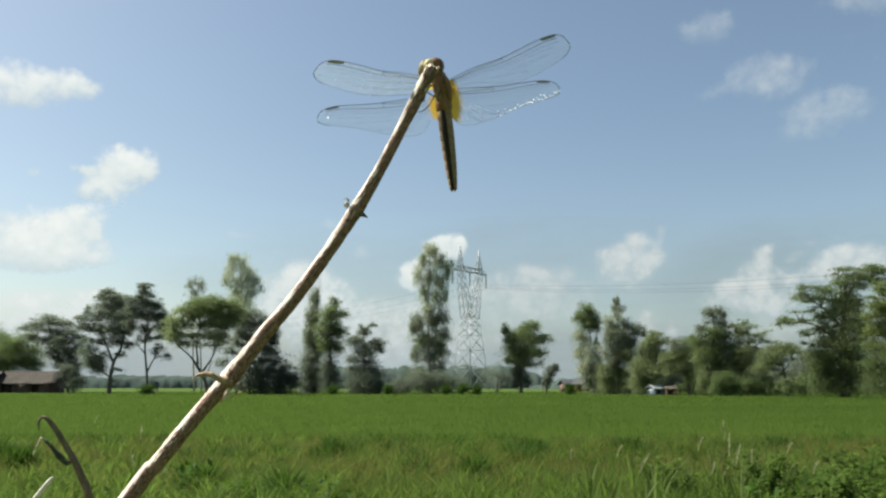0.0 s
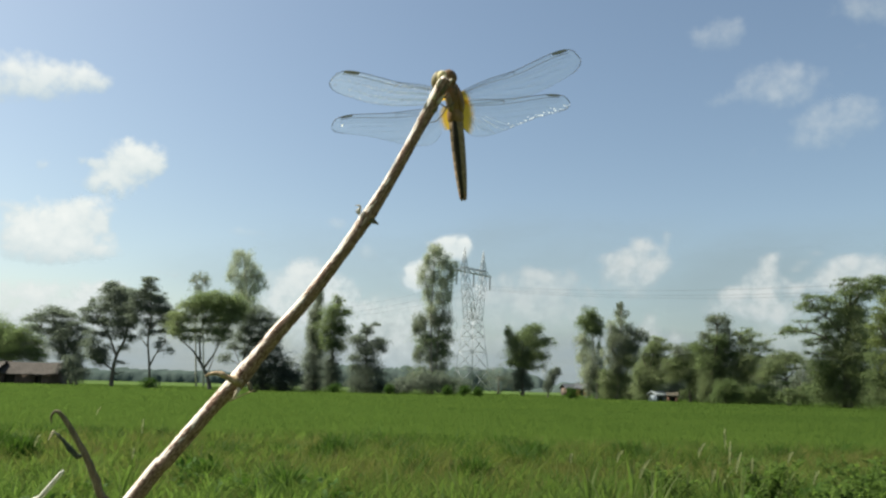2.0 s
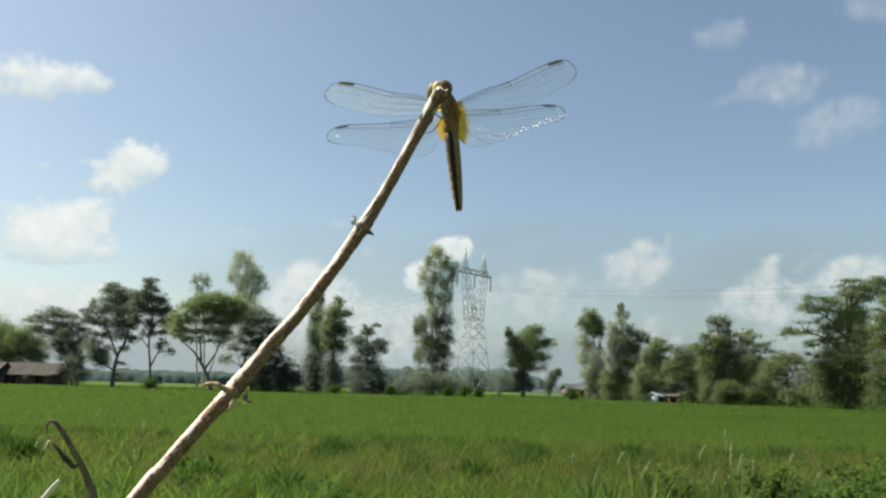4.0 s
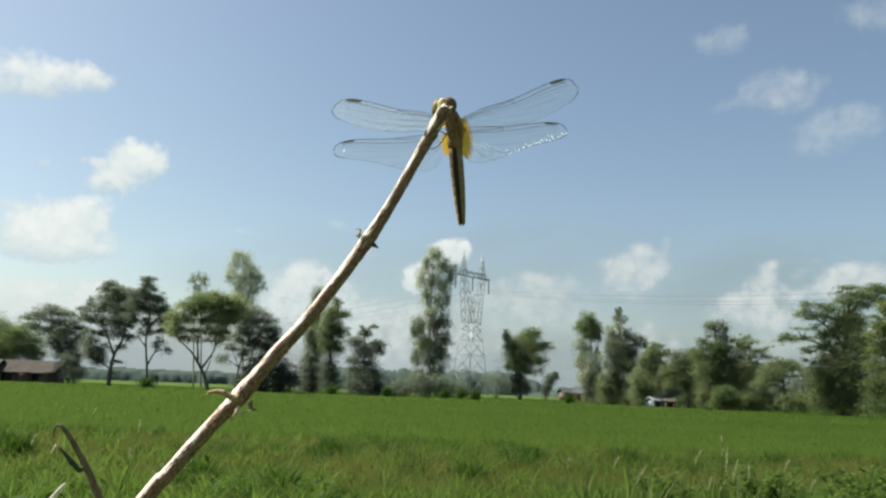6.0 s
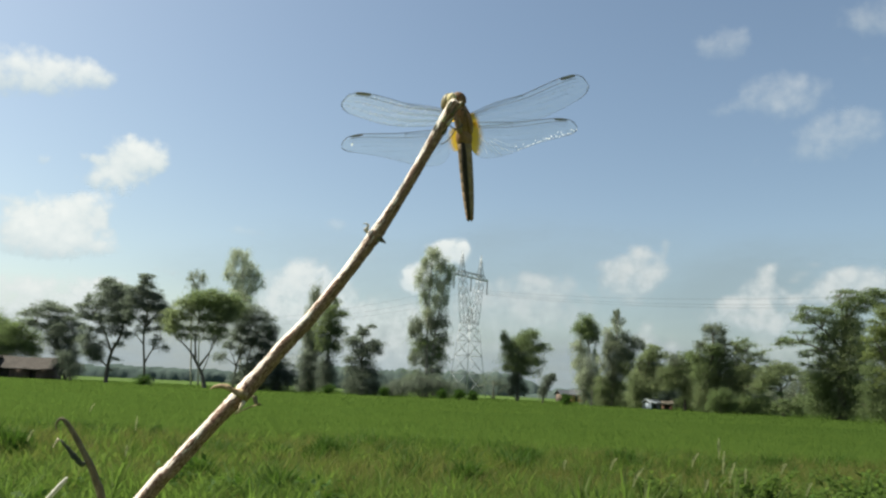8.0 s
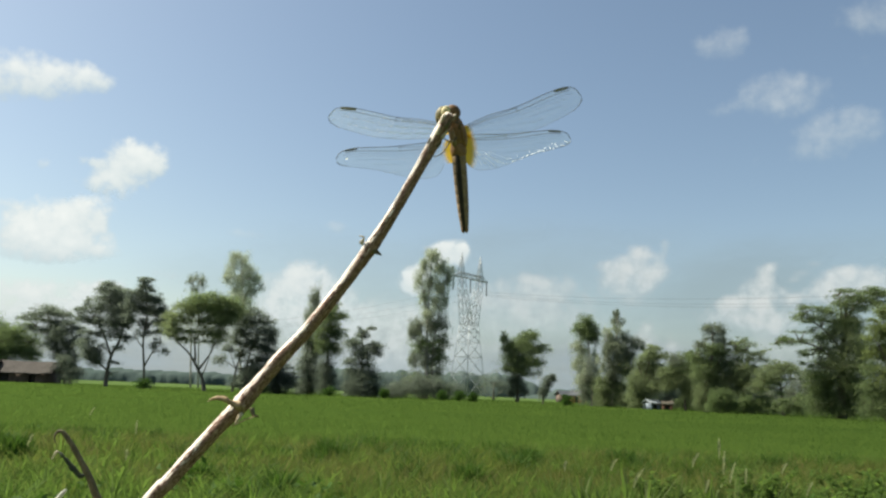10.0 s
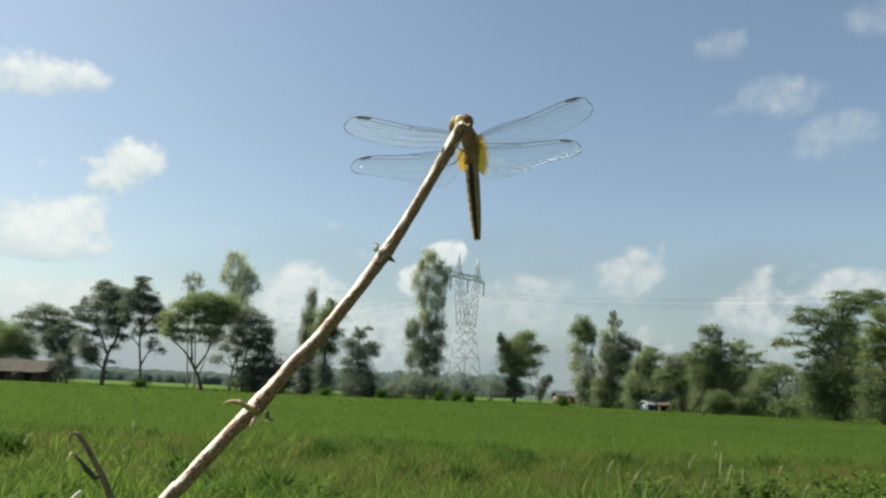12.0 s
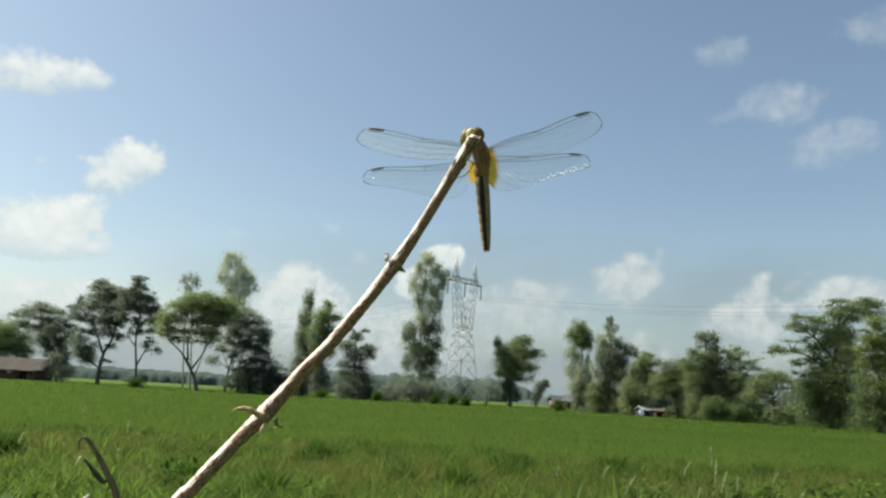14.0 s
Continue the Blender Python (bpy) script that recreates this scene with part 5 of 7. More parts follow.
tree("big spreading tree with airy side limbs", 38.1, 74.0, LEAF_MID, 0.20,
     trunks=[(((0.0, 0.0), (0.1, 4.1), (0.5, 7.3), (1.1, 11.5)), 0.33), (((0.2, 4.9), (-1.6, 6.8), (-3.6, 7.4), (-5.8, 7.3)), 0.10), (((0.4, 6.8), (-1.5, 8.9), (-3.4, 10.0)), 0.11), (((0.7, 9.0), (0.1, 12.0)), 0.09), (((0.8, 9.5), (2.4, 11.5), (4.1, 12.4)), 0.13)],
     clumps=[(0.5, 12.5, 1.0, 0.2, 73), (1.6, 12.7, 1.0, 0.2, 63), (-0.1, 12.1, 0.7, 0.2, 45), (1.4, 12.0, 1.2, 0.5, 243), (3.3, 12.7, 1.1, 0.3, 112), (4.1, 12.4, 1.1, 0.6, 320), (2.7, 11.9, 1.1, 0.5, 192), (0.5, 11.2, 1.1, 0.6, 320), (2.4, 11.1, 1.0, 0.5, 196), (3.9, 11.4, 1.0, 0.6, 252), (-3.1, 10.7, 0.9, 0.3, 112), (-2.0, 10.7, 0.8, 0.3, 84), (-3.8, 10.0, 0.6, 0.5, 81), (-2.6, 9.9, 0.9, 0.5, 147), (-1.0, 10.4, 1.0, 0.5, 221), (-3.5, 9.4, 0.7, 0.2, 30), (-1.5, 9.6, 1.0, 0.5, 196), (-4.1, 8.4, 0.6, 0.2, 30), (-3.3, 8.3, 0.6, 0.2, 23), (-2.3, 8.6, 0.7, 0.5, 90), (-5.5, 7.7, 0.7, 0.3, 77), (-6.0, 7.2, 0.5, 0.3, 42), (-4.5, 7.4, 0.9, 0.3, 104), (-3.3, 7.6, 0.8, 0.3, 84), (-1.8, 7.8, 0.8, 0.6, 192), (-3.7, 6.4, 0.6, 0.3, 40), (-2.8, 6.1, 0.7, 0.4, 62), (-3.4, 5.4, 0.6, 0.3, 36), (-2.1, 6.7, 0.7, 0.5, 90), (-2.6, 5.0, 0.5, 0.3, 40), (-0.2, 9.4, 1.1, 0.8, 441), (1.1, 9.8, 1.1, 0.9, 481, LEAF_DEEP), (-0.6, 8.2, 1.1, 0.8, 361), (0.7, 8.3, 1.4, 1.1, 702, LEAF_DEEP), (1.9, 9.0, 0.7, 1.1, 315, LEAF_DEEP), (-0.8, 6.8, 1.0, 0.8, 280), (0.6, 6.7, 1.5, 1.1, 772, LEAF_DEEP), (2.1, 7.0, 1.1, 1.2, 641, LEAF_DEEP), (-1.4, 5.6, 1.0, 0.7, 315), (-0.2, 5.4, 1.4, 1.1, 702, LEAF_DEEP), (1.4, 5.2, 1.4, 1.2, 802, LEAF_DEEP), (-2.1, 4.3, 1.0, 0.8, 386), (-0.9, 4.1, 1.2, 1.0, 586, LEAF_DEEP), (0.6, 3.8, 1.4, 1.2, 802), (-2.6, 3.1, 0.8, 0.8, 300), (-1.5, 2.8, 1.2, 0.9, 541), (0.1, 2.3, 1.5, 1.0, 717, LEAF_DEEP), (1.8, 3.4, 1.3, 1.2, 722), (-2.4, 1.7, 1.1, 1.0, 521), (-0.9, 1.4, 1.4, 0.8, 551), (0.9, 1.3, 1.5, 0.8, 551), (2.2, 1.9, 1.4, 1.2, 802)])
tree("yellow-green tree at the edge of the big tree", 38.0, 66.0, LEAF_YOUNG, 0.20,
     trunks=[(((0.0, 0.0), (0.4, 4.4), (0.9, 8.3)), 0.20), (((0.4, 3.9), (-0.6, 6.3)), 0.11)],
     clumps=[(0.3, 9.7, 0.9, 0.8, 301), (-0.8, 8.2, 0.7, 0.6, 157), (-1.0, 7.3, 0.8, 0.5, 150), (0.0, 7.9, 0.9, 1.0, 390), (-0.7, 6.2, 0.9, 0.8, 335), (0.5, 6.3, 1.1, 1.3, 646), (-1.2, 4.7, 0.9, 0.8, 335, LEAF_MID), (-0.1, 4.4, 1.3, 1.3, 718), (-1.1, 3.0, 1.0, 1.0, 446, LEAF_MID), (0.1, 2.5, 1.4, 1.3, 789, LEAF_MID), (-1.1, 1.5, 1.3, 0.9, 518, LEAF_MID), (1.4, 8.3, 1.4, 1.7, 1053), (1.6, 5.4, 1.5, 2.1, 1436), (1.4, 2.1, 1.7, 1.7, 1244), (-0.9, 8.9, 0.5, 0.3, 47)])
tree("pale green broadleaf tree behind the thatched hut", -76.9, 138.0, LEAF_LIGHT, 0.26,
     trunks=[(((0.0, 0.0), (-0.9, 3.9), (-1.3, 6.4)), 0.30), (((-7.3, 0.0), (-8.5, 3.7), (-9.1, 6.7)), 0.34)],
     clumps=[(-2.1, 9.1, 2.7, 2.0, 1754), (1.2, 9.0, 2.7, 2.0, 1754), (-0.6, 7.3, 3.9, 2.4, 3041), (2.8, 7.4, 2.4, 2.2, 1715), (-5.2, 9.6, 4.0, 2.9, 3548), (-5.3, 6.8, 4.6, 3.3, 4679), (3.1, 10.0, 1.8, 1.0, 409), (1.0, 5.6, 3.9, 2.0, 2534), (-3.1, 5.1, 3.7, 2.5, 2807), (-9.3, 8.7, 4.7, 4.6, 6434), (-8.7, 5.5, 4.7, 4.2, 5849), (3.9, 5.4, 1.8, 1.8, 1052)])
tree("dark layered tree beside the thatched hut", -58.4, 122.0, LEAF_DARK, 0.26,
     trunks=[(((0.0, 0.0), (-1.1, 3.4), (-2.8, 7.3), (-4.4, 11.3)), 0.20), (((-1.1, 3.4), (0.5, 6.3)), 0.10), (((-2.6, 6.8), (-5.7, 9.1)), 0.08)],
     clumps=[(-4.6, 12.0, 2.0, 0.7, 457), (-6.3, 11.1, 1.7, 0.7, 356), (-3.1, 11.4, 1.7, 0.7, 396), (-8.0, 10.4, 1.5, 0.5, 150), (-5.1, 10.2, 1.7, 0.5, 178), (-1.3, 11.1, 1.3, 0.7, 213), (-2.8, 9.9, 2.0, 0.9, 571), (-0.2, 9.9, 1.4, 0.7, 234), (-7.0, 9.0, 1.5, 0.7, 234), (-3.9, 8.5, 2.0, 1.1, 685), (-1.3, 8.3, 1.9, 1.2, 800), (0.8, 8.9, 1.4, 0.9, 335), (-2.7, 6.8, 1.7, 1.2, 554), (-0.4, 6.5, 1.8, 1.2, 746), (1.3, 7.1, 1.2, 1.0, 329), (-1.7, 5.0, 1.4, 1.2, 469), (0.7, 4.8, 1.4, 1.0, 402), (-0.9, 3.0, 1.3, 1.4, 426), (0.2, 1.4, 1.2, 1.2, 288)])
tree("dark spreading field tree with a leaning trunk", -46.2, 108.0, LEAF_DARK, 0.26,
     trunks=[(((0.0, 0.0), (0.0, 2.1), (0.3, 4.5), (1.3, 7.0), (1.4, 10.0), (0.2, 13.4)), 0.24), (((0.3, 4.5), (-1.0, 7.0), (-2.9, 9.8)), 0.13), (((-0.0, 2.5), (-1.8, 3.7)), 0.10), (((1.4, 8.5), (2.2, 10.1)), 0.08)],
     clumps=[(-1.2, 14.5, 1.0, 0.6, 214), (-2.1, 13.8, 1.2, 0.6, 210), (-0.0, 13.7, 1.5, 0.9, 465), (-1.3, 12.5, 1.8, 1.1, 668), (1.0, 12.7, 1.5, 0.9, 465), (-4.1, 12.0, 0.5, 0.9, 85), (-4.2, 10.9, 1.3, 0.6, 210), (-2.6, 11.1, 1.5, 0.8, 310), (-0.3, 11.0, 1.8, 1.1, 668), (1.7, 11.1, 1.5, 1.1, 543), (-4.7, 9.9, 0.9, 0.8, 143), (-3.4, 9.4, 1.2, 0.8, 262), (-1.4, 9.3, 1.2, 0.9, 275), (0.6, 9.1, 1.8, 1.1, 668), (2.2, 9.3, 1.0, 1.1, 300), (-3.7, 7.7, 1.0, 0.6, 128), (-1.7, 7.7, 1.0, 0.8, 161), (0.5, 7.6, 1.5, 0.9, 326), (2.2, 7.0, 0.8, 0.8, 125), (-3.1, 6.4, 1.5, 0.8, 271), (-2.4, 5.1, 1.5, 1.1, 543), (-1.8, 3.9, 1.2, 1.1, 459), (-3.1, 4.3, 0.9, 0.6, 133), (1.0, 5.7, 1.0, 0.6, 85), (-1.1, 5.9, 0.9, 0.6, 57), (0.9, 3.7, 1.1, 0.5, 62), (0.5, 2.1, 0.6, 0.3, 23)])
tree("slender forked field tree with an open crown", -40.1, 106.0, LEAF_DARK, 0.26,
     trunks=[(((0.0, 0.0), (-0.3, 3.0), (-0.8, 6.7), (-0.7, 10.6), (-1.2, 14.0)), 0.16), (((-0.3, 3.2), (0.5, 5.0), (1.5, 6.4)), 0.10), (((-0.7, 5.7), (-1.9, 7.1)), 0.07), (((-0.8, 8.0), (0.6, 10.0)), 0.07)],
     clumps=[(-1.4, 15.1, 0.8, 0.4, 120), (-0.5, 15.2, 0.5, 0.3, 34), (-2.2, 15.1, 0.5, 0.3, 34), (-1.5, 14.1, 0.8, 0.7, 201), (-2.0, 13.6, 0.7, 0.4, 62), (-0.4, 13.8, 0.9, 0.6, 128), (-2.8, 13.1, 1.2, 0.7, 253), (-1.4, 12.8, 1.4, 0.9, 448), (0.1, 12.3, 1.2, 0.9, 341), (-3.0, 11.7, 1.2, 0.9, 379), (-1.6, 11.2, 1.4, 0.9, 358), (0.1, 10.8, 1.4, 1.0, 523), (1.4, 11.2, 0.9, 0.7, 184), (1.9, 10.0, 0.9, 1.0, 257), (0.8, 9.3, 1.2, 0.7, 253), (-1.1, 9.1, 1.0, 0.9, 248), (-2.8, 9.8, 1.0, 0.7, 181), (-0.6, 7.7, 1.0, 0.6, 124), (1.5, 7.9, 1.0, 0.6, 124), (1.0, 6.6, 1.0, 0.6, 103), (2.1, 5.4, 0.9, 0.6, 73), (0.6, 5.8, 0.8, 0.6, 64), (-2.0, 7.6, 0.5, 0.6, 46), (0.1, 0.7, 0.9, 0.9, 248)])
tree("broad flat-topped shade tree with forking limbs", -30.0, 100.0, LEAF_DEEP, 0.26,
     trunks=[(((0.0, 0.0), (-0.5, 1.8), (-1.3, 3.2), (-1.8, 4.4)), 0.24), (((-1.4, 3.4), (-2.6, 5.1), (-4.3, 6.6), (-5.0, 8.1)), 0.12), (((-1.6, 4.1), (-2.0, 6.7), (-1.9, 8.9)), 0.11), (((-1.1, 2.9), (0.1, 4.9), (0.9, 6.9)), 0.12), (((-0.6, 2.1), (0.0, 3.8), (0.4, 5.7)), 0.07)],
     clumps=[(-0.2, 12.3, 2.8, 0.7, 716, LEAF_MID), (-2.1, 11.8, 1.8, 0.7, 460, LEAF_MID), (1.9, 11.9, 2.2, 0.8, 675, LEAF_MID), (-3.5, 11.1, 1.5, 0.7, 383), (-0.6, 11.2, 2.8, 0.8, 860, LEAF_MID), (2.9, 10.9, 1.8, 0.8, 552), (-2.7, 10.3, 1.7, 0.7, 348), (1.0, 10.4, 2.2, 0.8, 608), (-4.7, 9.8, 1.5, 0.7, 307), (-5.3, 8.7, 1.3, 1.0, 372), (-3.7, 9.1, 1.3, 0.7, 199), (-1.6, 9.3, 1.5, 0.7, 191), (0.3, 9.2, 1.6, 0.8, 294), (2.1, 9.4, 1.5, 0.9, 430), (-4.8, 7.6, 1.3, 0.8, 319), (-3.0, 7.8, 1.3, 0.7, 199), (-0.9, 7.9, 1.3, 0.8, 239), (1.2, 7.7, 1.5, 0.9, 430), (-3.5, 6.8, 1.1, 0.5, 112), (-1.7, 6.7, 1.1, 0.5, 90), (0.5, 6.6, 1.1, 0.5, 135)])
tree("dark drooping tree with two leaning trunks", -27.6, 104.0, LEAF_DARK, 0.26,
     trunks=[(((0.0, 0.0), (0.3, 3.3), (1.1, 6.3), (2.0, 9.4)), 0.14), (((1.8, 0.0), (1.8, 4.1), (2.8, 7.9)), 0.13)],
     clumps=[(0.8, 10.9, 1.5, 0.8, 299), (2.5, 10.8, 1.5, 0.8, 299), (0.1, 9.9, 1.3, 0.8, 259), (1.6, 9.6, 1.8, 1.0, 418), (3.9, 9.8, 1.1, 1.0, 255), (3.2, 8.6, 1.6, 1.1, 425), (0.9, 8.3, 1.5, 1.0, 465), (4.8, 7.9, 0.8, 1.2, 318), (-0.1, 7.0, 1.3, 0.8, 259), (2.2, 6.8, 1.6, 1.1, 637), (4.1, 6.5, 1.3, 1.2, 388), (0.7, 5.5, 1.1, 0.8, 219), (3.1, 5.1, 1.5, 1.2, 448), (5.0, 4.8, 1.0, 1.5, 365), (-1.0, 5.9, 0.9, 0.7, 124), (-1.9, 4.7, 0.8, 1.0, 124), (2.0, 3.3, 1.3, 1.2, 388), (4.0, 3.1, 1.6, 1.5, 584), (5.9, 2.7, 1.1, 1.8, 475), (3.3, 1.1, 1.4, 1.4, 465), (5.6, 1.0, 1.4, 1.2, 418)])
tree("tall pale eucalyptus rising above the shade trees", -38.3, 150.0, LEAF_PALE, 0.26,
     trunks=[(((0.0, 0.0), (-0.7, 9.6), (-0.9, 17.3), (-2.1, 25.7)), 0.20), (((-0.9, 16.2), (0.5, 21.8)), 0.10)],
     clumps=[(-2.9, 26.3, 1.3, 1.0, 310), (-1.5, 25.3, 1.8, 1.4, 580), (-3.3, 24.1, 1.6, 1.6, 608), (-0.4, 23.3, 1.9, 1.6, 718), (-3.8, 21.9, 1.6, 1.6, 506), (-1.4, 21.4, 1.9, 1.8, 808), (1.2, 21.4, 1.3, 1.6, 414), (2.4, 20.2, 0.9, 1.2, 165), (-2.4, 19.3, 1.9, 1.6, 598), (0.4, 19.2, 1.9, 1.6, 658), (-4.8, 21.7, 0.9, 1.2, 145), (-0.6, 17.2, 2.4, 1.6, 737), (-2.8, 17.3, 1.6, 1.4, 354)])
tree("small pale eucalyptus far beyond the field", -51.8, 165.0, LEAF_GREY, 0.26,
     trunks=[(((-0.8, 0.0), (-2.1, 15.0), (-2.6, 22.8)), 0.16), (((0.8, 0.0), (-0.4, 15.0), (-0.8, 22.9)), 0.14)],
     clumps=[(-2.1, 23.6, 1.7, 0.9, 334), (-3.1, 22.6, 1.0, 1.3, 200), (-0.6, 22.7, 1.0, 1.6, 234), (-1.9, 21.1, 1.8, 1.3, 321)])
tree("low dark thicket under the field trees", -24.3, 104.0, LEAF_DARK, 0.26,
     trunks=[(((0.0, 0.0), (-0.0, 2.0), (-0.4, 3.1)), 0.15), (((2.9, 0.0), (2.8, 2.3)), 0.15)],
     clumps=[(-0.6, 2.5, 2.0, 1.8, 900), (2.8, 2.7, 1.8, 2.0, 900), (-2.4, 1.6, 1.5, 0.9, 400), (4.3, 2.0, 1.2, 1.5, 500)])
tree("low tangled undergrowth below the tree line", 23.6, 108.0, LEAF_DARK, 0.26,
     trunks=[(((-0.0, 0.0), (0.0, 1.3)), 0.12)],
     clumps=[(-1.1, 1.3, 1.6, 0.7, 260), (0.6, 1.8, 1.4, 1.1, 300), (1.9, 1.1, 1.4, 0.6, 200), (-0.1, 2.2, 0.8, 1.0, 120)])
tree("low tangled undergrowth below the tree line", 26.1, 104.0, LEAF_MID, 0.26,
     trunks=[(((-0.0, 0.0), (0.0, 1.3)), 0.11)],
     clumps=[(-1.1, 1.3, 1.5, 0.7, 260), (0.6, 1.7, 1.4, 1.1, 300), (1.8, 1.1, 1.4, 0.6, 200), (-0.1, 2.2, 0.8, 0.9, 120)])
tree("low tangled undergrowth below the tree line", 29.8, 100.0, LEAF_DARK, 0.26,
     trunks=[(((-0.1, 0.0), (0.0, 1.3)), 0.11)],
     clumps=[(-1.0, 1.3, 1.5, 0.7, 260), (0.6, 1.7, 1.3, 1.0, 300), (1.7, 1.1, 1.3, 0.6, 200), (-0.1, 2.2, 0.7, 0.9, 120)])
tree("low tangled undergrowth below the tree line", 31.7, 98.0, LEAF_MID, 0.26,
     trunks=[(((-0.1, 0.0), (0.0, 1.3)), 0.11)],
     clumps=[(-1.0, 1.3, 1.4, 0.6, 260), (0.6, 1.7, 1.3, 1.0, 300), (1.7, 1.1, 1.3, 0.6, 200), (-0.1, 2.1, 0.7, 0.9, 120)])
tree("low tangled undergrowth below the tree line", 36.3, 96.0, LEAF_DARK, 0.26,
     trunks=[(((-0.1, 0.0), (0.0, 1.3)), 0.11)],
     clumps=[(-1.0, 1.3, 1.4, 0.6, 260), (0.6, 1.7, 1.3, 1.0, 300), (1.7, 1.1, 1.3, 0.6, 200), (-0.1, 2.1, 0.7, 0.8, 120)])
tree("low tangled undergrowth below the tree line", 39.6, 94.0, LEAF_GREY, 0.26,
     trunks=[(((-0.1, 0.0), (0.0, 1.3)), 0.10)],
     clumps=[(-1.0, 1.3, 1.4, 0.6, 260), (0.6, 1.7, 1.2, 1.0, 300), (1.6, 1.1, 1.2, 0.6, 200), (-0.1, 2.1, 0.7, 0.8, 120)])
tree("low tangled undergrowth below the tree line", 41.8, 90.0, LEAF_MID, 0.26,
     trunks=[(((-0.1, 0.0), (0.0, 1.3)), 0.10)],
     clumps=[(-0.9, 1.3, 1.3, 0.6, 260), (0.6, 1.7, 1.2, 0.9, 300), (1.5, 1.1, 1.2, 0.5, 200), (-0.1, 2.1, 0.7, 0.8, 120)])
tree("hazy grey-green tree behind the tree line", 38.7, 150.0, LEAF_GREY, 0.34,
     trunks=[(((-0.0, 0.0), (0.3, 3.1), (0.5, 5.0)), 0.22)],
     clumps=[(0.2, 5.0, 3.8, 1.9, 900), (-1.9, 3.1, 2.9, 1.9, 600), (2.3, 3.3, 3.1, 2.1, 700), (0.9, 6.1, 2.0, 1.1, 260)])
tree("hazy grey-green tree behind the tree line", 44.0, 146.0, LEAF_DARK, 0.34,
     trunks=[(((-0.0, 0.0), (0.3, 3.4), (0.5, 5.5)), 0.22)],
     clumps=[(0.2, 5.5, 3.7, 2.2, 900), (-1.8, 3.4, 2.8, 2.2, 600), (2.2, 3.6, 3.0, 2.4, 700), (0.9, 6.8, 1.9, 1.3, 260)])
tree("hazy grey-green tree behind the tree line", 48.5, 142.0, LEAF_DARK, 0.34,
     trunks=[(((-0.0, 0.0), (0.3, 3.6), (0.6, 6.0)), 0.21)],
     clumps=[(0.3, 6.0, 3.6, 2.4, 900), (-1.7, 3.6, 2.7, 2.4, 600), (2.2, 3.9, 2.9, 2.6, 700), (1.0, 7.4, 1.9, 1.4, 260)])
tree("hazy grey-green tree behind the tree line", 53.4, 140.0, LEAF_GREY, 0.34,
     trunks=[(((-0.1, 0.0), (0.4, 3.5), (0.6, 5.7)), 0.21)],
     clumps=[(0.3, 5.7, 3.5, 2.3, 900), (-1.7, 3.5, 2.7, 2.3, 600), (2.2, 3.7, 2.9, 2.5, 700), (1.0, 7.1, 1.9, 1.4, 260)])
tree("hazy grey-green tree behind the tree line", 57.8, 138.0, LEAF_DARK, 0.34,
     trunks=[(((-0.1, 0.0), (0.3, 3.0), (0.6, 4.7)), 0.20)],
     clumps=[(0.3, 4.7, 3.5, 1.7, 900), (-1.7, 3.0, 2.6, 1.7, 600), (2.1, 3.1, 2.8, 1.9, 700), (0.9, 5.7, 1.8, 1.0, 260)])
tree("hazy grey-green tree behind the tree line", 63.2, 136.0, LEAF_GREY, 0.34,
     trunks=[(((-0.1, 0.0), (0.4, 3.4), (0.7, 5.6)), 0.20)],
     clumps=[(0.4, 5.6, 3.4, 2.2, 900), (-1.6, 3.4, 2.6, 2.2, 600), (2.2, 3.7, 2.8, 2.4, 700), (1.1, 6.9, 1.8, 1.3, 260)])
tree("hazy grey-green tree behind the tree line", 67.6, 134.0, LEAF_DARK, 0.34,
     trunks=[(((-0.1, 0.0), (0.5, 4.2), (0.8, 7.1)), 0.20)],
     clumps=[(0.5, 7.1, 3.4, 3.0, 900), (-1.5, 4.2, 2.6, 3.0, 600), (2.2, 4.5, 2.8, 3.3, 700), (1.3, 8.8, 1.8, 1.8, 260)])
tree("dark leafy bush against the end of the thatched hut", -56.4, 119.0, LEAF_DARK, 0.26,
     trunks=[(((0.1, 0.0), (-0.2, 2.5)), 0.13)],
     clumps=[(-0.3, 3.0, 1.1, 1.4, 500), (0.6, 2.0, 1.4, 1.1, 400), (-1.3, 4.2, 0.9, 0.7, 200)])
tree("low dull green thicket before the distant woods", -2.4, 112.0, LEAF_DARK, 0.26,
     trunks=[(((0.0, 0.0), (-0.0, 2.6)), 0.12)],
     clumps=[(-0.0, 2.6, 3.3, 1.8, 1300), (1.9, 2.1, 2.0, 1.1, 433), (-2.0, 2.0, 2.0, 1.1, 433)])
tree("low dull green thicket before the distant woods", -6.8, 112.0, LEAF_DARK, 0.26,
     trunks=[(((0.0, 0.0), (-0.0, 1.6)), 0.12)],
     clumps=[(-0.0, 1.6, 1.8, 1.2, 500), (1.1, 1.1, 1.1, 0.7, 166), (-1.1, 1.1, 1.1, 0.7, 166)])
tree("low dull green thicket before the distant woods", 11.1, 160.0, LEAF_DARK, 0.26,
     trunks=[(((-0.0, 0.0), (0.0, 3.5)), 0.18)],
     clumps=[(0.0, 3.5, 4.0, 2.6, 900), (2.4, 2.8, 2.4, 1.6, 300), (-2.4, 2.7, 2.4, 1.6, 300)])
tree("low dull green thicket before the distant woods", 1.5, 130.0, LEAF_DARK, 0.26,
     trunks=[(((-0.0, 0.0), (0.0, 2.0)), 0.14)],
     clumps=[(0.0, 2.0, 3.3, 1.3, 700), (1.9, 1.5, 2.0, 0.8, 233), (-1.9, 1.4, 2.0, 0.8, 233)])
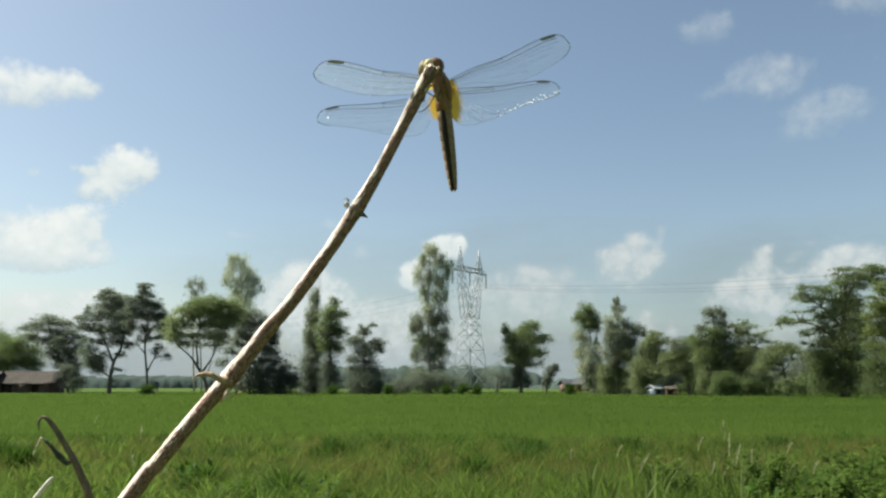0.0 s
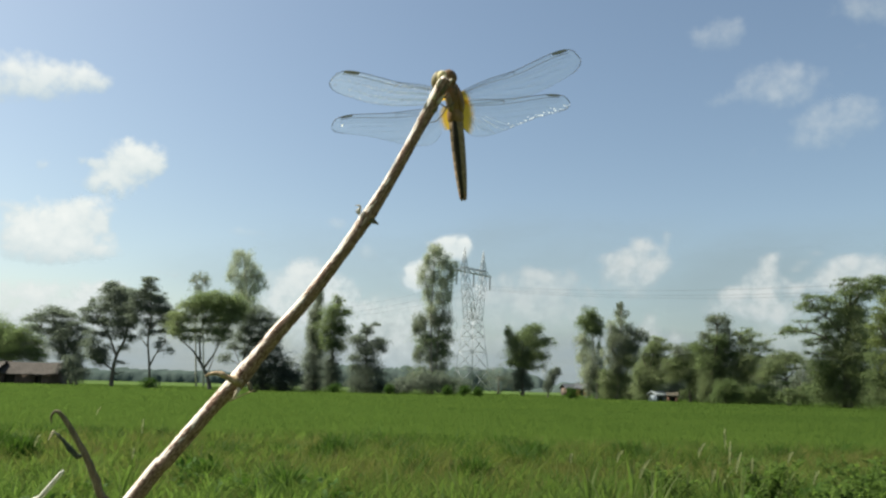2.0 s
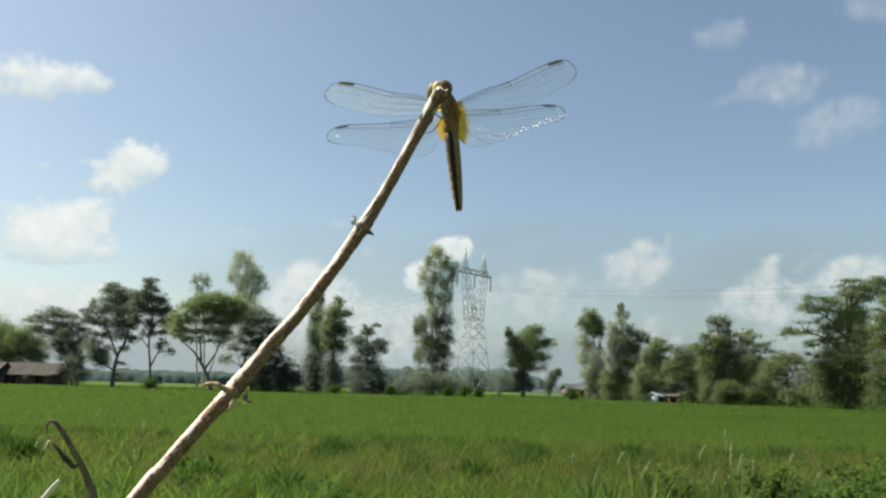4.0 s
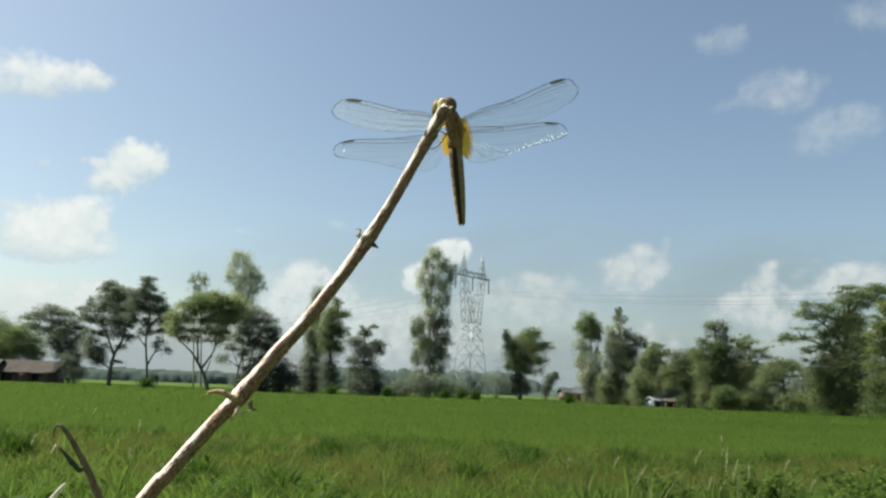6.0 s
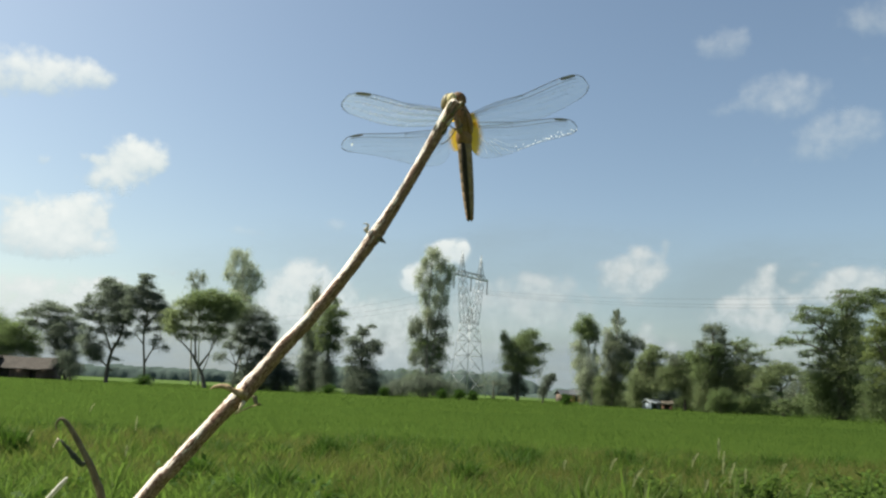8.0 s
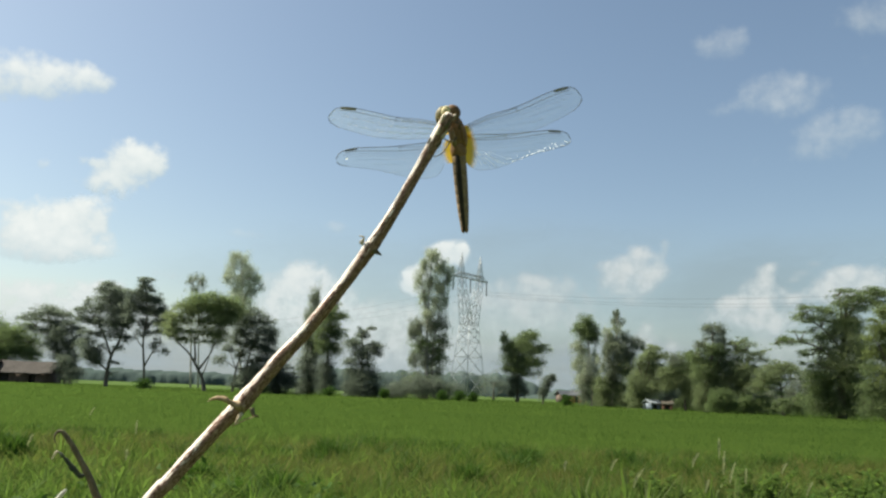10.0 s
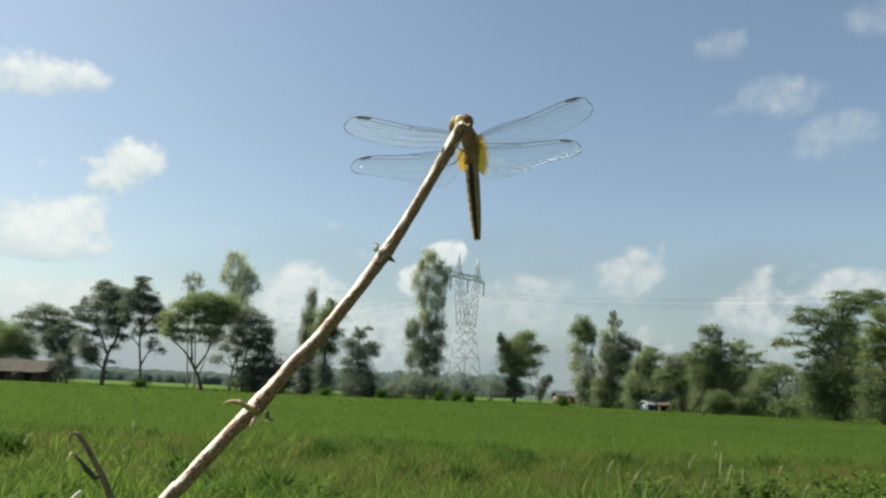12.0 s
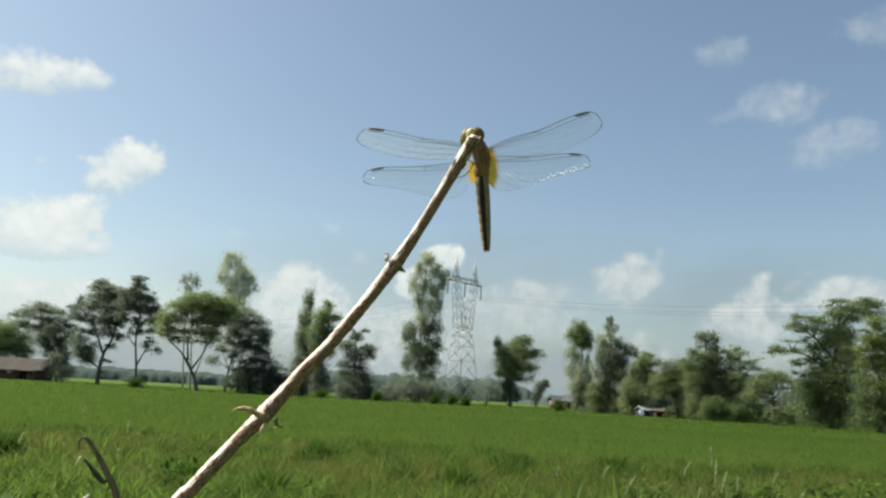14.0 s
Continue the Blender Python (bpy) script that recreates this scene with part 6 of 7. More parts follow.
tree("small dark shrub on the field edge", 0.4, 98.0, WEED, 0.22,
     trunks=[(((-0.0, 0.0), (-0.0, 0.0)), 0.07)],
     clumps=[(-0.0, 1.0, 0.5, 0.6, 220), (-0.2, 0.7, 0.3, 0.4, 90)])
tree("small dark shrub on the field edge", 2.6, 98.0, WEED, 0.22,
     trunks=[(((-0.0, 0.0), (-0.0, 0.0)), 0.07)],
     clumps=[(-0.0, 1.0, 0.6, 0.6, 220), (-0.3, 0.7, 0.4, 0.4, 90)])
tree("small dark shrub on the field edge", 4.3, 98.0, WEED, 0.22,
     trunks=[(((-0.0, 0.0), (-0.0, 0.0)), 0.07)],
     clumps=[(-0.0, 1.0, 0.5, 0.6, 220), (-0.2, 0.7, 0.3, 0.4, 90)])
tree("small dark shrub on the field edge", -6.8, 98.0, WEED, 0.22,
     trunks=[(((0.0, 0.0), (0.0, 0.0)), 0.07)],
     clumps=[(0.0, 1.0, 0.6, 0.6, 220), (-0.2, 0.7, 0.3, 0.4, 90)])
tree("small dark shrub on the field edge", 16.1, 98.0, WEED, 0.22,
     trunks=[(((-0.0, 0.0), (-0.0, 0.0)), 0.07)],
     clumps=[(-0.0, 1.0, 0.7, 0.6, 220), (-0.3, 0.7, 0.4, 0.4, 90)])
tree("small dark shrub on the field edge", -13.8, 98.0, WEED, 0.22,
     trunks=[(((0.0, 0.0), (0.0, 0.0)), 0.07)],
     clumps=[(0.0, 1.0, 0.6, 0.6, 220), (-0.2, 0.7, 0.4, 0.4, 90)])
tree("small dark shrub on the field edge", -37.1, 98.0, WEED, 0.22,
     trunks=[(((0.1, 0.0), (0.0, 0.0)), 0.07)],
     clumps=[(0.0, 1.0, 0.9, 0.6, 220), (-0.3, 0.7, 0.5, 0.4, 90)])

# ---- pylon and lines ----
def strut(bm, a, b, r):
    tube(bm, [a, b], [r, r], 4)


def pylon(x, y, yaw):
    ob = empty("pylon", pose(x, y, 0, 0, 0, yaw), "pale galvanised lattice power pylon with two peaks", "pylon", "power pylons")
    z_waist, z_arm, z_peak = 24.5, 40.5, 49.3
    base, waist = 5.2, 2.6

    def half(z):
        return base + (waist - base) * min(z, z_waist) / z_waist
    levels = [0.0, 7.5, 13.5, 18.5, 22.0, z_waist]
    for sx in (-1, 1):
        for sy in (-1, 1):
            bm = bmesh.new()
            strut(bm, (sx * base, sy * base * 0.8, -0.2), (sx * waist, sy * waist * 0.8, z_waist), 0.13)
            part("leg", bm, STEEL, ob)
    def brace(a, b, r):
        bm = bmesh.new()
        strut(bm, a, b, r)
        part("brace", bm, STEEL, ob)
    for z0, z1 in zip(levels, levels[1:]):
        h0, h1 = half(z0), half(z1)
        for s in (-1, 1):
            brace((-h0, s * h0 * 0.8, z0), (h1, s * h1 * 0.8, z1), 0.075)
            brace((h0, s * h0 * 0.8, z0), (-h1, s * h1 * 0.8, z1), 0.075)
            brace((s * h0, -h0 * 0.8, z0), (s * h1, h1 * 0.8, z1), 0.075)
            brace((s * h0, h0 * 0.8, z0), (s * h1, -h1 * 0.8, z1), 0.075)
            brace((-h1, s * h1 * 0.8, z1), (h1, s * h1 * 0.8, z1), 0.07)
            brace((s * h1, -h1 * 0.8, z1), (s * h1, h1 * 0.8, z1), 0.07)
    for s in (-1, 1):
        bm = bmesh.new()
        low = [(s * waist, 2.1, z_waist), (s * waist, -2.1, z_waist), (s * 0.3, 2.1, z_waist), (s * 0.3, -2.1, z_waist)]
        top = [(s * 6.4, 0.9, z_arm), (s * 6.4, -0.9, z_arm), (s * 4.2, 0.9, z_arm), (s * 4.2, -0.9, z_arm)]
        for a, b in zip(low, top):
            strut(bm, a, b, 0.10)
        n = 5
        for i in range(n):
            t0, t1 = i / n, (i + 1) / n
            for a, b in ((0, 2), (1, 3), (0, 1), (2, 3)):
                p = Vector(low[a]).lerp(Vector(top[a]), t0)
                q = Vector(low[b]).lerp(Vector(top[b]), t1)
                strut(bm, p, q, 0.07)
                p = Vector(low[b]).lerp(Vector(top[b]), t0)
                q = Vector(low[a]).lerp(Vector(top[a]), t1)
                strut(bm, p, q, 0.07)
        tagged(part("upper_arm", bm, STEEL, ob), kind="stuff")
        bm = bmesh.new()
        foot = [(s * 6.4, 0.9, z_arm), (s * 6.4, -0.9, z_arm), (s * 4.2, 0.9, z_arm), (s * 4.2, -0.9, z_arm)]
        tip = Vector((s * 5.3, 0, z_peak))
        for f in foot:
            strut(bm, f, tip, 0.13)
        for i in range(1, 5):
            ring = [Vector(f).lerp(tip, i / 5) for f in foot]
            low_ring = [Vector(f).lerp(tip, (i - 1) / 5) for f in foot]
            for a, b in ((0, 1), (1, 3), (3, 2), (2, 0)):
                strut(bm, ring[a], ring[b], 0.07)
                strut(bm, low_ring[a], ring[b], 0.07)
        tagged(part("peak", bm, STEEL, ob), kind="stuff")
    bm = bmesh.new()
    for sy in (-0.9, 0.9):
        strut(bm, (-9.6, sy * 0.4, z_arm), (9.6, sy * 0.4, z_arm), 0.16)
        strut(bm, (-9.6, sy * 0.4, z_arm), (-6.0, sy, z_arm + 1.5), 0.12)
        strut(bm, (9.6, sy * 0.4, z_arm), (6.0, sy, z_arm + 1.5), 0.12)
        strut(bm, (-6.0, sy, z_arm + 1.5), (6.0, sy, z_arm + 1.5), 0.16)
        for i in range(12):
            xa, xb = -9 + 1.5 * i, -9 + 1.5 * (i + 1)
            up = 1.5 if i % 2 else 0.0
            strut(bm, (xa, sy * 0.8, z_arm + up * (abs(xa) < 7)), (xb, sy * 0.8, z_arm + (1.5 - up) * (abs(xb) < 7)), 0.09)
    tagged(part("cross_arm", bm, STEEL, ob), kind="stuff")
    for px in (-9.4, 0.0, 9.4):
        bm = bmesh.new()
        pts, rad = [], []
        for i in range(25):
            pts.append((px, 0, z_arm - 0.2 - 4.6 * i / 24))
            rad.append(0.30 if i % 2 else 0.16)
        tube(bm, pts, rad, 8)
        part("insulator", bm, GLASSY, ob, "dark hanging insulator string")
    return ob


PYLON_X, PYLON_Y, PYLON_YAW = 9.3, 265.0, 50.0
tower = pylon(PYLON_X, PYLON_Y, PYLON_YAW)
copy_thing(tower, pose(117.0, 910, 0, 0, 0, 40))


def line(start, run, length, sag, r):
    """A hanging conductor from a point along a level direction."""
    pts = []
    for i in range(41):
        t = i / 40
        pts.append((start[0] + run[0] * length * t, start[1] + run[1] * length * t, start[2] - 4 * sag * t * (1 - t)))
    bm = bmesh.new()
    tube(bm, pts, [r] * len(pts), 5)
    ob = part("power_line", bm, WIRE)
    return tagged(ob, "thin grey high-voltage conductor hanging from the pylon", "power line", "power lines")


arm = Vector((math.cos(radians(PYLON_YAW)), math.sin(radians(PYLON_YAW)), 0))
runs = Vector((arm.y, -arm.x, 0))
for k, (off, z, sag) in enumerate(((-9.4, 35.7, 8.2), (0.0, 35.7, 8.6), (9.4, 35.7, 8.4))):
    p = Vector((PYLON_X, PYLON_Y, z)) + arm * off
    r = 0.032
    line(p, runs, 255, sag, r)
    line(p, -runs, 255, sag, r)


# ---- huts ----
def hut(x, y, yaw, w, d, wall_h, roof_h, eave, wall, roof, label, openings):
    ob = empty("hut", pose(x, y, 0, 0, 0, yaw), label, "hut")
    bm = bmesh.new()
    t = 0.15
    # front wall in pieces round its openings
    edges = [-w / 2] + [e for o in openings for e in (o[0], o[0] + o[1])] + [w / 2]
    for a, b in zip(edges[::2], edges[1::2]):
        box(bm, a, -d / 2, -0.05, b, -d / 2 + t, wall_h)
    for o in openings:
        box(bm, o[0], -d / 2, o[2], o[0] + o[1], -d / 2 + t, wall_h)
    part("front_wall", bm, wall, ob)
    for name, q in (("back_wall", (-w / 2, d / 2 - t, -0.05, w / 2, d / 2, wall_h)), ("side_wall", (-w / 2, -d / 2 + t, -0.05, -w / 2 + t, d / 2 - t, wall_h)), ("side_wall", (w / 2 - t, -d / 2 + t, -0.05, w / 2, d / 2 - t, wall_h))):
        bm = bmesh.new()
        box(bm, *q)
        part(name, bm, wall, ob)
    # two thick roof slopes with a ragged lower edge
    for s in (-1, 1):
        n, verts, faces = 24, [], []
        for i in range(n + 1):
            u = -w / 2 - eave + (w + 2 * eave) * i / n
            for j in range(6):
                v = j / 5
                yy = s * (d / 2 + eave) * v
                zz = wall_h + roof_h - (roof_h + eave * 0.45) * v + (0.05 * noise.noise(Vector((u * 1.3, v * 4, s))) + 0.10 * noise.noise(Vector((u * 0.6, v * 2, 4 + s))) - 0.16 * (1 - (2 * u / (w + 2 * eave)) ** 2)) * min(1.0, roof_h / 1.4)
                zz -= 0.12 * abs(noise.noise(Vector((u * 2.7, 7, s)))) if j == 5 else 0
                verts.append((u, yy, zz + 0.16))
                verts.append((u, yy, zz))
        for i in range(n):
            for j in range(5):
                a, b = i * 12 + 2 * j, (i + 1) * 12 + 2 * j
                faces += [(a, b, b + 2, a + 2), (a + 1, a + 3, b + 3, b + 1)]
            a, b = i * 12 + 10, (i + 1) * 12 + 10
            faces.append((a, b, b + 1, a + 1))
        for a in (0, n * 12):
            for j in range(5):
                faces.append((a + 2 * j, a + 2 * j + 2, a + 2 * j + 3, a + 2 * j + 1))
        part("roof", mesh_from("roof", verts, faces), roof, ob)
    for s in (-1, 1):
        bm = bmesh.new()
        vs = [bm.verts.new(q) for q in ((s * (w / 2 - 0.08), -d / 2, wall_h), (s * (w / 2 - 0.08), d / 2, wall_h), (s * (w / 2 - 0.08), 0, wall_h + roof_h - 0.05))]
        f = bm.faces.new(vs)
        bmesh.ops.solidify(bm, geom=[f], thickness=0.08)
        part("gable", bm, wall, ob)
    for o in openings:
        bm = bmesh.new()
        box(bm, o[0] + 0.05, -d / 2 + 0.35, 0.0, o[0] + o[1] - 0.05, -d / 2 + 0.41, o[2])
        part("door", bm, GLOOM, ob, "near-black board with the opening's shade in its colour")
    return ob


hut(-65.6, 124, 6, 8.6, 5.0, 2.0, 1.6, 0.55, MUD, THATCH, "low mud-walled hut with an old thatched roof", [(-3.4, 1.6, 1.7), (1.2, 1.0, 1.7)])
shed = empty("shed", pose(-74.0, 122, 0, 0, 0, 4), "open field shed with posts and a sagging thatched roof", "shed")
for px in (-4.0, -1.4, 1.4, 4.0):
    for py in (-2.0, 2.0):
        bm = bmesh.new()
        tube(bm, [(px, py, -0.1), (px + 0.05, py, 1.2), (px, py, 2.5)], [0.12, 0.11, 0.1], 7)
        part("post", bm, TIMBER, shed)
bm = bmesh.new()
box(bm, -4.2, 1.9, 0, 4.2, 2.0, 2.3)
part("back_boards", bm, GLOOM, shed)
for s in (-1, 1):
    verts, faces = [], []
    for i in range(17):
        u = -4.8 + 9.6 * i / 16
        for j in range(4):
            v = j / 3
            z = 3.5 - 1.4 * v + 0.16 * noise.noise(Vector((u * 0.7, v * 3, s))) - 0.25 * (1 - (u / 4.8) ** 2)
            verts += [(u, s * 2.7 * v, z + 0.15), (u, s * 2.7 * v, z)]
    for i in range(16):
        for j in range(3):
            a, b = i * 8 + 2 * j, (i + 1) * 8 + 2 * j
            faces += [(a, b, b + 2, a + 2), (a + 1, a + 3, b + 3, b + 1)]
        a, b = i * 8 + 6, (i + 1) * 8 + 6
        faces.append((a, b, b + 1, a + 1))
    part("roof", mesh_from("roof", verts, faces), THATCH, shed)
hut(35.6, 200, -24, 3.2, 3.4, 2.0, 1.1, 0.4, CLAY, TIN, "small orange clay house with a pale sheet roof", [(-0.5, 0.9, 1.7)])
hut(33.0, 206, 15, 3.4, 3.4, 1.9, 1.0, 0.4, MUD, TIN, "small brown house with a pale sheet roof", [(-0.4, 0.8, 1.6)])
hut(25.7, 94.5, 25, 1.5, 1.5, 1.0, 0.35, 0.15, BLUE, PALE_TIN, "little blue-sided hut with a whitish sheet roof", [(-0.3, 0.6, 0.85)])
hut(27.4, 94.0, -10, 1.2, 1.3, 0.95, 0.3, 0.12, BRICK, TIMBER, "low brown brick hut among the trees", [(-0.3, 0.6, 0.8)])

# ---- the dry stick ----
STICK = [(-0.0023, 0.1871, 1.3814, 0.0013), (-0.0035, 0.1879, 1.3798, 0.0016), (-0.0072, 0.1906, 1.3733, 0.00158), (-0.0122, 0.1935, 1.3642, 0.00149),
         (-0.0175, 0.1966, 1.3551, 0.00158), (-0.0232, 0.1998, 1.3463, 0.00185), (-0.0286, 0.2025, 1.3387, 0.00171), (-0.0358, 0.2065, 1.3295, 0.0018),
         (-0.0428, 0.21, 1.3212, 0.00184), (-0.0481, 0.2126, 1.3157, 0.00204), (-0.0544, 0.2155, 1.3084, 0.00213), (-0.0606, 0.2182, 1.3012, 0.00243),
         (-0.067, 0.221, 1.2947, 0.00208), (-0.0745, 0.2242, 1.2867, 0.00212), (-0.0821, 0.2274, 1.278, 0.00221), (-0.0907, 0.2312, 1.2685, 0.00238),
         (-0.145, 0.253, 1.2, 0.00274), (-0.25, 0.29, 1.0, 0.00342), (-0.33, 0.32, 0.6, 0.00428), (-0.37, 0.335, 0.2, 0.00513),
         (-0.38, 0.34, -0.05, 0.00555)]


def ridged(rows, steps, seg, seed):
    """A weathered stem: long ridges, knots and chips."""
    bm = bmesh.new()
    line_pts = spline(rows, steps)
    rings, side = [], Vector((0.8, 0.3, 0.5))
    run, runs_at = 0.0, []
    prev = None
    for i, row in enumerate(line_pts):
        p, r = Vector(row[:3]), row[3]
        nxt = Vector(line_pts[min(i + 1, len(line_pts) - 1)][:3])
        was = Vector(line_pts[max(i - 1, 0)][:3])
        d = (nxt - was).normalized()
        side = (side - d * side.dot(d)).normalized()
        other = d.cross(side)
        run += (p - prev).length if prev else 0.0
        prev = p
        runs_at.append(run)
        ring = []
        for k in range(seg):
            a = 2 * math.pi * k / seg
            c = Vector((math.cos(a) * 2.2, math.sin(a) * 2.2, run * 60 + seed))
            rr = r * (1 + 0.10 * noise.noise(c) + 0.07 * noise.noise(Vector((c.x * 2.5, c.y * 2.5, run * 240))) + 0.075 * noise.noise(Vector((c.x * 1.6, c.y * 1.6, run * 900))))
            ring.append(bm.verts.new(p + side * (math.cos(a) * rr) + other * (math.sin(a) * rr)))
        rings.append(ring)
    for a, b in zip(rings, rings[1:]):
        for k in range(seg):
            bm.faces.new((a[k], a[(k + 1) % seg], b[(k + 1) % seg], b[k]))
    bm.faces.new(rings[0])
    bm.faces.new(rings[-1])
    uv = bm.loops.layers.uv.new("bark")
    where = {}
    for i, ring in enumerate(rings):
        for k, v in enumerate(ring):
            where[v] = (k, i)
    for f in bm.faces:
        ks = [where[l.vert][0] for l in f.loops]
        for l in f.loops:
            k, i = where[l.vert]
            if max(ks) == seg - 1 and min(ks) == 0 and k == 0 and len(ks) == 4:
                k = seg
            l[uv].uv = (k / seg * 3.0, runs_at[i] / 0.006)
    return bm


stick = empty("dry_stick", pose(0, 0, 0), "leaning dry brown stick with peeling bark, planted in the field", "stick")
part("stem", ridged(STICK, 14, 18, 2.0), STEM, stick)
rod("thorn", [(-0.0233, 0.1994, 1.3459, 0.0014), (-0.0215, 0.1991, 1.3450, 0.0007), (-0.0200, 0.1989, 1.3441, 0.00014)], 4, 8, TWIG, stick, 0.1)
rod("curled_shred", [(-0.02510, 0.19880, 1.34720, 0.0005), (-0.02553, 0.19861, 1.34782, 0.00045), (-0.02510, 0.19849, 1.34856, 0.0003), (-0.02553, 0.19837, 1.34912, 0.00022), (-0.02653, 0.19830, 1.34912, 0.00008)], 5, 6, PEEL, stick, 0.15, "pale curled shred of bark")
rod("curled_shred", [(-0.0252, 0.1988, 1.3468, 0.0004), (-0.0262, 0.1986, 1.3474, 0.0002), (-0.0260, 0.1985, 1.3480, 0.00008)], 4, 5, PEEL, stick)
node_at = [Vector(p) for p in ((-0.0560, 0.2162, 1.3066), (-0.0578, 0.2170, 1.3045), (-0.0598, 0.2179, 1.3021), (-0.0616, 0.2187, 1.3000))]
part("leaf_sheath", ridged([(*p, r) for p, r in zip(node_at, (0.00212, 0.00236, 0.00252, 0.0023))], 7, 18, 5.0), STEM, stick, "torn dry leaf sheath wrapped round the node")
rod("leaf_stub", [(-0.0588, 0.2165, 1.3012, 0.0019), (-0.0606, 0.2156, 1.3016, 0.0012), (-0.0624, 0.2150, 1.3023, 0.0008), (-0.0642, 0.2150, 1.3031, 0.0007), (-0.0662, 0.2151, 1.3035, 0.0006), (-0.0678, 0.2154, 1.3031, 0.0004), (-0.0692, 0.2156, 1.3023, 0.0001)], 8, 10, DRYLEAF, stick, 0.6, "dry curled leaf stub wrapped round the stem")
rod("bark_strip", [(-0.0592, 0.2158, 1.2994, 0.0006), (-0.0598, 0.2154, 1.2978, 0.00045), (-0.0608, 0.2155, 1.2962, 0.0001)], 5, 6, PEEL, stick, 0.3, "hanging strip of peeled bark")
rod("bark_strip", [(-0.0562, 0.2150, 1.3010, 0.0008), (-0.0554, 0.2148, 1.2990, 0.0005), (-0.0537, 0.2150, 1.2985, 0.0001)], 4, 6, TWIG, stick, 0.2)
rod("bark_thread", [(-0.0612, 0.2142, 1.2957, 0.00022), (-0.0580, 0.2140, 1.2974, 0.0002), (-0.0558, 0.2141, 1.2983, 0.00018), (-0.0540, 0.2143, 1.2992, 0.00008)], 4, 5, DRYLEAF, stick)

# frayed bark round the broken tip
fray = random.Random(8)
tip, back = Vector(STICK[0][:3]), Vector(STICK[3][:3])
for k in range(11):
    a = 2 * math.pi * k / 11 + fray.uniform(-0.2, 0.2)
    base = tip.lerp(back, fray.uniform(0.0, 0.45))
    out = Vector((math.cos(a), math.sin(a), 0.3 * math.sin(a * 2)))
    up = (tip - back).normalized()
    ln = fray.uniform(0.0007, 0.0017)
    rod("bark_splinter", [(*(base + out * 0.0012 - up * 0.001), 0.0006), (*(base + out * 0.0015), 0.0005), (*(base + out * 0.0017 + up * ln), 0.0001)], 3, 5, PEEL if k % 3 else TWIG, stick, 0.3)

twig = empty("dry_twig", pose(0, 0, 0), "thin grey hooked twig with a shrivelled leaf", "twig", "dry twigs by the stick")
rod("stem", [(-0.1236, 0.2409, 1.2868, 0.00019), (-0.1240, 0.2409, 1.2890, 0.00030), (-0.1231, 0.2410, 1.2906, 0.00043), (-0.1215, 0.2412, 1.2901, 0.00066), (-0.1189, 0.2422, 1.2865, 0.00081), (-0.1161, 0.2433, 1.2818, 0.00095),
             (-0.1132, 0.2444, 1.2767, 0.00102), (-0.1111, 0.2457, 1.2715, 0.00118), (-0.1093, 0.2469, 1.2660, 0.00125), (-0.104, 0.252, 1.24, 0.00168), (-0.108, 0.262, 1.1, 0.00210), (-0.125, 0.28, 0.6, 0.00294), (-0.14, 0.29, -0.05, 0.00378)], 6, 10, TWIG, twig, 0.12)
rod("shrivelled_leaf", [(-0.1138, 0.2440, 1.2776, 0.0003), (-0.1156, 0.2435, 1.2770, 0.0008), (-0.1178, 0.2432, 1.2790, 0.0009), (-0.1200, 0.2430, 1.2812, 0.0006), (-0.1218, 0.2430, 1.2830, 0.0005), (-0.1232, 0.2430, 1.2842, 0.0002)], 5, 8, SHRIVEL, twig, 0.45, "dark shrivelled leaf on the twig")
rod("leaf_scrap", [(-0.1226, 0.2408, 1.2845, 0.0005), (-0.1232, 0.2408, 1.2836, 0.0003), (-0.1241, 0.2409, 1.2818, 0.0001)], 4, 6, PEEL, twig, 0.2)
twig2 = empty("dry_twig", pose(0, 0, 0), "short pale broken twig beside the stick", "twig", "dry twigs by the stick")
rod("stem", [(-0.1201, 0.2446, 1.2724, 0.0004), (-0.1214, 0.2450, 1.2709, 0.00068), (-0.1240, 0.2460, 1.2680, 0.0008), (-0.1275, 0.2473, 1.2640, 0.00088), (-0.135, 0.250, 1.2553, 0.001), (-0.160, 0.262, 1.20, 0.0015), (-0.18, 0.28, 0.7, 0.0025), (-0.185, 0.29, -0.05, 0.004)], 6, 9, BLEACHED, twig2, 0.1)

# ---- the dragonfly (local space: x right, y up along the view, z towards the viewer; millimetres) ----
MM = 0.001
fly = empty("dragonfly", pose(-0.0002, 0.1948, 1.3781, 100.146), "brown dragonfly with clear amber-based wings clinging to the stick tip", "dragonfly")


def mm(points):
    return [tuple(c * MM for c in p) for p in points]


def oval(name, centre, radii, turn, material, parent, label="", u=20, v=14):
    bm = bmesh.new()
    ball(bm, [c * MM for c in centre], [c * MM for c in radii], turn, u, v)
    return part(name, bm, material, parent, label)


head = oval("head", (-2.9, 5.3, 1.4), (2.6, 2.3, 2.0), (0, 0, -20), CHITIN, fly)
oval("eye", (-4.85, 5.3, 1.4), (1.6, 2.6, 2.0), (0, 0, -12), OLIVE_EYE, head, "olive-brown compound eye")
oval("eye", (-1.75, 6.1, 1.2), (2.3, 2.3, 2.0), (0, 0, -25), EYE, head, "dark brown compound eye")
oval("face", (-3.7, 5.6, 2.7), (1.5, 2.2, 1.1), (0, 0, -12), FACE, head, "pale yellow face")
oval("jaw", (-3.1, 3.9, 2.6), (1.3, 0.8, 0.9), (0, 0, -12), SIDES, head)
oval("neck", (-1.6, 4.2, 0.6), (1.2, 1.2, 1.1), (0, 0, -20), CHITIN, fly)
thorax = oval("thorax", (-0.2, 0.6, -0.2), (2.4, 5.2, 3.0), (6, 0, 12), CHITIN, fly)
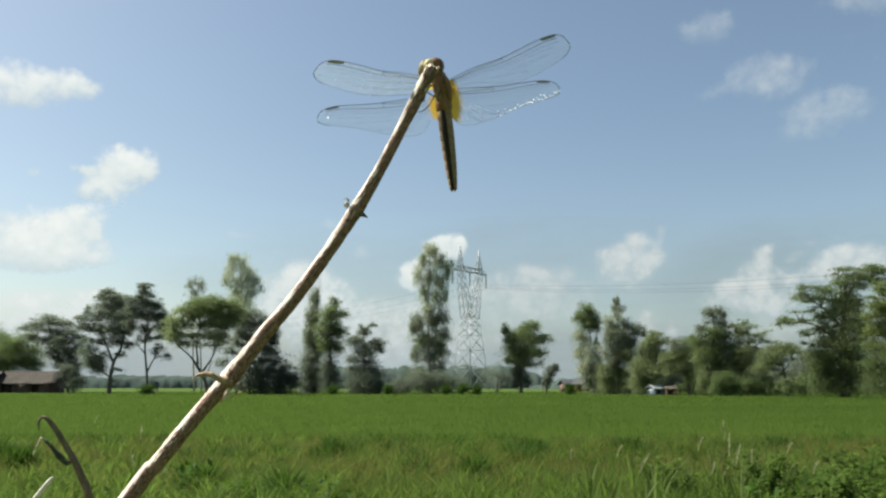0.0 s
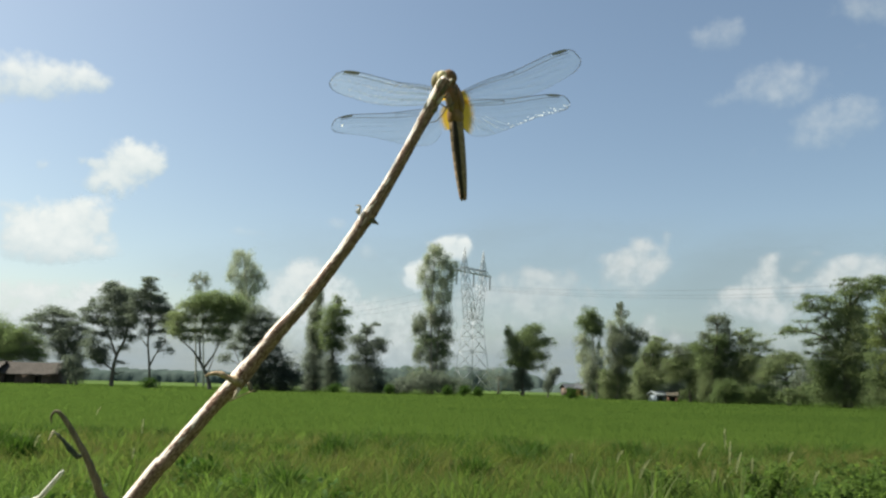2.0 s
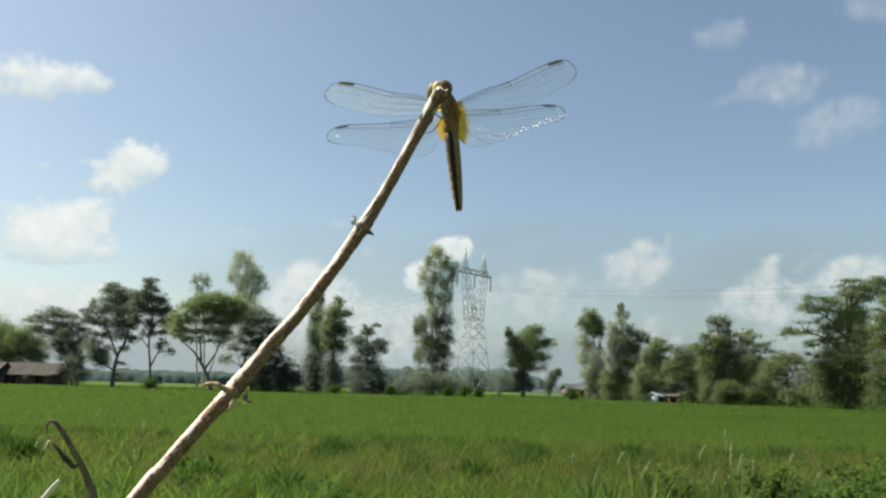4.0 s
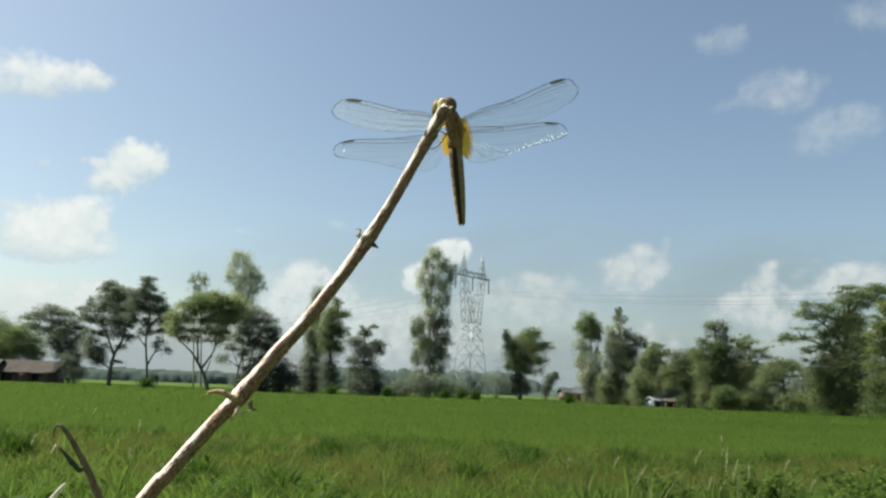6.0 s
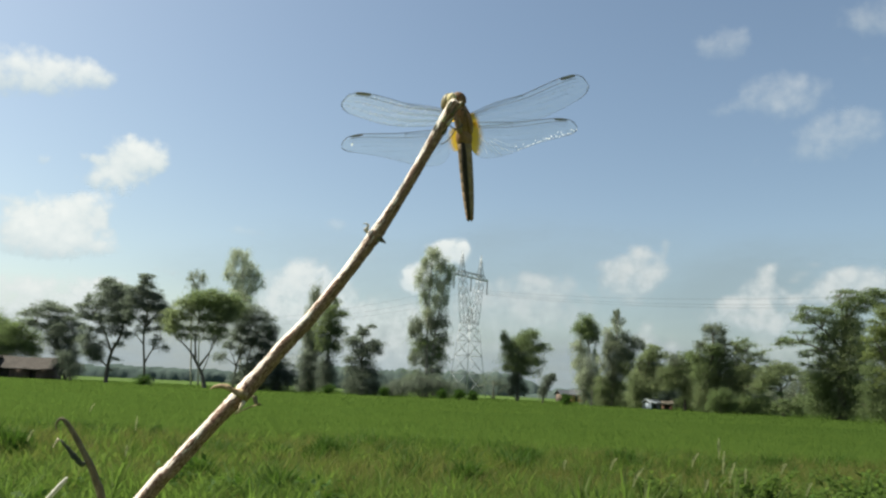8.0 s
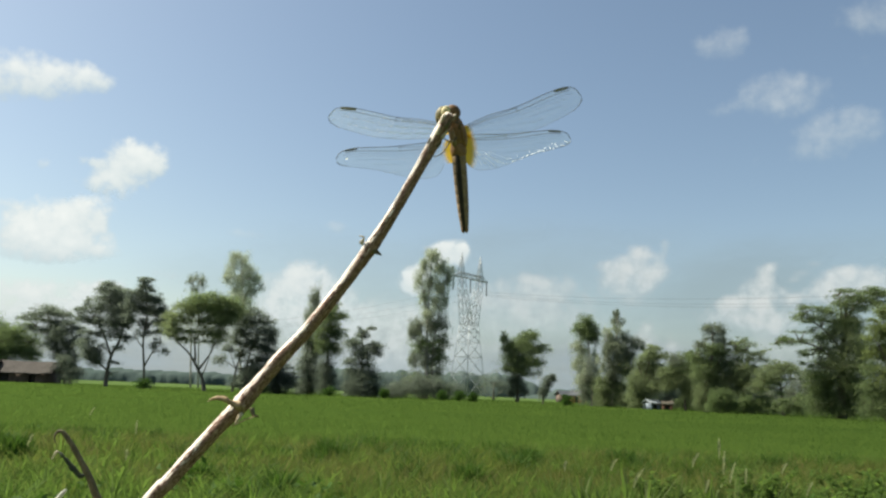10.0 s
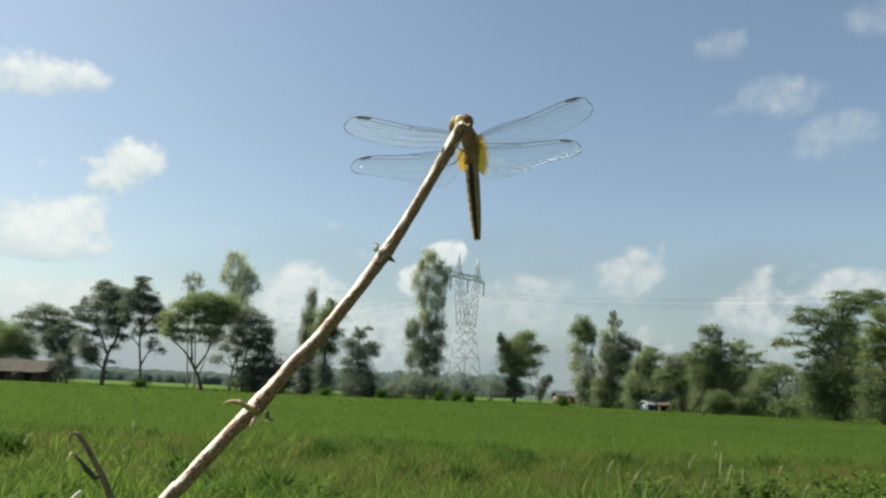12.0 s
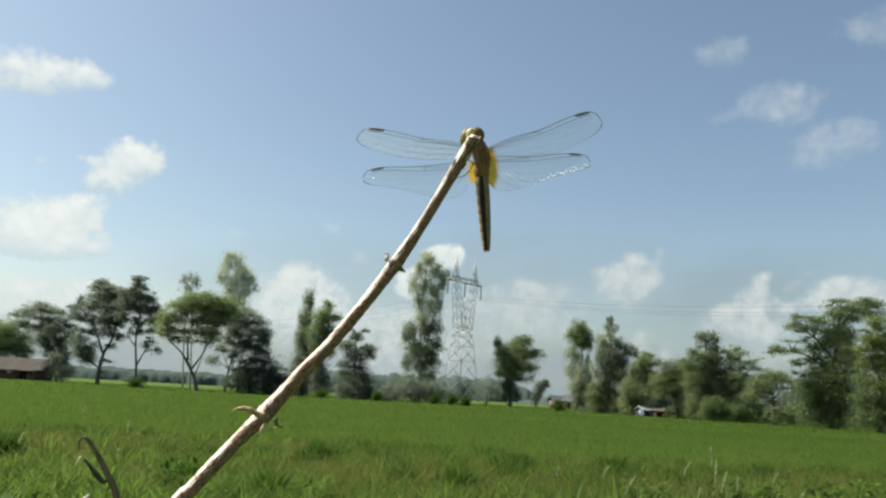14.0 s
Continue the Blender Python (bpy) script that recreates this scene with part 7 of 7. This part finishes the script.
oval("thorax_side", (-1.2, -0.6, 0.9), (1.2, 3.6, 2.0), (6, 0, 12), SIDES, thorax, "tan flank of the thorax")
oval("thorax_side", (1.4, 0.2, 0.9), (1.1, 3.6, 1.9), (6, 0, 12), CHITIN, thorax)
oval("waist", (0.35, -4.0, -0.2), (2.3, 3.2, 2.4), (6, 0, 8), CHITIN, fly)
# abdomen, ten rings, each with a dark keel below
A0, A1 = Vector((0.35, -4.2, -0.3)), Vector((3.05, -26.6, -0.3))
cuts = [0.0, 0.07, 0.18, 0.30, 0.42, 0.54, 0.66, 0.77, 0.87, 0.94, 1.0]
belly = [2.1, 2.0, 1.95, 1.95, 1.9, 1.8, 1.68, 1.52, 1.32, 1.15, 0.98]
along = (A1 - A0).normalized()
across = Vector((-along.y, along.x, 0))
for i in range(10):
    bm = bmesh.new()
    pts, rad = [], []
    for t, swell in ((-0.15, 0.88), (-0.02, 0.99), (0.5, 1.0), (1.02, 0.99), (1.15, 0.88)):
        s = cuts[i] + (cuts[i + 1] - cuts[i]) * t
        pts.append((A0.lerp(A1, s)) * MM)
        rad.append((belly[i] + (belly[i + 1] - belly[i]) * t) * swell * MM)
    tube(bm, pts, rad, 14, flat=1.0)
    part("abdomen_segment", bm, SIDES if i < 9 else CHITIN, fly)
bm = bmesh.new()
tube(bm, [(A0.lerp(A1, c) + across * (-0.22 * r) + Vector((0, 0, r * 0.78))) * MM for c, r in zip(cuts, belly)], [r * 0.44 * MM * min(1.0, 0.2 + 8 * c) for c, r in zip(cuts, belly)], 10)
part("keel", bm, BLACK, fly, "black keel under the abdomen")
for s in (-1, 1):
    rod("tail_appendage", mm([(*(A1 + across * 0.35 * s - along * 0.6), 0.45), (*(A1 + across * 0.42 * s + along * 0.55), 0.2)]), 3, 7, CHITIN, fly)


def profile(stops, s):
    x = [p[0] for p in stops]
    y = [p[1] for p in stops]
    return float(np.interp(s, x, y))


def smooth_profile(stops):
    line_pts = spline(stops, 6)
    return [(p[0], p[1]) for p in line_pts]


FORE = dict(span=33.9, lead=[(0, 1.0), (7.7, 2.1), (15.6, 2.25), (22.1, 3.25), (27, 3.9), (30.5, 3.85), (32.6, 2.9), (33.6, 1.5), (33.9, 0.0)],
            trail=[(0, -2.0), (2.9, -3.6), (8.9, -4.8), (15, -5.4), (21.3, -5.1), (28, -3.75), (31.6, -2.6), (33.4, -1.2), (33.9, 0.0)], nodus=15.6, stigma=(26.8, 31.0))
HIND = dict(span=29.6, lead=[(0, 0.6), (8, 1.05), (14, 1.5), (20, 2.4), (24, 2.9), (27.2, 2.7), (28.8, 1.9), (29.5, 0.9), (29.6, 0.2)],
            trail=[(0, -6.2), (1.4, -8.0), (2.6, -8.8), (5, -9.2), (9.5, -8.3), (14, -6.4), (19.4, -4.1), (24.7, -2.4), (28.0, -1.3), (29.3, -0.4), (29.6, 0.2)], nodus=11.5, stigma=(23.2, 26.8))


def wing(name, spec, mirror, m, label, amber):
    """A clear wing in its own space: span along x (mirrored for the other side), leading edge along +y."""
    sx = -1.0 if mirror else 1.0
    lead, trail = smooth_profile(spec["lead"]), smooth_profile(spec["trail"])
    span = spec["span"]

    def edge(s, v):
        a, b = profile(lead, s), profile(trail, s)
        y = a + (b - a) * v
        z = 0.10 * math.sin(v * 22) * (1 - s / span * 0.5) - 0.012 * s * s / span - 0.25 * v * (1 - v)
        return Vector((sx * s, y, z)) * MM
    ns, nv = 46, 18
    verts, faces = [], []
    for i in range(ns + 1):
        s = span * (1 - (1 - i / ns) ** 1.25)
        for j in range(nv + 1):
            verts.append(edge(min(s, span - 0.02), j / nv))
    for i in range(ns):
        for j in range(nv):
            a = i * (nv + 1) + j
            faces.append((a, a + 1, a + nv + 2, a + nv + 1))
    ob = part(name, mesh_from(name, verts, faces, True), FILM, fly, label)
    ob.matrix_basis = m
    # amber stain near the root
    inner, near, far = amber
    verts, faces, n1, n2 = [], [], 12, 14
    for i in range(n1 + 1):
        for j in range(n2 + 1):
            v = 0.02 + 0.97 * j / n2
            reach = near + (far - near) * math.sqrt(max(0.0, 1 - (2 * v - 1.05) ** 2 * 0.85))
            p = edge(inner + (reach - inner) * i / n1, v)
            verts.append(Vector((p.x, p.y, 0.16 * MM)))
    for i in range(n1):
        for j in range(n2):
            a = i * (n2 + 1) + j
            faces.append((a, a + 1, a + n2 + 2, a + n2 + 1))
    me = mesh_from("amber_base", verts, faces, True)
    uv = me.uv_layers.new(name="stain")
    for loop in me.loops:
        uv.data[loop.index].uv = (loop.vertex_index // (n2 + 1) / n1, loop.vertex_index % (n2 + 1) / n2)
    part("amber_base", me, AMBER, ob, "amber-yellow stain at the wing root")
    # veins
    bm = bmesh.new()

    def vein(path, r):
        tube(bm, path, [r * MM] * len(path), 4)
    n = 30
    vein([edge(span * k / n * 0.999, 0.0) for k in range(n + 1)], 0.085)
    vein([edge(span * k / n * 0.999, 1.0) for k in range(n + 1)], 0.03)
    vein([edge(span * (0.9 + 0.0999 * k / 12), 1.0) for k in range(13)], 0.07)
    vein([edge(spec["nodus"] * k / 10, 0.02 + 0.10 * (1 - k / 10) ** 0.5) for k in range(11)], 0.06)
    vein([edge(spec["stigma"][1] * k / 24, 0.16) for k in range(25)], 0.075)
    vein([edge(spec["nodus"], 0.16 * k / 3) for k in range(4)], 0.075)
    rays = [(0.22, 0.30, 0.93, 0.026), (0.26, 0.45, 0.9, 0.022), (0.32, 0.62, 0.82, 0.02), (0.38, 0.80, 0.66, 0.018), (0.46, 0.98, 0.5, 0.022), (0.56, 1.0, 0.32, 0.022)]
    for v0, v1, end, r in rays:
        vein([edge(span * end * k / 18, v0 + (v1 - v0) * (k / 18) ** 1.4) for k in range(19)], r)
    rng = random.Random(3)
    k = 1.6
    while k < span - 1.2:
        vein([edge(k, 0.0), edge(k + 0.08, 0.16)], 0.02)
        k += 0.85
    for i in range(len(rays) - 1):
        a, b = rays[i], rays[i + 1]
        s = 2.0
        while s < span * min(a[2], b[2]):
            va = a[0] + (a[1] - a[0]) * (s / (span * a[2])) ** 1.4
            vb = b[0] + (b[1] - b[0]) * (s / (span * b[2])) ** 1.4
            vein([edge(s, va), edge(s + rng.uniform(-0.2, 0.3), vb)], 0.009)
            s += rng.uniform(0.9, 1.3)
    s = 5.0
    while s < span * 0.96:
        v = 0.62
        while v < 0.97:
            vein([edge(s, v), edge(min(s + 0.7, span * 0.985), min(1, v + 0.07))], 0.007)
            v += rng.uniform(0.08, 0.13)
        s += rng.uniform(0.8, 1.1)
    part("venation", bm, VEIN, ob, "fine brown wing veins")
    verts, faces = [], []
    s0, s1 = spec["stigma"]
    for i in range(9):
        s = s0 + (s1 - s0) * i / 8
        for v in (-0.01, 0.02 + 0.09 * math.sin(math.pi * (0.12 + 0.76 * i / 8)) ** 0.6):
            p = edge(s, v)
            verts += [p + Vector((0, 0, 0.09 * MM)), p - Vector((0, 0, 0.09 * MM))]
    for i in range(8):
        a, b = 4 * i, 4 * i + 4
        faces += [(a, b, b + 2, a + 2), (a + 1, a + 3, b + 3, b + 1), (a, a + 1, b + 1, b), (a + 2, b + 2, b + 3, a + 3)]
    faces += [(0, 2, 3, 1), (32, 33, 35, 34)]
    part("stigma", mesh_from("stigma", verts, faces), STIGMA, ob, "grey-brown spot near the wing tip")
    return ob


def hinge(x, y, z, rz, ry, rx):
    """A wing's pose at its root, in millimetres: turn in view, swing to the viewer, twist."""
    return pose(x * MM, y * MM, z * MM) @ pose(0, 0, 0, 0, 0, rz) @ pose(0, 0, 0, 0, ry, 0) @ pose(0, 0, 0, rx, 0, 0)


wing("forewing", FORE, False, hinge(1.8, 1.9, -1.2, 17.4, -4, 0), "clear right forewing with a brown stigma", (-1.9, 1.2, 2.8))
hind_right = wing("hindwing", HIND, False, hinge(2.1, 0.0, -1.4, -0.5, -2, 0), "clear right hindwing with sparkling edge", (-1.9, 2.0, 4.4))
# white discs along the rear margin and pale rays: painted glints of the film
bm = bmesh.new()
glint_rng = random.Random(12)
rear = smooth_profile(HIND["trail"])
for k in range(36):
    s = 12.0 + 17.2 * (k / 35) ** 0.8 + glint_rng.uniform(-0.15, 0.15)
    inset = glint_rng.uniform(0.15, 0.5) if glint_rng.random() < 0.8 else glint_rng.uniform(0.5, 1.8)
    y = profile(rear, min(s, 29.3)) + inset
    size = glint_rng.uniform(0.09, 0.21)
    facing = Vector((-0.63 + glint_rng.gauss(0, 0.35), 0.77 + glint_rng.gauss(0, 0.35), -1.1)).to_track_quat("Z", "Y").to_matrix().to_4x4()
    m = pose(s * MM, y * MM, 0.12 * MM) @ facing @ Matrix.Diagonal((size * 0.7 * MM, size * 1.5 * MM, MM, 1))
    bmesh.ops.create_circle(bm, cap_ends=True, segments=7, radius=1, matrix=m)
for k in range(9):
    s = 2.6 + 1.25 * k
    y = profile(rear, s) * glint_rng.uniform(0.82, 0.96)
    start = Vector((0.8 + 0.25 * k, -1.6 - 0.12 * k, 0.1))
    tube(bm, [start.lerp(Vector((s, y, 0.1)), 0.25 + glint_rng.uniform(0, 0.2)) * MM, Vector((s, y, 0.1)) * MM], [0.022 * MM, 0.03 * MM], 4)
tagged(part("crimped_margin", bm, GLINT, hind_right, "white discs and rays painted as glints on the wing"), kind="stuff")
fore_left = wing("forewing", FORE, True, hinge(-2.4, 2.2, -1.2, 2.6, 30, 47), "clear left forewing with a brown stigma", (-3.2, 0.8, 2.6))
hind_left = wing("hindwing", HIND, True, hinge(-4.6, -2.0, -1.6, 12.2, 3, 0), "clear left hindwing with a brown stigma", (-5.6, -1.6, 0.9))
# one white disc stands in for the film's glint near the tip
bm = bmesh.new()
facing = Vector((-0.63, 0.77, -1.1)).to_track_quat("Z", "Y").to_matrix().to_4x4()
bmesh.ops.create_circle(bm, cap_ends=True, segments=12, radius=0.32 * MM, matrix=pose(-26.6 * MM, 0.3 * MM, 0.3 * MM) @ facing)
part("bright_cell", bm, GLINT, hind_left, "white disc painted as a glint on the wing tip")
# legs reach to the stick in front
for k, pts in enumerate((
        ((-1.3, 3.2, 1.8), (-3.4, 2.6, 3.2), (-3.2, 4.0, 4.2), (-2.6, 4.4, 5.0)),
        ((-1.6, 1.6, 2.0), (-4.2, -0.6, 3.0), (-4.9, -2.0, 4.2), (-5.6, -2.6, 4.4)),
        ((-1.2, -0.4, 2.2), (-3.6, -4.6, 2.6), (-5.2, -6.2, 3.4), (-6.7, -6.6, 3.8)),
        ((-0.6, 3.0, 2.3), (-0.2, 4.4, 4.4), (-1.2, 5.0, 5.0), (-1.9, 5.4, 5.2)),
        ((0.2, 1.4, 2.4), (0.4, 2.6, 4.6), (-1.4, 3.0, 5.2), (-2.6, 2.6, 5.4)),
        ((0.0, -0.6, 2.3), (-1.8, -2.4, 4.2), (-3.6, -1.8, 5.0), (-4.6, -1.2, 5.2)))):
    rows = [(*p, r) for p, r in zip(pts, (0.24, 0.2, 0.15, 0.09))]
    rod("leg", mm(rows), 4, 6, LEG, fly)


# ---- what moves ----
def motions():
    for ob, a, b in DRIFTS:
        walk(ob, [(0.0, a), (SECONDS, b)])
    rest = hinge(-2.4, 2.2, -1.2, 2.6, 30, 47)
    out = hinge(-2.4, 2.2, -1.2, 0.1, 15, 47)
    walk(fore_left, [(0.0, rest), (8.2, rest), (8.8, rest), (9.6, out), (SECONDS, out)])
    a = hinge(-4.6, -2.0, -1.6, 12.2, 3, 0)
    b = hinge(-4.8, -2.0, -1.6, 13.2, 5, 0)
    walk(hind_left, [(0.0, a), (8.2, a), (8.8, a), (9.6, b), (SECONDS, b)])


motions()
